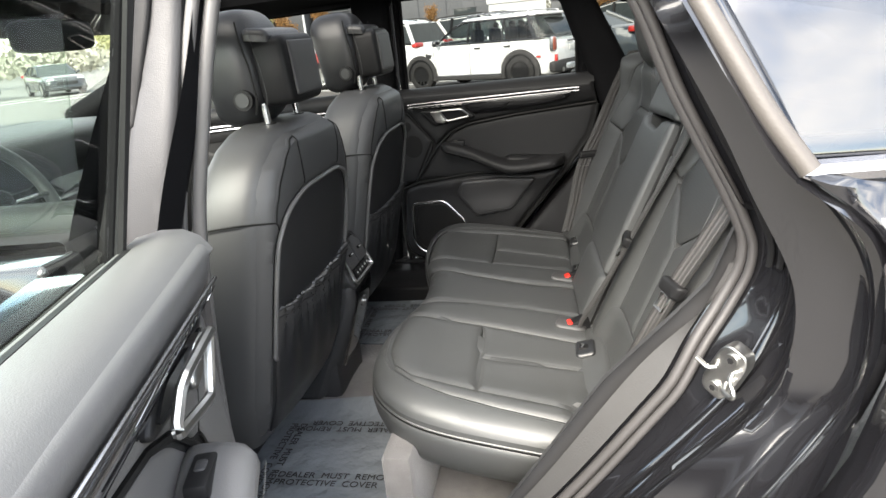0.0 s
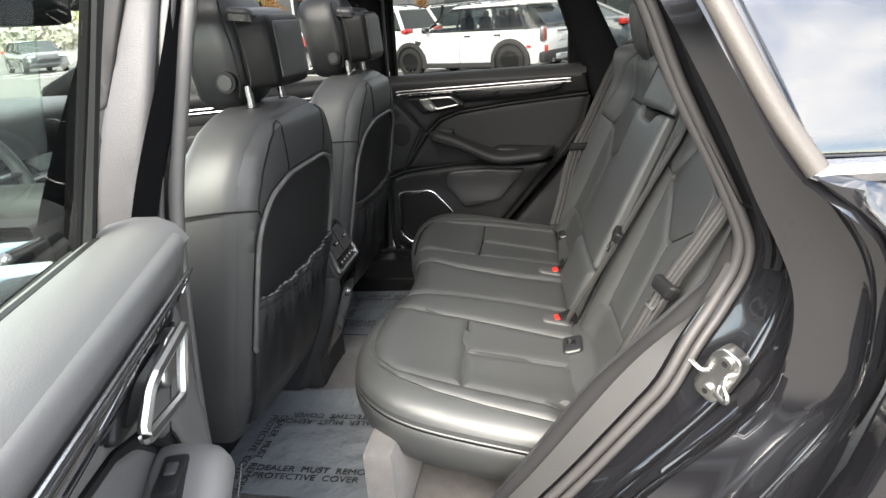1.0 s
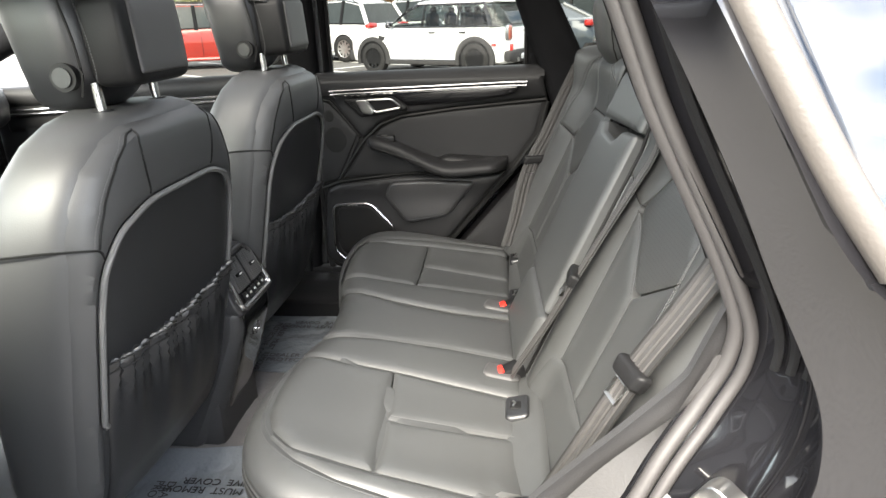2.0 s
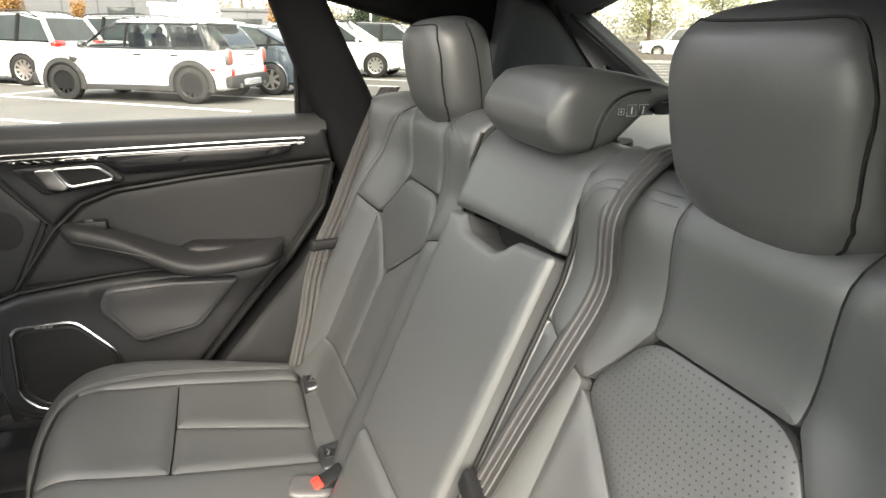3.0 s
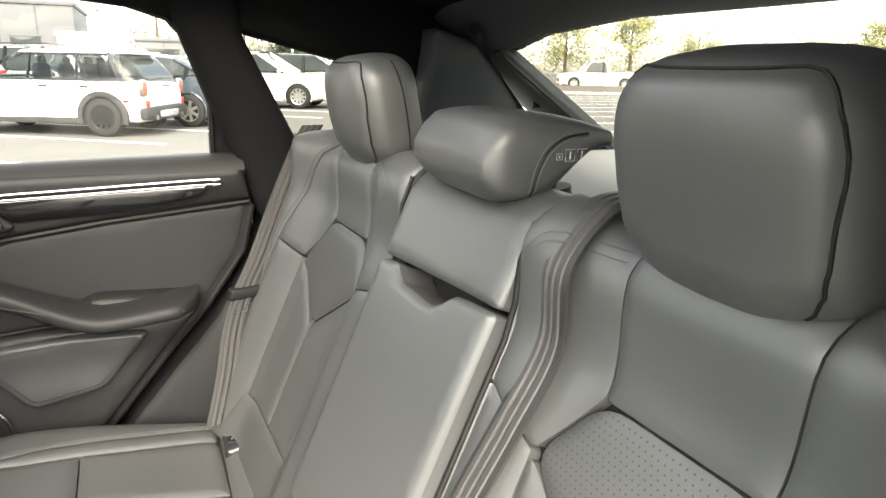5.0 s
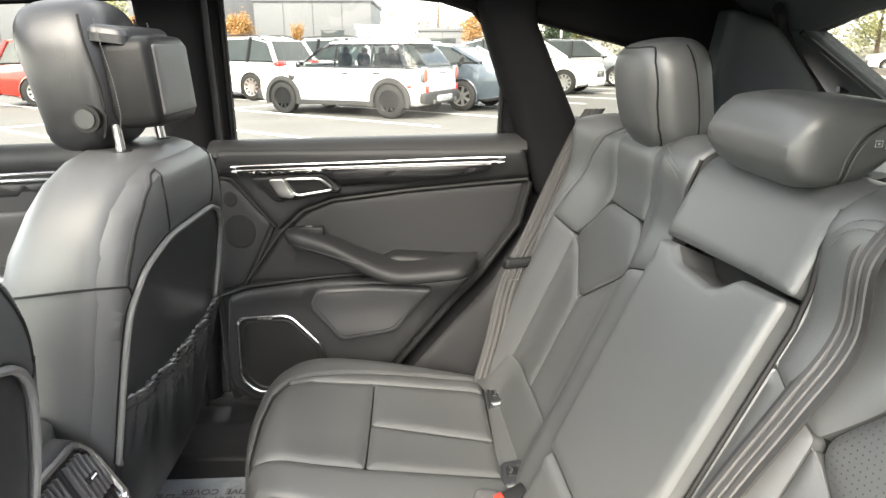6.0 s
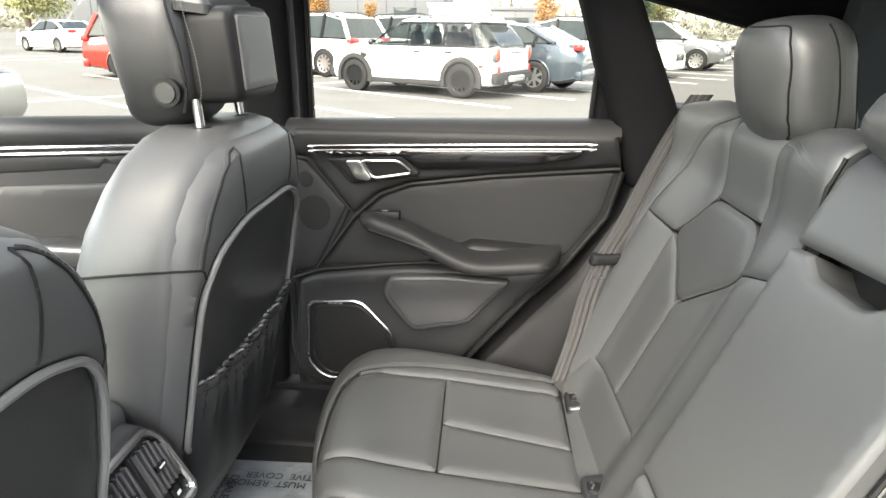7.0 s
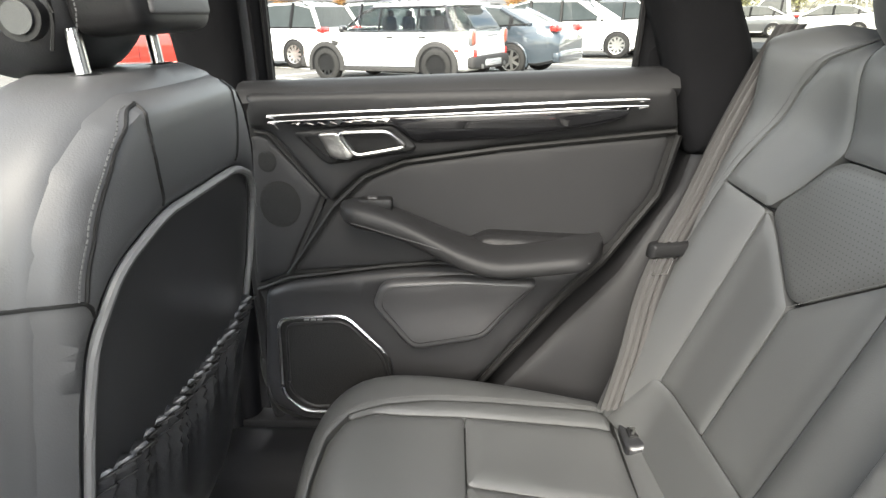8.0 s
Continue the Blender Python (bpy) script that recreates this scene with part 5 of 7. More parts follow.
# ---- protective film on the floor ----
def film(cy, s):
    mat_ = thing("protective_mat", (-0.27, cy, 0.40), "glossy grey plastic film printed with black words", "floor mat", "protective mats")
    rnd = random.Random(7)
    waves = [(rnd.uniform(8, 30), rnd.uniform(8, 30), rnd.uniform(0, 6), rnd.uniform(0.0006, 0.002)) for _ in range(10)]
    lift = lambda u, v: 0.004 + sum(k * math.sin(a * u + b * v + p) for a, b, p, k in waves) * 0.6
    surf = lambda u, v, h: (u, v, floor_surf(u, v, 0)[2] + 0.006 + lift(u, v) + h)
    pad("film_sheet", [(-0.43, cy - 0.20), (-0.03, cy - 0.22), (-0.03, cy + 0.20), (-0.42, cy + 0.17)], surf, FILM, mat_, h=0.0, r=0.01, depth=0.003, step=0.012, corner=0.02)
    z = floor_surf(0, cy, 0)[2] + 0.0145
    lines = ("DEALER  MUST  REMOVE", "PROTECTIVE  COVER")
    for (x, y, turn) in ((-0.315, cy - 0.135, 0), (-0.335, cy + 0.075, -90), (-0.06, cy + 0.062, 180)):
        for i, text in enumerate(lines):
            m = Matrix.Translation((x, y, z)) @ Euler((0, 0, radians(turn))).to_matrix().to_4x4() @ Matrix.Translation((0, -0.026 * i, 0))
            words("printed_line", text, 0.026, m, INK, mat_)
    return mat_


film(-0.30, -1)
film(0.44, 1)

# ---- rear doors: the far one shut, the near one swung open ----
def rear_door(s, label):
    door = thing("car_door", (-0.26, s * 0.90, 0.5), label, "car door", "rear doors")
    # same trim on both doors: paler where daylit, darker on the shaded far side
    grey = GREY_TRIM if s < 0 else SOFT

    def face(u, v, h):
        y = 0.745 - 0.02 * step_up(v, 1.06, 1.14) + 0.02 * step_up(0.85 - v, 0.0, 0.1) - h
        return (u, s * y, v)

    # backing coloured near-black to deepen the shade between the panels
    pad("panel_base", [(-0.19, 0.50), (-0.242, 0.52), (-0.268, 0.60), (-0.252, 0.79), (-0.233, 0.96), (-0.222, 1.14), (0.455, 1.145), (0.488, 1.055), (0.462, 0.962), (0.373, 0.835), (0.187, 0.615), (0.06, 0.47)], face, GAP_SHADE, door, h=0.004, r=0.01, depth=0.10, step=0.04, corner=0.04)
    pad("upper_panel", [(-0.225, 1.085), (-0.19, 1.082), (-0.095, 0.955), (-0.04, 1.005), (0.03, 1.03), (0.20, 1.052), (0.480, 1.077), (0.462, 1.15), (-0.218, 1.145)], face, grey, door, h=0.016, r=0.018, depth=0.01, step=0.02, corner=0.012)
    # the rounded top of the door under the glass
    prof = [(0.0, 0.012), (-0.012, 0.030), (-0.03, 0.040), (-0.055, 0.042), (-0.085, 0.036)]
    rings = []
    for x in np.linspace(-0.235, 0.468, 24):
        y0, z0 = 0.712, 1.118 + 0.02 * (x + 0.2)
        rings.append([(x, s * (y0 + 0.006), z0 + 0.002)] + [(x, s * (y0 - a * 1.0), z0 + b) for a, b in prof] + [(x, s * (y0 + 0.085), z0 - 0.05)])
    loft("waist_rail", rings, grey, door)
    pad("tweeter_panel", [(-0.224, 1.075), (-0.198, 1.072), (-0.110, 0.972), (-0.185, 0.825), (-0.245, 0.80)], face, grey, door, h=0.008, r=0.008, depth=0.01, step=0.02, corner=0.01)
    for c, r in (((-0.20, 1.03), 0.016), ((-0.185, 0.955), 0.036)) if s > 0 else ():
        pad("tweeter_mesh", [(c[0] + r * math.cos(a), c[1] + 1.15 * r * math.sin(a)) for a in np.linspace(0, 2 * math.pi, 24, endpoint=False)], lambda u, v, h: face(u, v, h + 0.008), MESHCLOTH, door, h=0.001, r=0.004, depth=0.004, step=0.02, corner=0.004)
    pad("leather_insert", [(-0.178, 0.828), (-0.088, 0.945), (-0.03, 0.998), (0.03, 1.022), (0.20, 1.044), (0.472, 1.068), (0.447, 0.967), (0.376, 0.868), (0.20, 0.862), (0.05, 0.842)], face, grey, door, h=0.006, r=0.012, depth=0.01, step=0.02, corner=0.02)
    # dark joints between the panels: black rods that stand in for groove shade
    for path, r, h in (([(-0.183, 0.826), (-0.092, 0.950), (-0.035, 1.0015), (0.03, 1.026), (0.20, 1.048), (0.474, 1.0725)], 0.0042, 0.009), ([(-0.215, 1.080), (-0.194, 1.077), (-0.104, 0.965), (-0.181, 0.822)], 0.0028, 0.009), ([(-0.245, 0.792), (-0.18, 0.818), (-0.01, 0.840), (0.06, 0.846), (0.26, 0.850), (0.36, 0.862)], 0.0040, 0.010), ([(0.482, 1.065), (0.458, 0.966), (0.372, 0.845), (0.186, 0.622), (0.065, 0.476)], 0.006, 0.003)):
        tube("panel_joint", [face(u, v, h) for u, v in resample(path, 0.02, False)], r, PIPING, door, sides=6)
    # bright strip and gloss-black blade
    for d, r, z in ((0.0, 0.0024, 0.0), (0.006, 0.0015, -0.010)):
        tube("bright_strip", curve([face(-0.168, 1.098 + z, 0.026), face(-0.172, 1.106 + z, 0.028), face(-0.160, 1.111 + z, 0.029), face(0.1, 1.1195 + z, 0.029), face(0.395, 1.1285 + z, 0.029), face(0.404, 1.124 + z, 0.026)], 4), r, SATIN, door, sides=8, label="bright metal strip")
    pad("gloss_blade", [(-0.165, 1.099), (0.393, 1.118), (0.388, 1.102), (0.37, 1.092), (0.30, 1.078), (0.20, 1.066), (0.056, 1.058), (0.016, 1.092), (-0.13, 1.091)], lambda u, v, h: face(u, v, h + 0.027 - 9.0 * (v - 1.094 - 0.02 * u) ** 2), PIANO, door, h=0.004, r=0.008, depth=0.006, step=0.02, corner=0.006, label="gloss black trim blade")
    # handle in its dished bezel
    hb = [(-0.148, 1.082), (0.020, 1.092), (0.055, 1.055), (0.045, 1.046), (-0.095, 1.026)]
    pad("handle_bezel", hb, lambda u, v, h: face(u, v, h + 0.021), PLASTIC_DARK, door, h=0.005, r=0.006, depth=0.006, step=0.02, corner=0.012)
    pad("handle_dish", [(-0.13, 1.075), (0.012, 1.084), (0.042, 1.057), (-0.088, 1.036)], lambda u, v, h: face(u, v, h + 0.030), PLASTIC_DARK, door, h=-0.012, r=0.012, depth=-0.0, step=0.012, corner=0.01)
    lv = pad("handle_lever", [(-0.105, 1.080), (-0.070, 1.082), (-0.045, 1.048), (-0.055, 1.036), (-0.085, 1.040)], lambda u, v, h: face(u, v, h + 0.034), STEEL, door, h=0.003, r=0.004, depth=0.008, step=0.01, corner=0.008, label="bright door lever")
    grip = [(-0.070, 1.082), (0.010, 1.084), (0.040, 1.058), (-0.045, 1.044)] if s > 0 else [(-0.092, 1.086), (0.022, 1.090), (0.052, 1.052), (-0.058, 1.026)]
    tube("handle_rim", [face(u, v, 0.040 if s > 0 else 0.046) for u, v in rounded(grip, 0.012)], 0.0032 if s > 0 else 0.0055, STEEL, door, sides=8, closed=True)
    # armrest: a pull at the front that sinks into a rest
    rings = []
    for t in np.linspace(0, 1, 30):
        x = -0.075 + 0.435 * t
        z = 0.952 - 0.078 * step_up(t, 0.0, 0.62) + 0.012 * step_up(t, 0.6, 1.0)
        w = (0.040 + 0.022 * step_up(t, 0.2, 0.6)) * min(1.0, (t + 0.02) * 14) ** 0.5 * min(1.0, (1.02 - t) * 9) ** 0.5
        hgt = 0.021 * min(1.0, (t + 0.02) * 12) ** 0.5 * (1 - 0.15 * t)
        ring = []
        for a in np.linspace(0, 2 * math.pi, 18, endpoint=False):
            c, si = math.cos(a), math.sin(a)
            ring.append((x, s * (0.742 - w + w * abs(c) ** 0.6 * (1 if c > 0 else -1)), z + hgt * abs(si) ** 0.7 * (1 if si > 0 else -1)))
        rings.append(ring)
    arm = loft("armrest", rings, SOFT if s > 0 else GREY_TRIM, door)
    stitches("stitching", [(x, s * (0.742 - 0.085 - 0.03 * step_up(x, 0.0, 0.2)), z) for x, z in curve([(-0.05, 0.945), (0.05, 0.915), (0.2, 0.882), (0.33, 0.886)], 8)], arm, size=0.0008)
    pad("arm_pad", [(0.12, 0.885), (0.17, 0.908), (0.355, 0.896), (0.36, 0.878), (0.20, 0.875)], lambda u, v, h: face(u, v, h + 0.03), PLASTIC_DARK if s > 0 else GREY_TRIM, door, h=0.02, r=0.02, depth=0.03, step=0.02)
    sw = block("window_switch", (-0.045, s * 0.712 - 0.012, 0.952), (0.012, s * 0.712 + 0.012, 0.972), PLASTIC_DARK, door, 0.004)
    block("switch_key", (-0.03, s * 0.712 - 0.006, 0.969), (-0.012, s * 0.712 + 0.006, 0.9745), PLASTIC, sw, 0.003)
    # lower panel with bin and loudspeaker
    pad("lower_panel", [(-0.232, 0.792), (-0.18, 0.812), (-0.01, 0.836), (0.06, 0.842), (0.26, 0.842), (0.366, 0.858), (0.172, 0.622), (0.06, 0.49), (-0.19, 0.515), (-0.247, 0.55), (-0.255, 0.60)], face, FAR_TRIM_SHADED if s > 0 else GREY_TRIM, door, h=0.028, r=0.02, depth=0.01, step=0.022, corner=0.02)
    bin_o = [(-0.012, 0.822), (-0.035, 0.772), (0.035, 0.682), (0.168, 0.706), (0.262, 0.822), (0.12, 0.83)]
    pad("bin_rim", bin_o, lambda u, v, h: face(u, v, h + 0.040), PLASTIC, door, h=0.012, r=0.012, depth=0.02, step=0.02, corner=0.02)
    pad("bin_pocket", [(0.0, 0.815), (-0.018, 0.775), (0.04, 0.698), (0.16, 0.719), (0.245, 0.815), (0.12, 0.822)], lambda u, v, h: face(u, v, h + 0.0535), PLASTIC_DARK, door, h=-0.030, r=0.018, depth=0.0, step=0.014, corner=0.015, label="soft lined door bin")
    sp = [(-0.208, 0.742), (-0.085, 0.748), (-0.012, 0.668), (0.0, 0.60), (-0.05, 0.548), (-0.175, 0.545), (-0.215, 0.585)]
    pad("speaker_mesh", sp, lambda u, v, h: face(u, v, h + 0.030), MESHCLOTH, door, h=0.006, r=0.008, depth=0.01, step=0.025, corner=0.02, label="black loudspeaker mesh")
    fr = [face(u, v, 0.036) for u, v in rounded(sp, 0.022)]
    tube("speaker_frame", fr, 0.0045, CHROME, door, closed=True, label="bright loudspeaker frame")
    inner = [(u * 0.88 - 0.012, 0.645 + (v - 0.645) * 0.88) for u, v in sp]
    tube("speaker_lip", [face(u, v, 0.036) for u, v in rounded(inner, 0.02)], 0.003, PLASTIC_DARK, door, closed=True, sides=6)
    for i in range(3):
        block("brand_bar", tuple(map(min, face(-0.16 + 0.012 * i, 0.7405, 0.040), face(-0.151 + 0.012 * i, 0.7425, 0.043))), tuple(map(max, face(-0.16 + 0.012 * i, 0.7405, 0.040), face(-0.151 + 0.012 * i, 0.7425, 0.043))), SCREEN, door, 0)
    # glass and its frame
    def glass_surf(u, v, h):
        return (u, s * (0.815 - 0.30 * max(0, v - 1.12) - h), v)

    pad("window_pane", [(-0.215, 1.10), (0.435, 1.10), (0.435, 1.33), (0.375, 1.45), (-0.180, 1.50)], glass_surf, DIMMING if s > 0 else DOOR_GLASS, door, h=0.0, r=0.01, depth=0.004, step=0.1, corner=0.02)
    lead = 0.0 if s > 0 else 0.022
    for o in ([(-0.226 + lead, 1.10), (-0.203 + lead, 1.10), (-0.172 + lead, 1.49), (-0.195 + lead, 1.49)], [(0.418, 1.10), (0.50, 1.10), (0.47, 1.22), (0.40, 1.45), (0.345, 1.45), (0.392, 1.39), (0.418, 1.32)], [(-0.215, 1.478), (0.15, 1.468), (0.28, 1.452), (0.36, 1.425), (0.40, 1.47), (-0.215, 1.52)]):
        pad("window_frame", o, glass_surf, PILLAR, door, h=0.03 if s > 0 else 0.008, r=0.014, depth=0.03 if s > 0 else 0.008, step=0.03, corner=0.008)
    tube("glass_seal", [glass_surf(u, v, 0.01) for u, v in ((-0.196 + lead, 1.145), (-0.168 + lead, 1.475), (0.15, 1.466), (0.28, 1.45), (0.345, 1.43), (0.40, 1.37), (0.414, 1.31), (0.414, 1.16))], 0.006, PLASTIC_DARK, door, sides=6)
    tube("glass_seal", [glass_surf(-0.17, 1.152, 0.02), glass_surf(0.41, 1.165, 0.02)], 0.007, PLASTIC_DARK, door, sides=6)
    pad("outer_skin", [(-0.24, 0.42), (0.08, 0.42), (0.30, 0.60), (0.52, 0.95), (0.50, 1.13), (-0.24, 1.12)], lambda u, v, h: (u, s * (0.885 + 0.04 * math.sin((v - 0.4) * 3) + h), v), PAINT, door, h=0.01, r=0.02, depth=0.06, step=0.05)
    tube("door_edge_seal", curve([face(-0.245, 1.12, -0.01), face(-0.25, 0.8, -0.01), face(-0.245, 0.52, -0.01), face(-0.18, 0.455, -0.01), face(0.05, 0.44, -0.01)], 6), 0.012, RUBBER if s < 0 else PLASTIC_DARK, door, sides=8)
    return door


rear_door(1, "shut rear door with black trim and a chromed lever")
near_door = rear_door(-1, "open rear door with grey trim and a bright lever")
near_door.location += Vector((0.010, -0.034, 0))
near_door.rotation_euler = (0, 0, radians(-73))


def front_door(s):
    door = thing("car_door", (-0.75, s * 0.80, 0.5), "shut front door with dark trim and a bright strip", "car door", "front doors")
    face = lambda u, v, h: (u, s * (0.755 - h), v)
    pad("panel_base", [(-1.35, 0.46), (-0.31, 0.46), (-0.31, 1.13), (-1.35, 1.10)], face, SOFT, door, h=0.02, r=0.03, depth=0.10, step=0.06)
    tube("waist_rail", [face(-1.35, 1.10, -0.0), face(-0.31, 1.13, -0.0)], 0.035, SOFT, door, sides=12)
    for z in (0, -0.014):
        tube("bright_strip", [face(-1.3, 1.06 + z, 0.03), face(-0.40, 1.105 + z, 0.03)], 0.004, CHROME, door, sides=6)
    pad("gloss_blade", [(-1.3, 1.04), (-0.40, 1.088), (-0.42, 1.06), (-1.3, 0.99)], lambda u, v, h: face(u, v, h + 0.018), PLASTIC_DARK, door, h=0.005, r=0.008, depth=0.01, step=0.05)
    pad("leather_insert", [(-1.25, 0.84), (-0.36, 0.86), (-0.36, 1.03), (-1.25, 0.97)], lambda u, v, h: face(u, v, h + 0.016), SOFT, door, h=0.01, r=0.02, depth=0.01, step=0.05)
    soft_box("armrest", (-0.75, s * 0.70, 0.85), (0.25, 0.045, 0.03), LEATHER_DARK, door, 4)
    pad("window_pane", [(-1.30, 1.10), (-0.31, 1.12), (-0.33, 1.46), (-0.85, 1.44)], lambda u, v, h: (u, s * (0.815 - 0.30 * max(0, v - 1.12) - h), v), DIMMING if s > 0 else DOOR_GLASS, door, h=0.0, r=0.01, depth=0.004, step=0.1, corner=0.02)
    pad("outer_skin", [(-1.4, 0.36), (-0.28, 0.36), (-0.28, 1.12), (-1.4, 1.08)], lambda u, v, h: (u, s * (0.90 + 0.03 * math.sin((v - 0.4) * 3) + h), v), PAINT, door, h=0.01, r=0.02, depth=0.06, step=0.08)
    mir = soft_box("door_mirror", (-1.13, s * 1.02, 1.16), (0.05, 0.11, 0.075), PAINT, door, 3.2)
    soft_box("mirror_glass", (-1.095, s * 1.02, 1.16), (0.018, 0.092, 0.06), STEEL, mir, 3.2)
    cover_ = [(-0.335, 1.08), (-0.265, 1.08), (-0.245, 1.48), (-0.335, 1.48)] if s > 0 else [(-0.303, 1.08), (-0.257, 1.207), (-0.218, 1.317), (-0.190, 1.403), (-0.175, 1.46), (-0.150, 1.46), (-0.164, 1.40), (-0.202, 1.28), (-0.252, 1.127), (-0.268, 1.08)]
    pad("b_cover", cover_, lambda u, v, h: (u, s * (0.815 - 0.15 * max(0, v - 1.12) + h), v), PLASTIC_DARK, door, h=0.004, r=0.008, depth=0.03, step=0.05)
    return door


for s in (-1, 1):
    front_door(s)

# ---- the car park ----
KERBSTONE = material("pale_kerb_concrete", (0.38, 0.36, 0.33), 0.8, grain=0.6, grain_size=0.02, mottle=0.2, mottle_size=0.5)
MULCH = material("brown_mulch", (0.12, 0.10, 0.08), 0.95, grain=1.0, grain_size=0.05, mottle=0.4, mottle_size=0.5)
ASPHALT = material("worn_asphalt", (0.125, 0.12, 0.112), 0.85, grain=1.0, grain_size=0.02, mottle=0.25, mottle_size=1.6)
LINE = material("road_paint", (0.75, 0.75, 0.72), 0.7, grain=0.5, grain_size=0.02, mottle=0.12, mottle_size=0.1)
WHITE = material("white_car_paint", (0.72, 0.72, 0.71), 0.25, coat=1.0, mottle=0.03, mottle_size=0.4)
DARKBLUE = material("slate_car_paint", (0.045, 0.06, 0.075), 0.25, metal=0.3, coat=1.0, mottle=0.1)
REDPAINT = material("red_car_paint", (0.35, 0.025, 0.015), 0.25, metal=0.2, coat=1.0, mottle=0.1)
GREYPAINT = material("grey_car_paint", (0.13, 0.135, 0.14), 0.25, metal=0.4, coat=1.0, mottle=0.1)
BLACKPAINT = material("black_car_paint", (0.015, 0.015, 0.017), 0.2, coat=1.0, mottle=0.1)
BLUEPAINT = material("bright_blue_paint", (0.03, 0.22, 0.5), 0.25, coat=1.0, mottle=0.1)
CLADDING = material("grey_cladding", (0.03, 0.029, 0.0285), 0.7, grain=0.3, grain_size=0.01, mottle=0.1)
TYRE = material("tyre_rubber", (0.014, 0.0135, 0.013), 0.8, grain=0.4, grain_size=0.01, mottle=0.15)
RIMDARK = material("dark_alloy", (0.018, 0.018, 0.018), 0.35, metal=0.7, mottle=0.1)
RIMLIGHT = material("silver_alloy", (0.55, 0.54, 0.52), 0.3, metal=0.9, mottle=0.1)
CARGLASS = material("tinted_car_glass", (0.035, 0.042, 0.042), 0.08, ior=1.3, mottle=0.3, mottle_size=0.3)
LAMP = material("tail_lamp_red", (0.5, 0.02, 0.015), 0.15, coat=1.0, mottle=0.1)
AMBER = material("tail_lamp_amber", (0.30, 0.07, 0.035), 0.2, coat=1.0, mottle=0.1)
HEADLAMP = material("headlamp_lens", (0.55, 0.57, 0.58), 0.08, metal=0.5, coat=1.0, mottle=0.2, mottle_size=0.05)
WALLDARK = material("dark_cladding_panel", (0.055, 0.058, 0.066), 0.6, grain=0.3, grain_size=0.05, mottle=0.1, mottle_size=3)
WALLGREY = material("grey_cladding_panel", (0.11, 0.113, 0.12), 0.6, grain=0.3, grain_size=0.05, mottle=0.1, mottle_size=3)
WALLWHITE = material("white_render", (0.75, 0.75, 0.74), 0.7, grain=0.3, grain_size=0.05, mottle=0.05, mottle_size=3)
BARK = material("bark", (0.12, 0.085, 0.06), 0.9, grain=1.0, grain_size=0.03, mottle=0.3)
LEAF_ORANGE = material("orange_leaves", (0.30, 0.16, 0.055), 0.7, mottle=0.4, mottle_size=0.3)
LEAF_GREEN = material("olive_leaves", (0.29, 0.285, 0.13), 0.7, mottle=0.4, mottle_size=0.4)
LEAF_DARK = material("conifer_needles", (0.035, 0.055, 0.03), 0.8, mottle=0.4, mottle_size=0.4)
WOODS = material("hazy_woods", (0.26, 0.25, 0.20), 0.9, mottle=0.35, mottle_size=6)
TWIG = material("bare_twigs", (0.22, 0.18, 0.14), 0.9, mottle=0.3, mottle_size=0.5)

ground = thing("ground", (0, 0, 0), "worn grey asphalt car park", "ground", kind="structure")
mesh_part("asphalt", [(-500, -500, 0), (500, -500, 0), (500, 500, 0), (-500, 500, 0)], [(0, 1, 2, 3)], ASPHALT, ground)
ROW = Vector((0.79, -0.613, 0)).normalized()
ACROSS = Vector((0.613, 0.79, 0)).normalized()


def paint(a, b, width=0.11):
    a, b = Vector(a), Vector(b)
    t = (b - a).normalized()
    w = Vector((-t.y, t.x, 0)) * width / 2
    up = Vector((0, 0, 0.006))
    v = [a - w, b - w, b + w, a + w, a - w + up, b - w + up, b + w + up, a + w + up]
    mesh_part("parking_line", v, [(4, 5, 6, 7), (0, 1, 5, 4), (1, 2, 6, 5), (2, 3, 7, 6), (3, 0, 4, 7)], LINE, ground, smooth=False)


# stalls of the row that is nearest, and of the row behind
STALLS = [-5.2, -2.85, -0.4, 1.95, 4.3, 6.66, 9.17, 11.33, 13.36, 15.47, 17.6, 19.8, 22.0, 24.2, 26.4, 28.6]
for o in STALLS:
    paint(ACROSS * o + ROW * -12.75, ACROSS * o + ROW * -6.5)
    if o > 4:
        paint(ACROSS * o + ROW * -19.2, ACROSS * o + ROW * -12.9)
paint(ACROSS * -6 + ROW * -12.82, ACROSS * 38 + ROW * -12.82)
# bays behind the car
for i in range(-2, 7):
    o = Vector((10.83 + 2.2 * i, 4.71 + 1.19 * i, 0))
    paint(o - Vector((1.8, -1.72, 0)), o + Vector((1.9, -1.82, 0)))
for i in range(-1, 8):
    o = Vector((10.5 + 1.15 * i, 13.3 + 1.95 * i, 0))
    paint(o, o + Vector((4.6, -0.6, 0)))
for i in range(8):
    paint((-26 + 2.7 * i, 22.5, 0), (-24.0 + 2.7 * i, 27.0, 0))
# planted strip behind a kerb at the end of the bays
KERB = curve([(24.6, -12.0), (23.6, 2.0), (22.3, 9.4), (22.8, 18.0), (24.4, 27.5), (21.0, 30.0), (12.0, 36.5), (2.0, 44.0)], 6)
kerb = thing("kerb", (22.3, 9.4, 0), "pale concrete kerb round the planted strip", "kerb", kind="structure")
rings = []
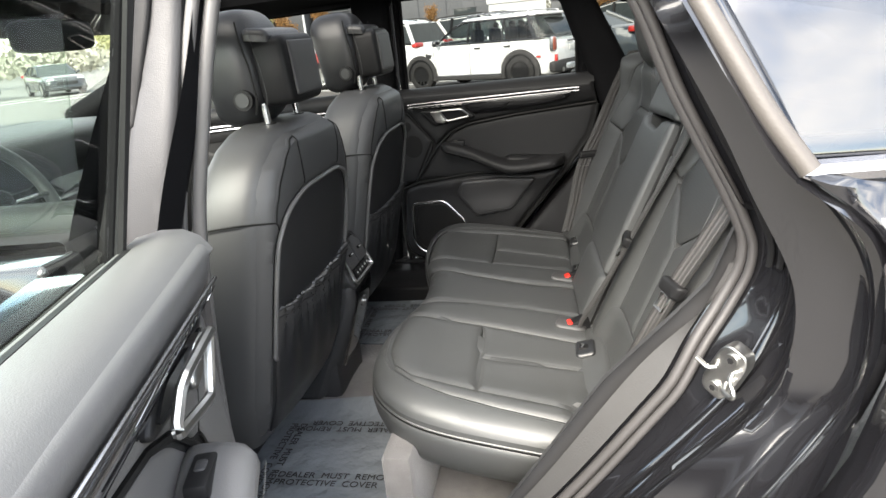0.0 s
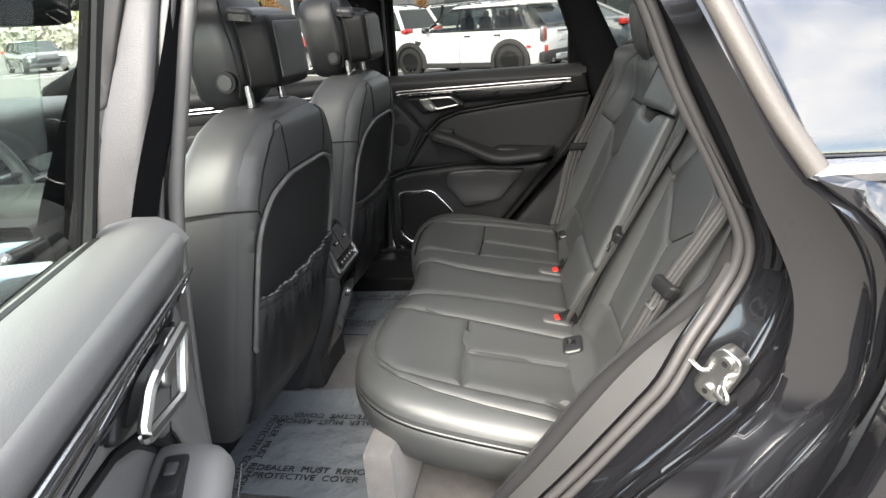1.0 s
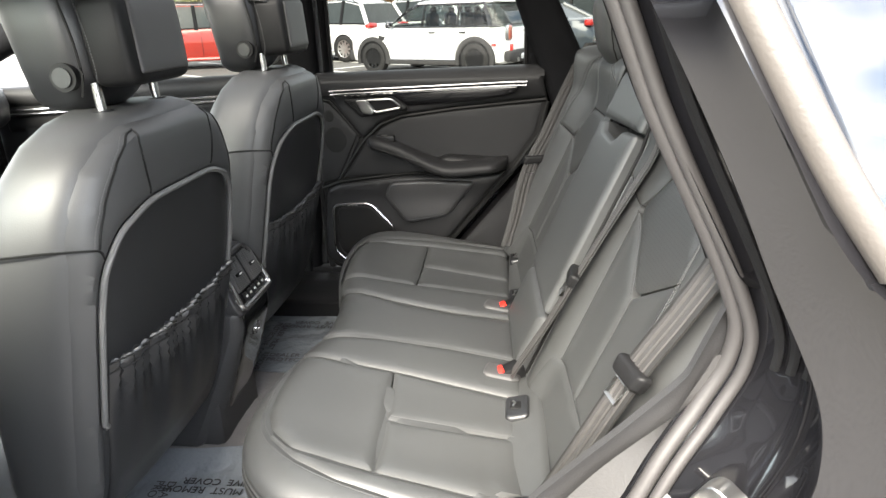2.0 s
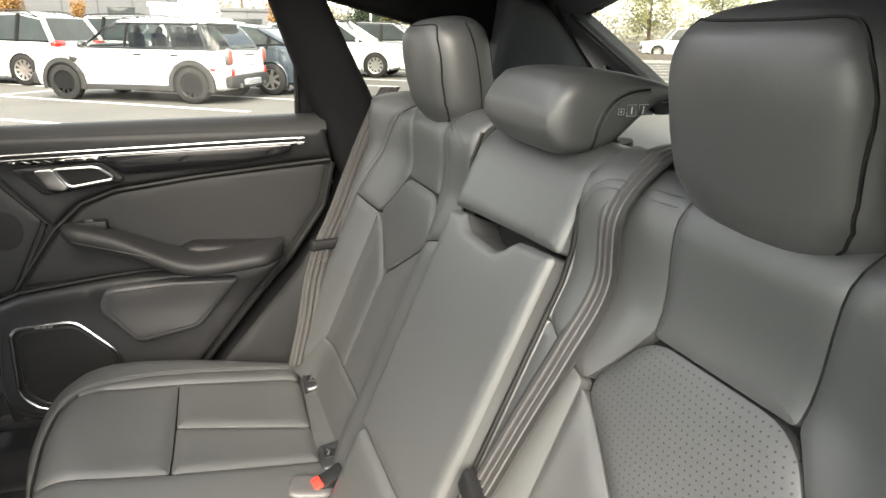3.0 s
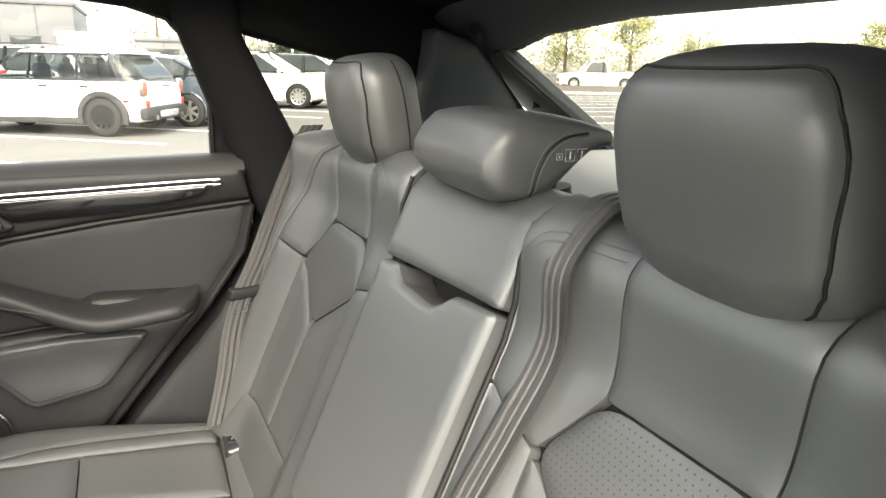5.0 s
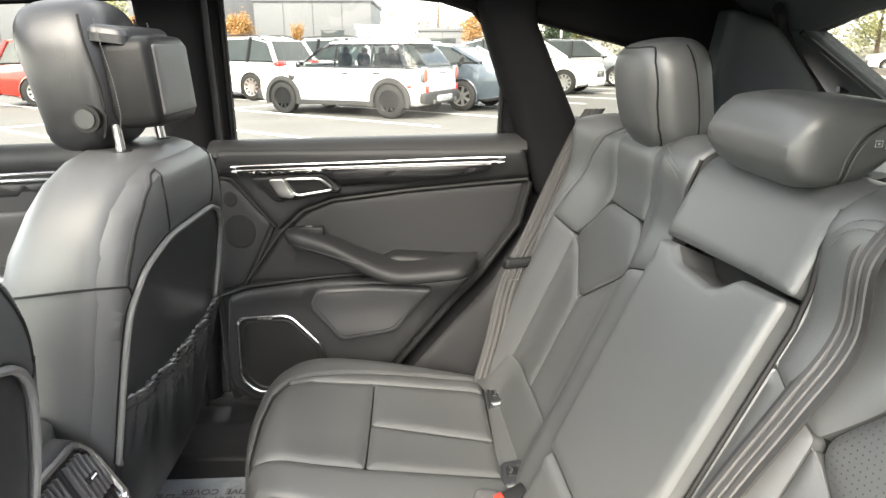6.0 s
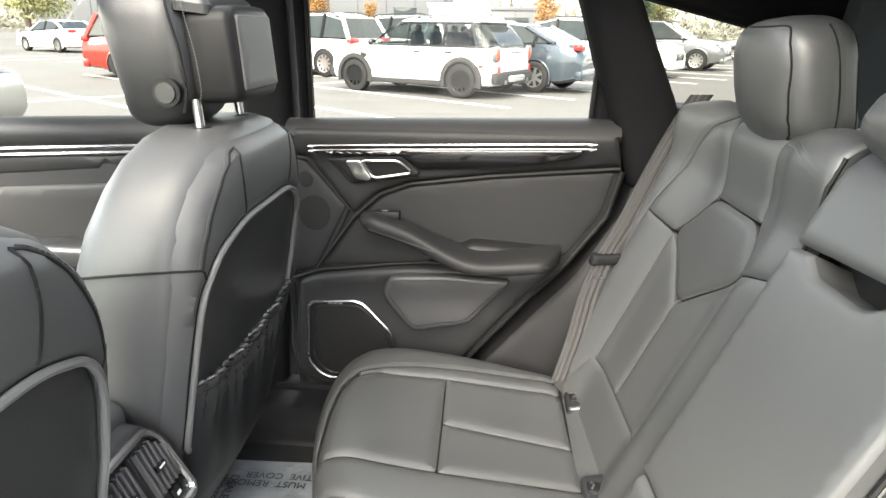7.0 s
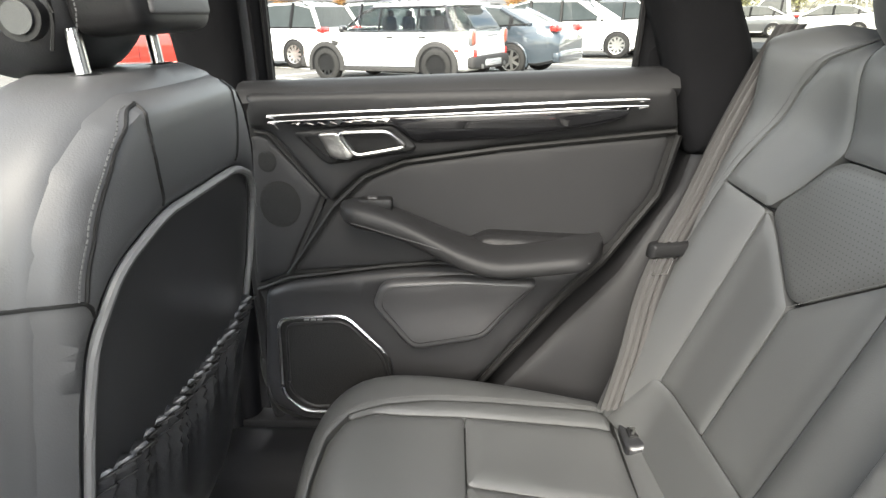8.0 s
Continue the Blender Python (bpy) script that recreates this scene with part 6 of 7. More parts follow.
for (ax, ay), (bx, by) in zip(KERB, KERB[1:] + [(2 * KERB[-1][0] - KERB[-2][0], 2 * KERB[-1][1] - KERB[-2][1])]):
    t = Vector((bx - ax, by - ay, 0)).normalized()
    w = Vector((t.y, -t.x, 0))
    rings.append([tuple(Vector((ax, ay, z)) + w * k) for k, z in ((0, -0.02), (0.01, 0.11), (0.03, 0.13), (0.15, 0.13), (0.16, -0.02))])
loft("kerb_stone", rings, KERBSTONE, kerb)
verge = thing("planted_strip", (26, 12, 0), "brown mulch strip behind the kerb", "ground", kind="structure")
inner_line = [Vector(r[3]) for r in rings]
far_line = [v + Vector((26.0, 6.0 if v.y > 25 else 0.0, 0)) for v in inner_line]
mesh_part("mulch", [tuple(v + Vector((0, 0, -0.02))) for v in inner_line] + [tuple(v + Vector((0, 0, 0.25))) for v in far_line], [(i, i + 1, len(rings) + i + 1, len(rings) + i) for i in range(len(rings) - 1)], MULCH, verge)


def lathe(profile, n, axis_y):
    """Rings round the y axis at axis_y."""
    return [[(r * math.cos(2 * math.pi * i / n), axis_y + y, r * math.sin(2 * math.pi * i / n)) for i in range(n)] for r, y in profile]


WHEELS = {}


def wheel_meshes(r, spokes, rim_mat):
    key = (round(r, 3), spokes, rim_mat.name)
    if key in WHEELS:
        return WHEELS[key]
    w = 0.11
    out = []
    prof = [(r * 0.66, -w), (r * 0.9, -w), (r * 0.98, -w * 0.8), (r, -w * 0.4), (r, w * 0.4), (r * 0.98, w * 0.8), (r * 0.9, w), (r * 0.66, w), (r * 0.64, w * 0.8), (r * 0.64, -w * 0.8)]
    rings = lathe(prof, 28, 0)
    k = 28
    verts = [v for q in rings for v in q]
    faces = [(i * k + j, i * k + (j + 1) % k, ((i + 1) % len(rings)) * k + (j + 1) % k, ((i + 1) % len(rings)) * k + j) for i in range(len(rings)) for j in range(k)]
    t = mesh_part("tyre", verts, faces, TYRE)
    out.append(t.data)
    bpy.data.objects.remove(t)
    verts, faces = [], []
    for i in range(spokes):
        a = 2 * math.pi * i / spokes
        for da, r0, r1 in ((0.10, 0.12, 0.66),):
            k = len(verts)
            for rr, ww, yy in ((r * r0, 0.035, w * 0.75), (r * r1, 0.028, w * 0.9)):
                for sgn in (-1, 1):
                    for dep in (0, -0.03):
                        c = Vector((math.cos(a), 0, math.sin(a)))
                        q = Vector((-math.sin(a), 0, math.cos(a)))
                        p = c * rr + q * sgn * ww * r / 0.34
                        verts.append((p.x, yy + dep, p.z))
            faces += [(k, k + 2, k + 6, k + 4), (k + 1, k + 5, k + 7, k + 3), (k, k + 4, k + 5, k + 1), (k + 2, k + 3, k + 7, k + 6)]
    k = len(verts)
    for rr, yy in ((0.001, w * 0.8), (r * 0.2, w * 0.78), (r * 0.2, w * 0.4)):
        verts += [(rr * math.cos(2 * math.pi * i / 16), yy, rr * math.sin(2 * math.pi * i / 16)) for i in range(16)]
    faces += [(k + i * 16 + j, k + i * 16 + (j + 1) % 16, k + (i + 1) * 16 + (j + 1) % 16, k + (i + 1) * 16 + j) for i in range(2) for j in range(16)]
    k = len(verts)
    for rr, yy in ((r * 0.60, w * 0.85), (r * 0.67, w * 0.95), (r * 0.67, -w * 0.5), (r * 0.60, -w * 0.5)):
        verts += [(rr * math.cos(2 * math.pi * i / 28), yy, rr * math.sin(2 * math.pi * i / 28)) for i in range(28)]
    faces += [(k + i * 28 + j, k + i * 28 + (j + 1) % 28, k + ((i + 1) % 4) * 28 + (j + 1) % 28, k + ((i + 1) % 4) * 28 + j) for i in range(4) for j in range(28)]
    m = mesh_part("rim", verts, faces, rim_mat)
    out.append(m.data)
    bpy.data.objects.remove(m)
    d = mesh_part("brake_disc", [(r * 0.55 * math.cos(2 * math.pi * i / 20), w * 0.35, r * 0.55 * math.sin(2 * math.pi * i / 20)) for i in range(20)] + [(r * 0.55 * math.cos(2 * math.pi * i / 20), w * 0.2, r * 0.55 * math.sin(2 * math.pi * i / 20)) for i in range(20)], [tuple(range(20)), tuple(range(20, 40))] + [(i, (i + 1) % 20, 20 + (i + 1) % 20, 20 + i) for i in range(20)], PLASTIC_DARK)
    out.append(d.data)
    bpy.data.objects.remove(d)
    WHEELS[key] = out
    return out


SHAPES = {
    # outline of the lower body's top (x, z) and of the cabin (x, z), as shares of length and height, nose at +
    "sport": dict(L=4.5, W=1.88, H=1.22, deck=[(-0.5, 0.66), (-0.47, 0.76), (-0.33, 0.78), (0.17, 0.70), (0.38, 0.64), (0.47, 0.54), (0.5, 0.42)], cabin=[(-0.37, 0.76), (-0.20, 0.96), (-0.10, 1.0), (0.02, 0.98), (0.20, 0.70)], wheels=(-0.285, 0.29), r=0.33),
    "suv": dict(L=4.75, W=1.92, H=1.68, deck=[(-0.5, 0.54), (-0.475, 0.62), (0.16, 0.64), (0.38, 0.60), (0.475, 0.53), (0.5, 0.40)], cabin=[(-0.475, 0.60), (-0.41, 0.93), (-0.28, 1.0), (0.03, 0.98), (0.22, 0.64)], wheels=(-0.30, 0.31), r=0.37),
    "sedan": dict(L=4.85, W=1.84, H=1.45, deck=[(-0.5, 0.58), (-0.47, 0.72), (-0.33, 0.74), (0.17, 0.66), (0.38, 0.62), (0.47, 0.54), (0.5, 0.42)], cabin=[(-0.37, 0.72), (-0.22, 0.96), (-0.10, 1.0), (0.04, 0.98), (0.21, 0.66)], wheels=(-0.285, 0.29), r=0.34),
    "pickup": dict(L=5.6, W=1.95, H=1.85, deck=[(-0.5, 0.56), (-0.49, 0.60), (0.20, 0.60), (0.38, 0.58), (0.48, 0.52), (0.5, 0.40)], cabin=[(-0.08, 0.60), (-0.06, 0.96), (0.0, 1.0), (0.12, 0.98), (0.22, 0.60)], wheels=(-0.29, 0.33), r=0.39),
}


def at_share(points, x):
    xs, zs = [p[0] for p in points], [p[1] for p in points]
    return float(np.interp(x, xs, zs))


def parked_car(shape, x, y, heading, paint_mat, label, name="parked_car", rim=None, spokes=10, clad=False, roof=None, tail="red", fine=False, group="parked cars"):
    """heading: degrees of the nose from the x axis."""
    d = SHAPES[shape]
    L, W, H, r = d["L"], d["W"], d["H"], d["r"]
    car = thing(name, (0, 0, 0), label, "car", group)
    # lower body
    rings = []
    hw = W / 2
    for f in (-0.5, -0.485, -0.46, -0.40, -0.30, -0.15, 0.0, 0.15, 0.26, 0.34, 0.40, 0.45, 0.48, 0.5):
        end = min(1.0, (0.5 - abs(f)) / 0.09)
        w = hw * (0.86 + 0.14 * end ** 0.6)
        top = at_share(d["deck"], f) * H
        low = 0.22 + 0.10 * (1 - end)
        mid = low + 0.45 * (top - low)
        ring = [(f * L, -w * 0.80, low), (f * L, -w * 0.95, low + 0.06), (f * L, -w, mid), (f * L, -w * 0.985, mid + 0.6 * (top - mid)), (f * L, -w * 0.93, top - 0.03), (f * L, -w * 0.84, top), (f * L, -w * 0.4, top + 0.02),
                (f * L, w * 0.4, top + 0.02), (f * L, w * 0.84, top), (f * L, w * 0.93, top - 0.03), (f * L, w * 0.985, mid + 0.6 * (top - mid)), (f * L, w, mid), (f * L, w * 0.95, low + 0.06), (f * L, w * 0.80, low)]
        rings.append(ring)
    body = loft("body", rings, paint_mat, car)
    # cabin: glass all round, with roof and pillars in paint
    cab = [(f * L, z * H) for f, z in d["cabin"]]
    base_z = min(z for _, z in cab) - 0.02

    def half_at(z):
        return hw * (0.93 - 0.20 * (z - base_z) / max(0.1, H - base_z))

    o2 = cab
    verts = [(px_, -half_at(pz) - 0.0, pz) for px_, pz in o2] + [(px_, half_at(pz), pz) for px_, pz in o2]
    n = len(o2)
    faces = [tuple(range(n)), tuple(range(n, 2 * n))] + [(i, (i + 1) % n, n + (i + 1) % n, n + i) for i in range(n)]
    mesh_part("cabin_glass", verts, faces, CARGLASS, car, smooth=False)
    roof_mat = roof or paint_mat
    top = cab[1:-1]
    edge_ = [(px_, pz) for px_, pz in top]
    rv, rf = [], []
    for px_, pz in edge_:
        for k, lift in ((-1.02, -0.03), (-0.9, 0.012), (0.0, 0.03), (0.9, 0.012), (1.02, -0.03)):
            rv.append((px_, k * half_at(pz), pz + lift))
    for i in range(len(edge_) - 1):
        rf += [(i * 5 + j, i * 5 + j + 1, (i + 1) * 5 + j + 1, (i + 1) * 5 + j) for j in range(4)]
    m = len(rv)
    rv += [(a, b, c - 0.035) for a, b, c in rv]
    rf += [tuple(m + q for q in f[::-1]) for f in rf]
    for i in range(len(edge_) - 1):
        rf += [(i * 5, (i + 1) * 5, m + (i + 1) * 5, m + i * 5), (i * 5 + 4, (i + 1) * 5 + 4, m + (i + 1) * 5 + 4, m + i * 5 + 4)]
    rf += [(0, 1, m + 1, m), (1, 2, m + 2, m + 1), (2, 3, m + 3, m + 2), (3, 4, m + 4, m + 3)]
    mesh_part("roof", rv, rf, roof_mat, car)
    for sd in (-1, 1):
        pts = [(px_, sd * half_at(pz) * 1.0, pz) for px_, pz in cab]
        tube("rear_pillar", pts[0:2], 0.06 if not fine else 0.09, paint_mat if not roof else PLASTIC_DARK, car, sides=8)
        tube("front_pillar", pts[-2:], 0.04, PLASTIC_DARK if roof else roof_mat, car, sides=8)
        for fx in ((-0.02,) if shape == "pickup" else (-0.06, -0.27)):
            zt = at_share(d["cabin"], fx) * H - 0.03
            tube("door_pillar", [(fx * L, sd * half_at(base_z + 0.02) * 1.005, base_z + 0.03), (fx * L - 0.03, sd * half_at(zt) * 1.005, zt)], 0.05, PLASTIC_DARK, car, sides=6)
        tube("window_line", [(cab[0][0], sd * half_at(base_z + 0.03) * 1.01, cab[0][1] + 0.03), (cab[-1][0], sd * half_at(base_z + 0.03) * 1.01, cab[-1][1] + 0.01)], 0.018, PLASTIC_DARK, car, sides=6)
        if fine or shape == "suv":
            tube("roof_bar", curve([(cab[1][0] + 0.15, sd * half_at(H) * 0.98, cab[1][1] + 0.02), (cab[2][0], sd * half_at(H) * 0.98, H + 0.05), (cab[3][0], sd * half_at(H) * 0.98, cab[3][1] + 0.05), (cab[3][0] + 0.25, sd * half_at(H) * 0.98, cab[3][1] - 0.03)], 4), 0.018, CLADDING, car, sides=6)
        # wheels, wells and arches
        for f in d["wheels"]:
            wx = f * L
            mesh_part("wheel_well", [(wx + (r + 0.05) * math.cos(a), sd * (hw + 0.003), r + (r + 0.05) * math.sin(a)) for a in np.linspace(-0.5, math.pi + 0.5, 20)] + [(wx + (r + 0.05) * math.cos(a), sd * (hw - 0.12), r + (r + 0.05) * math.sin(a)) for a in np.linspace(-0.5, math.pi + 0.5, 20)], [tuple(range(20)), tuple(range(20, 40))] + [(i, i + 1, 21 + i, 20 + i) for i in range(19)], PLASTIC_DARK, car)
            arc = []
            for a in np.linspace(-0.35, math.pi + 0.35, 18):
                arc.append([(wx + q * math.cos(a), sd * (hw + dy), r + q * math.sin(a)) for q, dy in ((r + 0.03, -0.05), (r + 0.03, 0.022), (r + (0.11 if clad else 0.05), 0.016), (r + (0.12 if clad else 0.06), -0.03))])
            loft("wheel_arch", arc, CLADDING if clad else paint_mat, car)
            tm, rm, dm = wheel_meshes(r, spokes, rim or RIMLIGHT)
            wh = new("wheel", tm)
            wh.name = "wheel"
            wh.parent = car
            wh.matrix_basis = Matrix.Translation((wx, sd * (hw - 0.076), r)) @ Euler((0, 0, 0 if sd > 0 else math.pi)).to_matrix().to_4x4()
            for nm, md in (("rim", rm), ("brake_disc", dm)):
                c = new(nm, md)
                c.parent = wh
        # sills, bumpers and lamps
        tube("sill", [((d["wheels"][0] * L) + r + 0.1, sd * hw * 0.985, 0.27), ((d["wheels"][1] * L) - r - 0.1, sd * hw * 0.985, 0.27)], 0.05, CLADDING if clad else paint_mat, car, sides=8)
        zt = at_share(d["deck"], -0.47) * H
        lamp = AMBER if tail == "amber" else LAMP
        soft_box("tail_lamp", (-0.478 * L, sd * hw * 0.76, zt - 0.06), (0.10, 0.20, 0.075), lamp, car, 4, rows=8, n=20)
        soft_box("headlamp", (0.455 * L, sd * hw * 0.70, at_share(d["deck"], 0.44) * H - 0.10), (0.12, 0.18, 0.08), HEADLAMP, car, 3.5, rows=8, n=20)
        mz = base_z + 0.06
        soft_box("door_mirror", (cab[-1][0] - 0.12, sd * (hw + 0.06), mz + 0.05), (0.05, 0.09, 0.06), paint_mat if not roof else BLACKPAINT, car, 3, rows=8, n=16)
        for fx in (0.06, -0.14):
            block("door_handle", (fx * L - 0.09, sd * hw * 0.985 - 0.015, base_z - 0.10), (fx * L + 0.06, sd * hw * 0.985 + 0.03, base_z - 0.075), CLADDING if clad else paint_mat, car, 0.008)
        for fx in (0.16, -0.04, -0.22):
            tube("door_gap", curve([(fx * L, sd * hw * 0.955, base_z - 0.01), (fx * L + 0.01, sd * hw * 1.001, 0.72), (fx * L + (0.0 if fx > -0.2 else 0.12), sd * hw * 0.99, 0.34)], 5), 0.006, BLACKPAINT, car, sides=5)
    soft_box("rear_bumper", (-0.488 * L, 0, 0.34 if clad else 0.40), (0.10, hw * 0.93, 0.085 if clad else 0.13), CLADDING if clad else paint_mat, car, 5, rows=8, n=28)
    soft_box("front_bumper", (0.482 * L, 0, 0.36), (0.12, hw * 0.92, 0.12), CLADDING if clad else paint_mat, car, 5, rows=8, n=28)
    block("grille", (0.49 * L, -hw * 0.5, 0.50), (0.503 * L, hw * 0.5, 0.72), BLACKPAINT, car, 0.02)
    block("number_plate", (-0.51 * L - 0.01, -0.16, 0.74), (-0.49 * L, 0.16, 0.86), MARK, car, 0.005)
    if fine:
        soft_box("rear_spoiler", (-0.43 * L, 0, 0.97 * H), (0.16, hw * 0.66, 0.025), roof_mat, car, 4, rows=8, n=24)
        block("plate_trim", (-0.485 * L - 0.03, -0.22, 0.96), (-0.48 * L, 0.22, 0.99), CLADDING, car, 0.006)
        for sd in (-1, 1):
            soft_box("side_vent", (0.20 * L, sd * hw * 0.99, 0.82), (0.10, 0.02, 0.05), CLADDING, car, 3, rows=6, n=16)
            tube("exhaust", [(-0.5 * L - 0.03, sd * 0.45, 0.30), (-0.5 * L + 0.1, sd * 0.45, 0.30)], 0.045, STEEL, car, sides=12)
    car.matrix_basis = Matrix.Translation((x, y, 0)) @ Euler((0, 0, radians(heading))).to_matrix().to_4x4()
    return car


CAB_GLASS = glass("pale_car_window", (0.80, 0.85, 0.82))


def compact_crossover(x, y, heading):
    """A short, upright crossover: white body on grey cladding, black pillars under a white roof."""
    car = thing("parked_car", (0, 0, 0), "white compact crossover with black roof pillars and grey wheel arches", "car", "parked cars")
    L, W, H, r = 4.56, 1.95, 1.64, 0.365
    hw = W / 2
    front_x, rear_x = 1.40, -1.46

    def half(f):
        e = max(0.0, (abs(f) - 0.36) / 0.14)
        return hw * (1 - 0.20 * e ** 2.2 - (0.10 * e ** 8))

    tops = [(-0.5, 0.72), (-0.495, 0.92), (-0.475, 1.02), (-0.44, 1.06), (0.0, 1.075), (0.20, 1.075), (0.27, 1.06), (0.38, 1.00), (0.44, 0.94), (0.475, 0.85), (0.495, 0.70), (0.5, 0.60)]
    fs = [-0.5, -0.4975, -0.49, -0.48, -0.465, -0.445, -0.42, -0.39, -0.35, -0.3, -0.2, -0.1, 0, 0.1, 0.2, 0.27, 0.33, 0.37, 0.40, 0.43, 0.455, 0.475, 0.49, 0.4975, 0.5]
    rings = []
    for f in fs:
        w, top = half(f), at_share(tops, f)
        end = max(0.0, (abs(f) - 0.46) / 0.04)
        low = 0.26 + 0.13 * min(1, end)
        crease = low + 0.60 * (top - low)
        half_ring = [(0.86, low), (0.965, low + 0.05), (0.995, low + 0.22 * (top - low)), (1.0, low + 0.42 * (top - low)), (0.998, crease), (0.985, low + 0.80 * (top - low)), (0.965, top - 0.055), (0.93, top - 0.018), (0.86, top), (0.45, top + 0.025 * (1 if f > 0.2 else 0))]
        rings.append([(f * L, -w * k, z) for k, z in half_ring] + [(f * L, w * k, z) for k, z in half_ring[::-1]])
    loft("body", rings, WHITE, car)
    # glasshouse
    levels = [(1.03, -2.20, 1.12, 0.915), (1.12, -2.16, 1.00, 0.895), (1.25, -2.06, 0.82, 0.86), (1.40, -1.93, 0.60, 0.815), (1.50, -1.82, 0.42, 0.78), (1.555, -1.74, 0.30, 0.755)]

    def house(z, k):
        zs = [q[0] for q in levels]
        return float(np.interp(z, zs, [q[k] for q in levels]))

    def side_y(px_, z):
        a, b, w = house(z, 1), house(z, 2), house(z, 3)
        c = abs(px_ - (a + b) / 2) / ((b - a) / 2)
        return w * (1 - min(0.999, c) ** 9) ** (1 / 9)

    rings = []
    for z, a, b, w in levels:
        rings.append([((a + b) / 2 + px_, py, z) for px_, py, _ in super_ring(0, 0, 0, (b - a) / 2, w, 9, 56)])
    loft("window_glass", rings, CAB_GLASS, car, "pale tinted windows all round", cap=False)
    block("interior", (-1.95, -0.80, 1.03), (0.95, 0.80, 1.085), PLASTIC_DARK, car, 0.02)
    for px_, py in ((0.02, -0.40), (0.02, 0.40), (-0.95, -0.42), (-0.95, 0.0), (-0.95, 0.42)):
        soft_box("seat_back", (px_, py, 1.20), (0.09, 0.21, 0.17), PLASTIC_DARK, car, 4, rows=8, n=20)
        soft_box("seat_head", (px_ - 0.03, py, 1.42), (0.05, 0.11, 0.07), PLASTIC_DARK, car, 3, rows=8, n=16)
    soft_box("dash", (0.82, 0, 1.08), (0.20, 0.72, 0.06), PLASTIC_DARK, car, 4, rows=8, n=24)
    # roof: a shallow crowned lid
    rings = []
    for inset, z in ((0.0, 1.545), (-0.012, 1.565), (0.0, 1.59), (0.05, 1.612), (0.16, 1.63), (0.34, 1.640)):
        a, b, w = house(1.555, 1) + inset, house(1.555, 2) - inset * 1.3, house(1.555, 3) - inset
        rings.append([((a + b) / 2 + px_, py, z) for px_, py, _ in super_ring(0, 0, 0, (b - a) / 2, w, 7, 56)])
    loft("roof", rings, WHITE, car, "white roof")
    soft_box("rear_spoiler", (-1.83, 0, 1.575), (0.17, 0.66, 0.032), WHITE, car, 4, rows=8, n=24)
    pad("rear_window", [(-0.62, 1.10), (0.62, 1.10), (0.56, 1.48), (-0.56, 1.48)], lambda u, v, h: (house(v, 1) - 0.006 - h, u, v), CARGLASS, car, h=0.004, r=0.02, depth=0.01, step=0.1, corner=0.06)
    wheel_x = (rear_x, front_x)
    tm, rm, dm = wheel_meshes(r, 10, RIMDARK)
    for sd in (-1, 1):
        # pillars follow the glass
        for lo_x, hi_x, rad in ((1.02, 0.32, 0.040), (-0.02, -0.05, 0.050), (-0.98, -0.98, 0.045), (-1.83, -1.60, 0.085)):
            path = [(lo_x + (hi_x - lo_x) * t, sd * (side_y(lo_x + (hi_x - lo_x) * t, 1.06 + 0.49 * t) + 0.004), 1.06 + 0.49 * t) for t in np.linspace(0, 1, 6)]
            tube("window_pillar", path, rad, BLACKPAINT, car, sides=8, flat=0.35, up=(1, 0, 0))
        tube("window_line", [(px_, sd * (side_y(px_, 1.065) + 0.006), 1.065) for px_ in np.linspace(-2.05, 1.02, 24)], 0.018, BLACKPAINT, car, sides=6)
        tube("roof_edge", [(px_, sd * (side_y(px_, 1.54) + 0.006), 1.545) for px_ in np.linspace(-1.70, 0.28, 20)], 0.024, BLACKPAINT, car, sides=6)
        tube("roof_bar", curve([(-1.62, sd * 0.70, 1.60), (-1.50, sd * 0.70, 1.665), (-0.7, sd * 0.70, 1.69), (0.0, sd * 0.70, 1.665), (0.12, sd * 0.70, 1.60)], 6), 0.017, SATIN, car, sides=6)
        for wx in wheel_x:
            mesh_part("wheel_well", [(wx + (r + 0.05) * math.cos(a), sd * (hw + 0.004), r + (r + 0.05) * math.sin(a)) for a in np.linspace(-0.3, math.pi + 0.3, 22)] + [(wx + (r + 0.05) * math.cos(a), sd * (hw - 0.24), r + (r + 0.05) * math.sin(a)) for a in np.linspace(-0.3, math.pi + 0.3, 22)], [tuple(range(22)), tuple(range(22, 44))] + [(i, i + 1, 23 + i, 22 + i) for i in range(21)], PLASTIC_DARK, car)
            arc = []
            for a in np.linspace(-0.28, math.pi + 0.28, 24):
                arc.append([(wx + q * math.cos(a), sd * (hw + dy), r + q * math.sin(a)) for q, dy in ((r + 0.035, -0.06), (r + 0.035, 0.026), (r + 0.09, 0.030), (r + 0.135, 0.016), (r + 0.14, -0.04))])
            loft("wheel_arch", arc, CLADDING, car, "broad grey plastic arch")
            wh = new("wheel", tm)
            wh.parent = car
            wh.matrix_basis = Matrix.Translation((wx, sd * (hw - 0.090), r)) @ Euler((0, 0, 0 if sd > 0 else math.pi)).to_matrix().to_4x4()
            for nm, md in (("rim", rm), ("brake_disc", dm)):
                c = new(nm, md)
                c.parent = wh
        block("sill", (rear_x + r + 0.08, sd * hw - 0.05, 0.24), (front_x - r - 0.08, sd * hw + 0.012, 0.345), CLADDING, car, 0.02)
        tube("sill_strip", [(rear_x + r + 0.14, sd * (hw + 0.010), 0.352), (front_x - r - 0.14, sd * (hw + 0.010), 0.352)], 0.012, SATIN, car, sides=6)
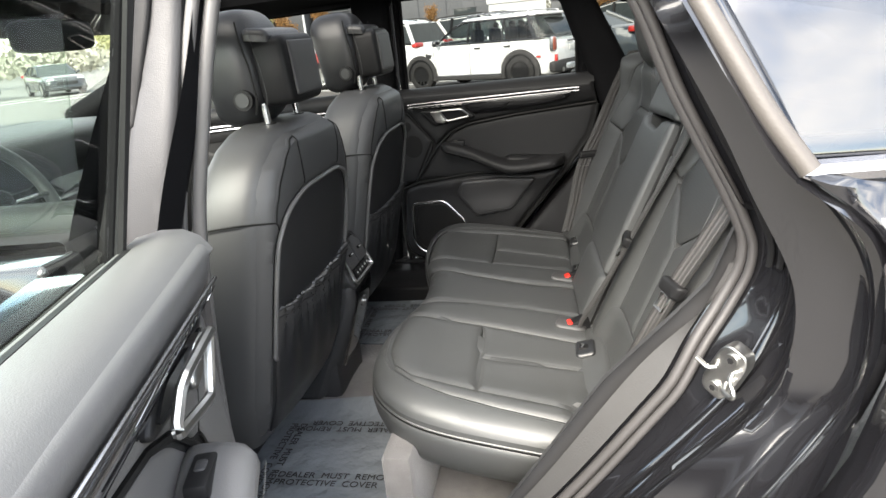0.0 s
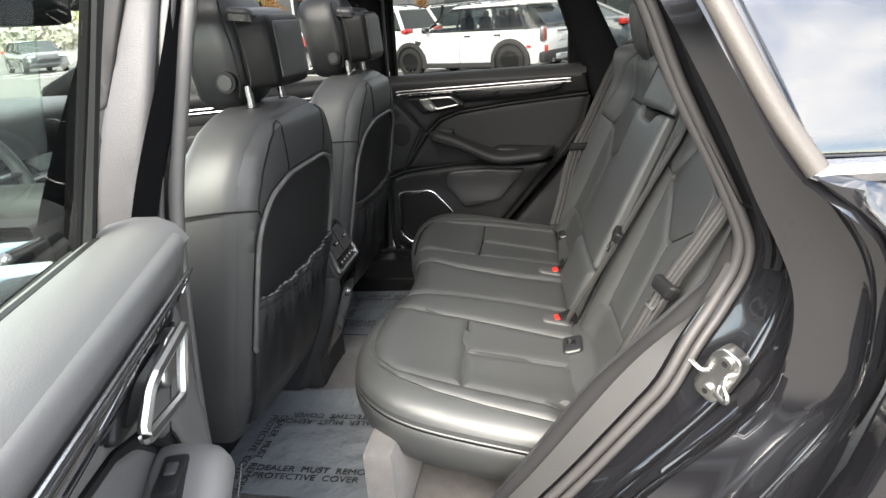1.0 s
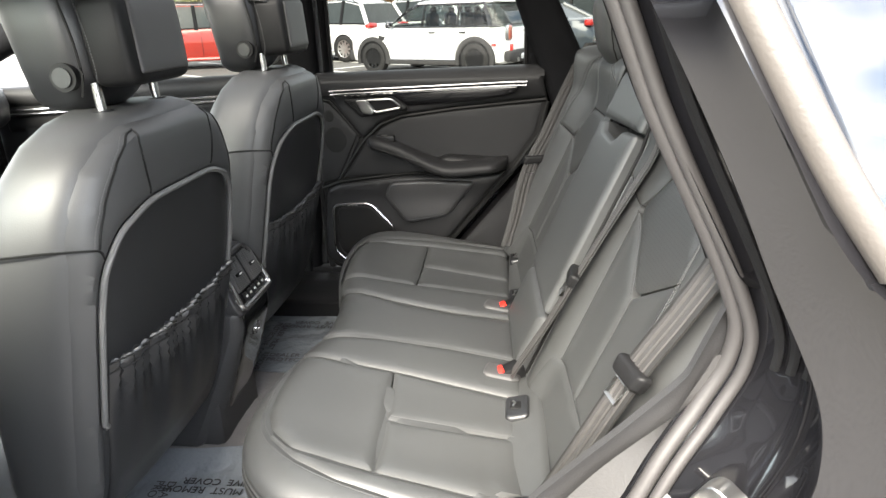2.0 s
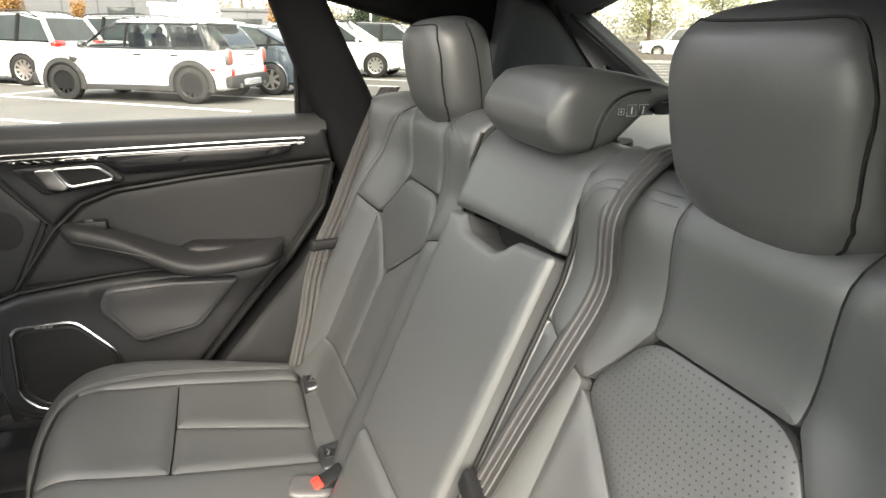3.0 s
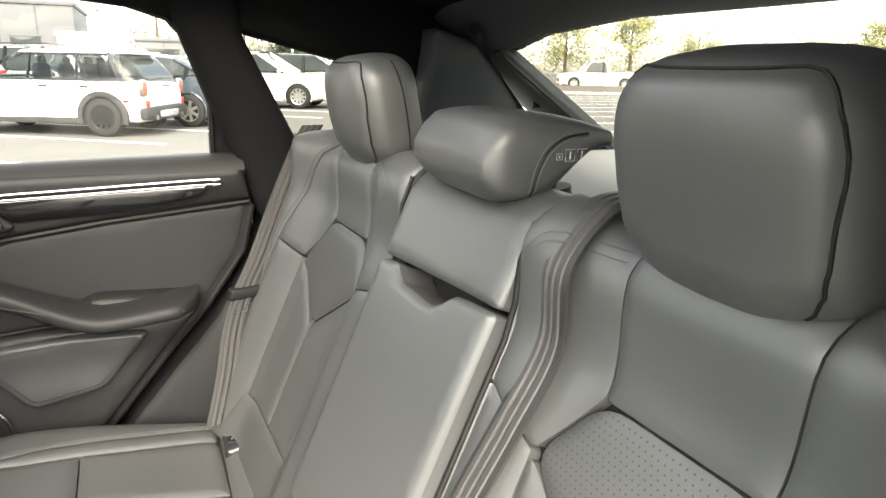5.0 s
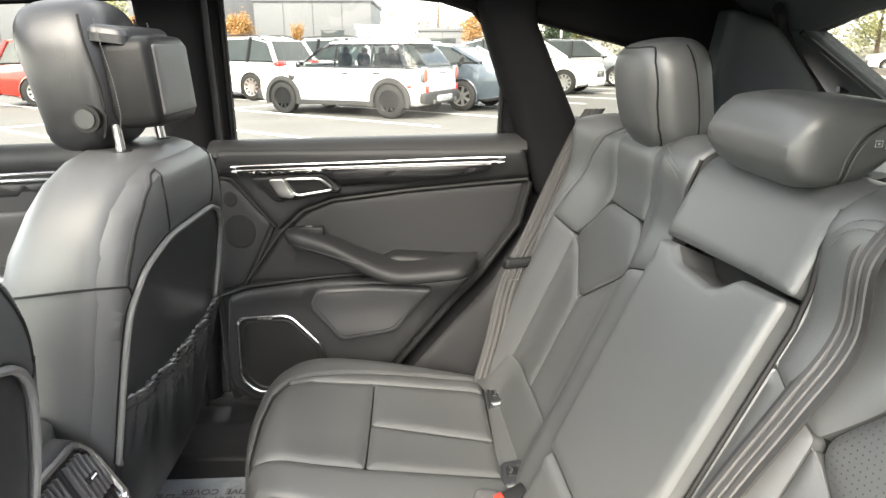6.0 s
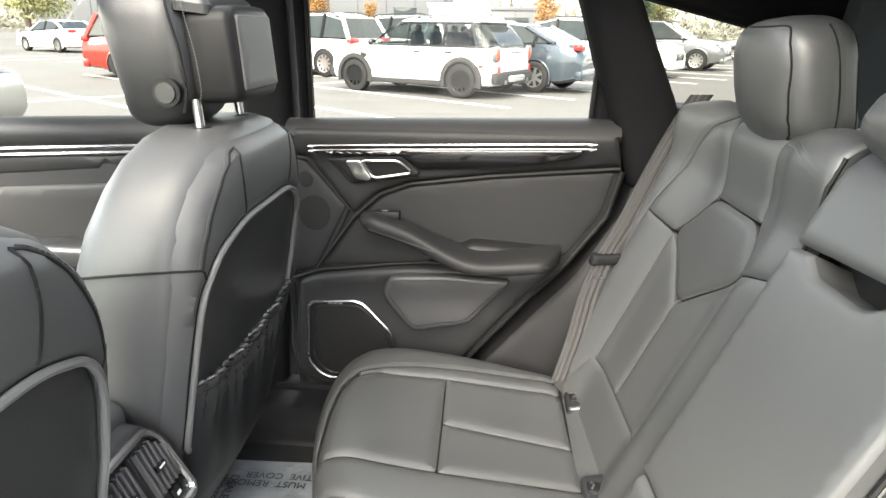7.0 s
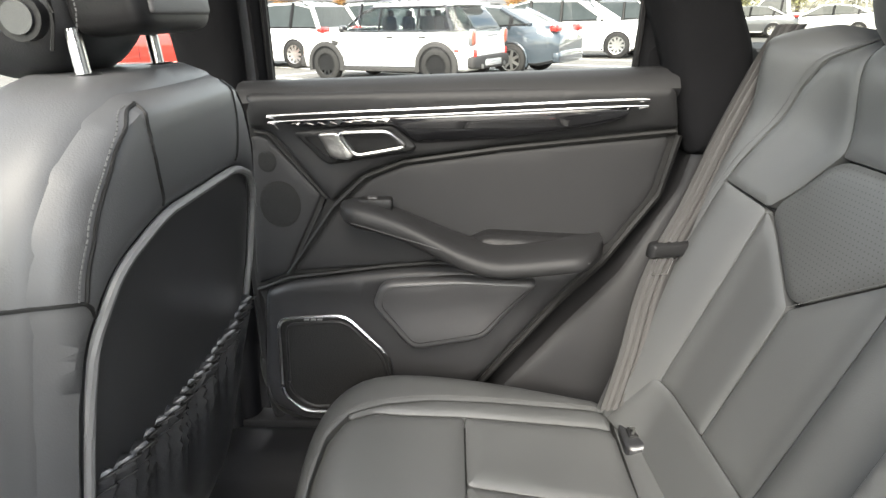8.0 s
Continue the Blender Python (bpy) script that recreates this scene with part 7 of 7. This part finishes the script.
        for px_ in (-0.32, -1.13):
            block("door_handle", (px_ - 0.09, sd * hw * 0.985 - 0.01, 0.935), (px_ + 0.07, sd * hw * 0.985 + 0.035, 0.965), CLADDING, car, 0.008)
        for top_x, low_x in ((0.98, 0.92), (-0.10, -0.10), (-1.18, -0.98)):
            tube("door_gap", curve([(top_x, sd * hw * 0.962, 1.05), (top_x - 0.01, sd * (hw * 0.993), 0.85), (low_x, sd * (hw + 0.001), 0.60), (low_x, sd * (hw * 0.992), 0.36)], 5), 0.006, BLACKPAINT, car, sides=5)
        pad("side_vent", [(1.02, 0.86), (1.22, 0.90), (1.20, 0.80), (1.07, 0.77)], lambda u, v, h, sd=sd: (u, sd * (hw * 0.998 + h), v), CLADDING, car, h=0.012, r=0.02, depth=0.02, step=0.05, corner=0.02, label="grey side vent")
        soft_box("door_mirror", (0.80, sd * (hw + 0.09), 1.12), (0.07, 0.11, 0.075), BLACKPAINT, car, 3, rows=8, n=20)
        frame_ = soft_box("tail_lamp", (-2.205, sd * hw * 0.80, 0.93), (0.05, 0.095, 0.165), SATIN, car, 5, "upright tail lamp in a bright frame", rows=10, n=24)
        soft_box("lens", (-2.225, sd * hw * 0.80, 0.93), (0.045, 0.080, 0.148), AMBER, frame_, 5, rows=10, n=24)
        for k in (-0.06, 0.0, 0.06):
            block("lamp_bar", (-2.275, sd * hw * 0.80 - 0.05, 0.926 + k), (-2.262, sd * hw * 0.80 + 0.05, 0.936 + k), LAMP, frame_, 0.002)
        block("fog_lamp", (-2.29, sd * hw * 0.76 - 0.035, 0.55), (-2.23, sd * hw * 0.76 + 0.035, 0.70), LAMP, car, 0.01)
        block("side_marker", (rear_x - r - 0.16, sd * hw * 0.975 - 0.02, 0.66), (rear_x - r - 0.06, sd * hw * 0.975 + 0.03, 0.71), LAMP, car, 0.008)
        soft_box("headlamp", (2.02, sd * hw * 0.70, 0.84), (0.13, 0.17, 0.13), HEADLAMP, car, 2.6, rows=10, n=24)
        tube("exhaust", [(-2.34, sd * 0.55, 0.36), (-2.2, sd * 0.55, 0.36)], 0.05, STEEL, car, sides=14)
    soft_box("rear_bumper", (-2.22, 0, 0.44), (0.11, hw * 0.93, 0.14), CLADDING, car, 5, rows=8, n=28)
    soft_box("skid_plate", (-2.27, 0, 0.42), (0.085, 0.42, 0.07), HEADLAMP, car, 6, rows=8, n=28)
    soft_box("front_bumper", (2.17, 0, 0.42), (0.14, hw * 0.90, 0.15), CLADDING, car, 5, rows=8, n=28)
    block("grille", (2.235, -0.45, 0.52), (2.29, 0.45, 0.76), BLACKPAINT, car, 0.03)
    block("number_plate", (-2.305, -0.16, 0.76), (-2.285, 0.16, 0.88), MARK, car, 0.004)
    block("tailgate_grip", (-2.31, -0.24, 0.94), (-2.27, 0.24, 0.985), SATIN, car, 0.01)
    car.matrix_basis = Matrix.Translation((x, y, 0)) @ Euler((0, 0, radians(heading))).to_matrix().to_4x4() @ Matrix.Scale(0.935, 4)
    return car


AWAY = 153.0
compact_crossover(-1.29, 14.11, 153.0)
parked_car("sedan", 0.24, 15.73, AWAY, DARKBLUE, "slate blue saloon parked beside the white crossover", spokes=7)
parked_car("suv", -5.35, 19.2, AWAY, WHITE, "white sport utility car seen from behind", spokes=10)
parked_car("suv", -2.9, 20.6, AWAY, WHITE, "white sport utility car behind the crossover")
parked_car("suv", 3.6, 21.2, AWAY + 180, WHITE, "white estate-like utility car facing outward")
parked_car("suv", 6.4, 25.4, AWAY + 180, GREYPAINT, "grey utility car in the far row")
parked_car("sedan", 2.0, 25.5, AWAY, WHITE, "white saloon in the far row")
parked_car("suv", -8.2, 17.2, 20, REDPAINT, "red sport utility car parked alone")
for i, (cx, cy, c) in enumerate(((-21, 31, WHITE), (-17, 33.5, WHITE), (-24.5, 28, BLACKPAINT), (-29, 27, GREYPAINT), (-13, 36, WHITE), (-9, 39, GREYPAINT), (-5, 42, WHITE), (0, 44, WHITE))):
    parked_car("suv" if i % 2 else "sedan", cx, cy, AWAY + (170 if i == 2 else 0), c, ("white", "black", "grey")[(WHITE, BLACKPAINT, GREYPAINT).index(c)] + " car in a distant parking row")
for cx, cy, sh, c in ((13.8, 34.2, "sedan", GREYPAINT), (15.8, 35.0, "pickup", WHITE), (17.2, 33.2, "sedan", WHITE)):
    parked_car(sh, cx, cy, AWAY, c, "pale car in the row beyond the tail of the lot")
parked_car("pickup", 29.0, 37.6, 155, WHITE, "white pickup truck by the far hedge")
parked_car("sport", 18.9, 9.3, 118, BLUEPAINT, "bright blue sports car with a white roof", roof=WHITE)


# unseen cars added on the open door's side, to darken the paint's reflections
for cx, cy, sh, c, lb in ((-3.4, -6.6, "suv", BLACKPAINT, "black sport utility car in the row behind"), (-0.6, -6.9, "suv", GREYPAINT, "dark grey sport utility car in the row behind"), (2.3, -6.7, "sedan", BLACKPAINT, "black saloon in the row behind"), (5.2, -6.9, "suv", DARKBLUE, "slate blue sport utility car in the row behind")):
    parked_car(sh, cx, cy, 92, c, lb)


# ---- buildings and trees beyond ----
def building(name, lo, hi, mat, label, bands=0, glass_rows=()):
    b = thing(name, ((lo[0] + hi[0]) / 2, lo[1], 0), label, "building", kind="")
    block("wall", lo, hi, mat, b, 0.05)
    block("parapet", (lo[0] - 0.15, lo[1] - 0.15, hi[2]), (hi[0] + 0.15, hi[1] + 0.15, hi[2] + 0.35), mat, b, 0.04)
    for i in range(bands):
        x = lo[0] + (hi[0] - lo[0]) * (i + 1) / (bands + 1)
        block("panel_joint", (x - 0.04, lo[1] - 0.03, lo[2]), (x + 0.04, lo[1] + 0.05, hi[2]), WALLDARK, b, 0)
    for (x0, x1, z0, z1) in glass_rows:
        w = block("window", (x0, lo[1] - 0.06, z0), (x1, lo[1] + 0.1, z1), CARGLASS, b, 0.02)
        block("frame", (x0 - 0.08, lo[1] - 0.09, z1), (x1 + 0.08, lo[1] + 0.1, z1 + 0.1), WALLGREY, w, 0.01)
        block("sill", (x0 - 0.08, lo[1] - 0.12, z0 - 0.1), (x1 + 0.08, lo[1] + 0.1, z0), WALLGREY, w, 0.01)
    return b


building("showroom", (-26, 70, 0), (-17, 85, 9), WALLDARK, "dark clad showroom hall", 3, ((-24, -22, 4.2, 4.9),))
building("showroom", (-16.95, 69, 0), (-5.2, 85, 5.9), WALLGREY, "grey clad showroom hall with a lower roof", 3, ((-10.3, -8.0, 1.2, 3.2),))
building("showroom", (-48, 68, 0), (-26.5, 85, 6.5), WALLGREY, "long grey showroom wing", 6, ((-40, -36, 1, 3), (-33, -30, 1, 3)))
building("sign_wall", (-5.6, 58, 0), (-0.7, 59, 3.0), WALLWHITE, "white sign wall beside the showroom")
building("pavilion", (-0.4, 70, 0), (4.5, 76, 3.1), WALLGREY, "small flat-roofed grey pavilion", 1, ((0.4, 3.4, 1.9, 2.4),))


def tree(x, y, height, mat, label, spread=0.35, bare=False, seed=0, cone=False):
    rnd = random.Random(seed)
    t = thing("tree", (x, y, 0), label, "tree", "trees of the lot")
    rings = []
    for i in range(7):
        f = i / 6
        rings.append(super_ring(x + 0.08 * math.sin(3 * f + seed), y, f * height * 0.85, 0.03 * height * (1 - 0.85 * f) + 0.01, 0.03 * height * (1 - 0.85 * f) + 0.01, 2, 8))
    loft("trunk", rings, BARK, t)
    verts, faces = [], []
    tips = []
    for i in range(26):
        f = rnd.uniform(0.25, 0.95)
        a = rnd.uniform(0, 6.28)
        ln = height * spread * ((1 - f) * 1.1 + 0.1 if cone else math.sin(math.pi * min(1, f * 0.9)) + 0.1) * rnd.uniform(0.6, 1.1)
        p = Vector((x, y, f * height * 0.8))
        q = p + Vector((math.cos(a) * ln, math.sin(a) * ln, height * 0.16 * rnd.uniform(0.2, 1.2)))
        tips.append((p, q))
        w = 0.012 * height * (1 - 0.7 * f)
        k = len(verts)
        for c, ww in ((p, w), (q, w * 0.2)):
            verts += [c + Vector((ww, 0, 0)), c + Vector((-ww * 0.5, ww * 0.8, 0)), c + Vector((-ww * 0.5, -ww * 0.8, 0))]
        faces += [(k, k + 1, k + 4, k + 3), (k + 1, k + 2, k + 5, k + 4), (k + 2, k, k + 3, k + 5)]
    mesh_part("limbs", verts, faces, TWIG if bare else BARK, t, smooth=False)
    verts, faces = [], []
    for i in range(1500 if bare else 5600):
        p, q = rnd.choice(tips)
        c = p.lerp(q, rnd.uniform(0.3, 1.1)) + Vector((rnd.gauss(0, 1), rnd.gauss(0, 1), rnd.gauss(0, 1))) * height * 0.045
        sz = height * rnd.uniform(0.006, 0.016) * (1.0 if bare else 1.35)
        u = Vector((rnd.gauss(0, 1), rnd.gauss(0, 1), rnd.gauss(0, 1))).normalized()
        v = u.orthogonal().normalized()
        k = len(verts)
        if bare:
            verts += [c, c + u * sz * 6, c + u * sz * 6 + v * sz * 0.15, c + v * sz * 0.15]
        else:
            verts += [c - u * sz, c + v * sz * 0.7, c + u * sz, c - v * sz * 0.7]
        faces.append((k, k + 1, k + 2, k + 3))
    mesh_part("crown", verts, faces, mat, t, smooth=False)
    return t


for i, (x, y, h, mt, sp, br, lb) in enumerate((
        (-15.2, 56, 4.6, LEAF_ORANGE, 0.22, False, "orange autumn tree before the showroom"), (-10.5, 57, 3.6, LEAF_ORANGE, 0.12, False, "slim orange autumn tree"), (-20.5, 57, 4.8, LEAF_ORANGE, 0.12, False, "slim orange autumn tree"), (-24.0, 57, 4.2, LEAF_ORANGE, 0.2, False, "orange autumn tree before the showroom"),
        (4.6, 62, 5.0, LEAF_ORANGE, 0.18, False, "orange autumn tree by the pavilion"), (-1.5, 60, 2.6, LEAF_ORANGE, 0.2, False, "low orange shrub by the pavilion"),
        (15, 75, 9, LEAF_DARK, 0.2, False, "dark conifer beyond the lot"), (24, 62, 8, LEAF_GREEN, 0.4, False, "olive tree beyond the lot"), (11, 80, 10, TWIG, 0.4, True, "bare pale tree beyond the lot"), (2, 95, 11, TWIG, 0.4, True, "bare pale tree beyond the lot"), (20, 85, 9, LEAF_GREEN, 0.4, False, "olive tree beyond the lot"), (33, 70, 8, LEAF_GREEN, 0.42, False, "olive tree beyond the lot"),
        (50, 60, 8.0, LEAF_GREEN, 0.42, False, "olive autumn tree by the hedge"), (52, 52, 6, LEAF_GREEN, 0.4, False, "olive autumn tree by the hedge"), (56, 36, 6.0, LEAF_GREEN, 0.36, False, "olive tree beside the road"), (50, 27, 7.0, LEAF_GREEN, 0.45, False, "broad olive tree beside the road"), (46, 19, 6.5, LEAF_GREEN, 0.4, False, "olive tree beside the road"), (44, 12, 6.0, LEAF_GREEN, 0.42, False, "olive tree beside the road"), (66, 50, 5.5, LEAF_GREEN, 0.3, False, "olive tree behind the white house"), (38, 55, 7, LEAF_GREEN, 0.42, False, "olive tree beyond the lot"), (-36, 50, 8, LEAF_GREEN, 0.4, False, "olive tree behind the rows"), (-45, 40, 9, LEAF_GREEN, 0.4, False, "olive tree behind the rows"), (-30, 62, 8, LEAF_GREEN, 0.4, False, "olive tree behind the rows"))):
    tree(x, y, h, mt, lb, sp, br, i + 3, mt is LEAF_DARK)

house = thing("house", (62, 50, 0), "low white house with a shallow gable roof", "house")
block("wall", (60, 41, 0), (68, 61, 3.4), WALLWHITE, house, 0.05)
mesh_part("roof", [(59.5, 39.5, 3.4), (59.5, 57, 4.9), (59.5, 62, 3.6), (69, 39.5, 3.4), (69, 57, 4.9), (69, 62, 3.6), (59.5, 39.5, 3.2), (59.5, 62, 3.4), (69, 39.5, 3.2), (69, 62, 3.4)], [(0, 1, 4, 3), (1, 2, 5, 4), (0, 1, 2, 7, 6), (3, 4, 5, 9, 8), (6, 7, 9, 8), (0, 3, 8, 6), (2, 5, 9, 7)], WALLWHITE, house, smooth=False)
hedge = thing("hedge", (45, 25, 0), "low olive hedge along the lot", "hedge", kind="stuff")
rnd = random.Random(4)
verts, faces = [], []
for i in range(5000):
    t = rnd.random()
    c = Vector((44 + rnd.gauss(0, 0.6), 8 + 50 * t, abs(rnd.gauss(0, 0.35)) + 0.1))
    u = Vector((rnd.gauss(0, 1), rnd.gauss(0, 1), rnd.gauss(0, 1))).normalized()
    v = u.orthogonal().normalized()
    k = len(verts)
    verts += [c - u * 0.16, c + v * 0.12, c + u * 0.16, c - v * 0.12]
    faces.append((k, k + 1, k + 2, k + 3))
mesh_part("hedge_leaves", verts, faces, LEAF_GREEN, hedge, smooth=False)
for x, y in ((-17.5, 45), (8.5, 60), (12, 58)):
    lamp = thing("lamp_post", (x, y, 0), "slim white lamp post", "lamp post", "lamp posts")
    tube("pole", [(x, y, 0), (x, y, 9)], 0.09, WALLWHITE, lamp)
    block("lamp_head", (x - 0.5, y - 0.15, 8.9), (x + 0.5, y + 0.15, 9.1), WALLWHITE, lamp, 0.03)
woods = thing("backdrop_woods", (0, 150, 0), "far hazy line of bare woods", "woods", kind="stuff")
verts, faces = [], []
for i in range(40000):
    a = rnd.uniform(-0.5, math.pi * 0.85)
    dist = rnd.uniform(110, 170)
    c = Vector((dist * math.cos(a), dist * math.sin(a), abs(rnd.gauss(0, 2.8)) + 0.2))
    u = Vector((rnd.gauss(0, 1), rnd.gauss(0, 1), rnd.gauss(0, 1.5))).normalized()
    v = u.orthogonal().normalized()
    k = len(verts)
    verts += [c - u * 0.5, c + v * 0.3, c + u * 0.5, c - v * 0.3]
    faces.append((k, k + 1, k + 2, k + 3))
mesh_part("woods_mass", verts, faces, WOODS, woods, smooth=False)


# ---- the car's outer skin beyond the cabin ----
skin = shell("car_nose", "glossy black bonnet and wings of the car", "car body", loc=(-2.2, 0, 0.6))
pad("bonnet", [(-2.58, -0.62), (-2.58, 0.62), (-2.45, 0.76), (-1.62, 0.80), (-1.62, -0.80), (-2.45, -0.76)], lambda u, v, h: (u, v, 1.06 - 0.20 * step_up(-u, 1.6, 2.75) - 0.10 * (v / 0.8) ** 2 * 0.6 + h), PAINT, skin, h=0.012, r=0.03, depth=0.04, step=0.06, corner=0.04)
for s in (-1, 1):
    pad("front_wing", [(-2.60, 0.42), (-2.29, 0.42), (-2.25, 0.56), (-2.12, 0.72), (-1.96, 0.79), (-1.78, 0.79), (-1.60, 0.71), (-1.49, 0.55), (-1.46, 0.34), (-1.41, 0.34), (-1.41, 1.06), (-1.62, 1.04), (-2.40, 0.93), (-2.60, 0.82)], lambda u, v, h, s=s: (u, s * (0.925 - 0.10 * step_up(v, 0.80, 1.08) - 0.16 * step_up(-u, 2.1, 2.7) + h), v), PAINT, skin, h=0.012, r=0.02, depth=0.03, step=0.06, corner=0.02)
    soft_box("headlamp", (-2.56, s * 0.62, 0.80), (0.10, 0.15, 0.07), HEADLAMP, skin, 3.2, rows=8, n=20)
soft_box("front_bumper", (-2.60, 0, 0.52), (0.13, 0.84, 0.24), PAINT, skin, 5, rows=10, n=36)
block("grille", (-2.745, -0.42, 0.42), (-2.70, 0.42, 0.66), PLASTIC_DARK, skin, 0.03)
tail = shell("car_tail", "glossy black tail of the car with lamp strip", "car body", loc=(1.8, 0, 0.6))
pad("tailgate_skin", [(-0.80, 0.62), (0.80, 0.62), (0.80, 0.95), (0.72, 1.09), (-0.72, 1.09), (-0.80, 0.95)], lambda u, v, h: (1.86 - 0.45 * step_up(v, 0.86, 1.25) - 0.08 * (u / 0.8) ** 2 + h, u, v), PAINT, tail, h=0.012, r=0.03, depth=0.04, step=0.06, corner=0.04)
soft_box("rear_bumper", (1.82, 0, 0.48), (0.13, 0.86, 0.20), PAINT, tail, 5, rows=10, n=36)
soft_box("lamp_strip", (1.82, 0, 0.90), (0.03, 0.74, 0.025), LAMP, tail, 4, rows=8, n=28)
pad("wing_panel", [(0.5, 0.42), (0.5, 0.3), (0.70, 0.3), (0.72, 0.52), (0.83, 0.72), (1.0, 0.79), (1.24, 0.79), (1.41, 0.72), (1.52, 0.52), (1.54, 0.3), (1.9, 0.3), (1.9, 0.98), (1.6, 1.13), (0.53, 1.13), (0.54, 0.95), (0.40, 0.62)], lambda u, v, h: (u, 0.93 - 0.14 * step_up(u, 1.1, 2.0) - 0.06 * step_up(v, 1.0, 1.15) + h, v), PAINT, tail, h=0.012, r=0.02, depth=0.03, step=0.06, corner=0.02)
for s in (-1, 1):
    for wx in (-1.87, 1.12):
        tm, rm, dm = wheel_meshes(0.37, 10, RIMDARK)
        wh = new("wheel", tm)
        wh.name = "wheel"
        wh.parent = skin if wx < 0 else tail
        wh.matrix_basis = wh.parent.matrix_basis.inverted() @ Matrix.Translation((wx, s * 0.83, 0.37)) @ Euler((0, 0, 0 if s > 0 else math.pi)).to_matrix().to_4x4()
        for nm, md in (("rim", rm), ("brake_disc", dm)):
            c = new(nm, md)
            c.parent = wh
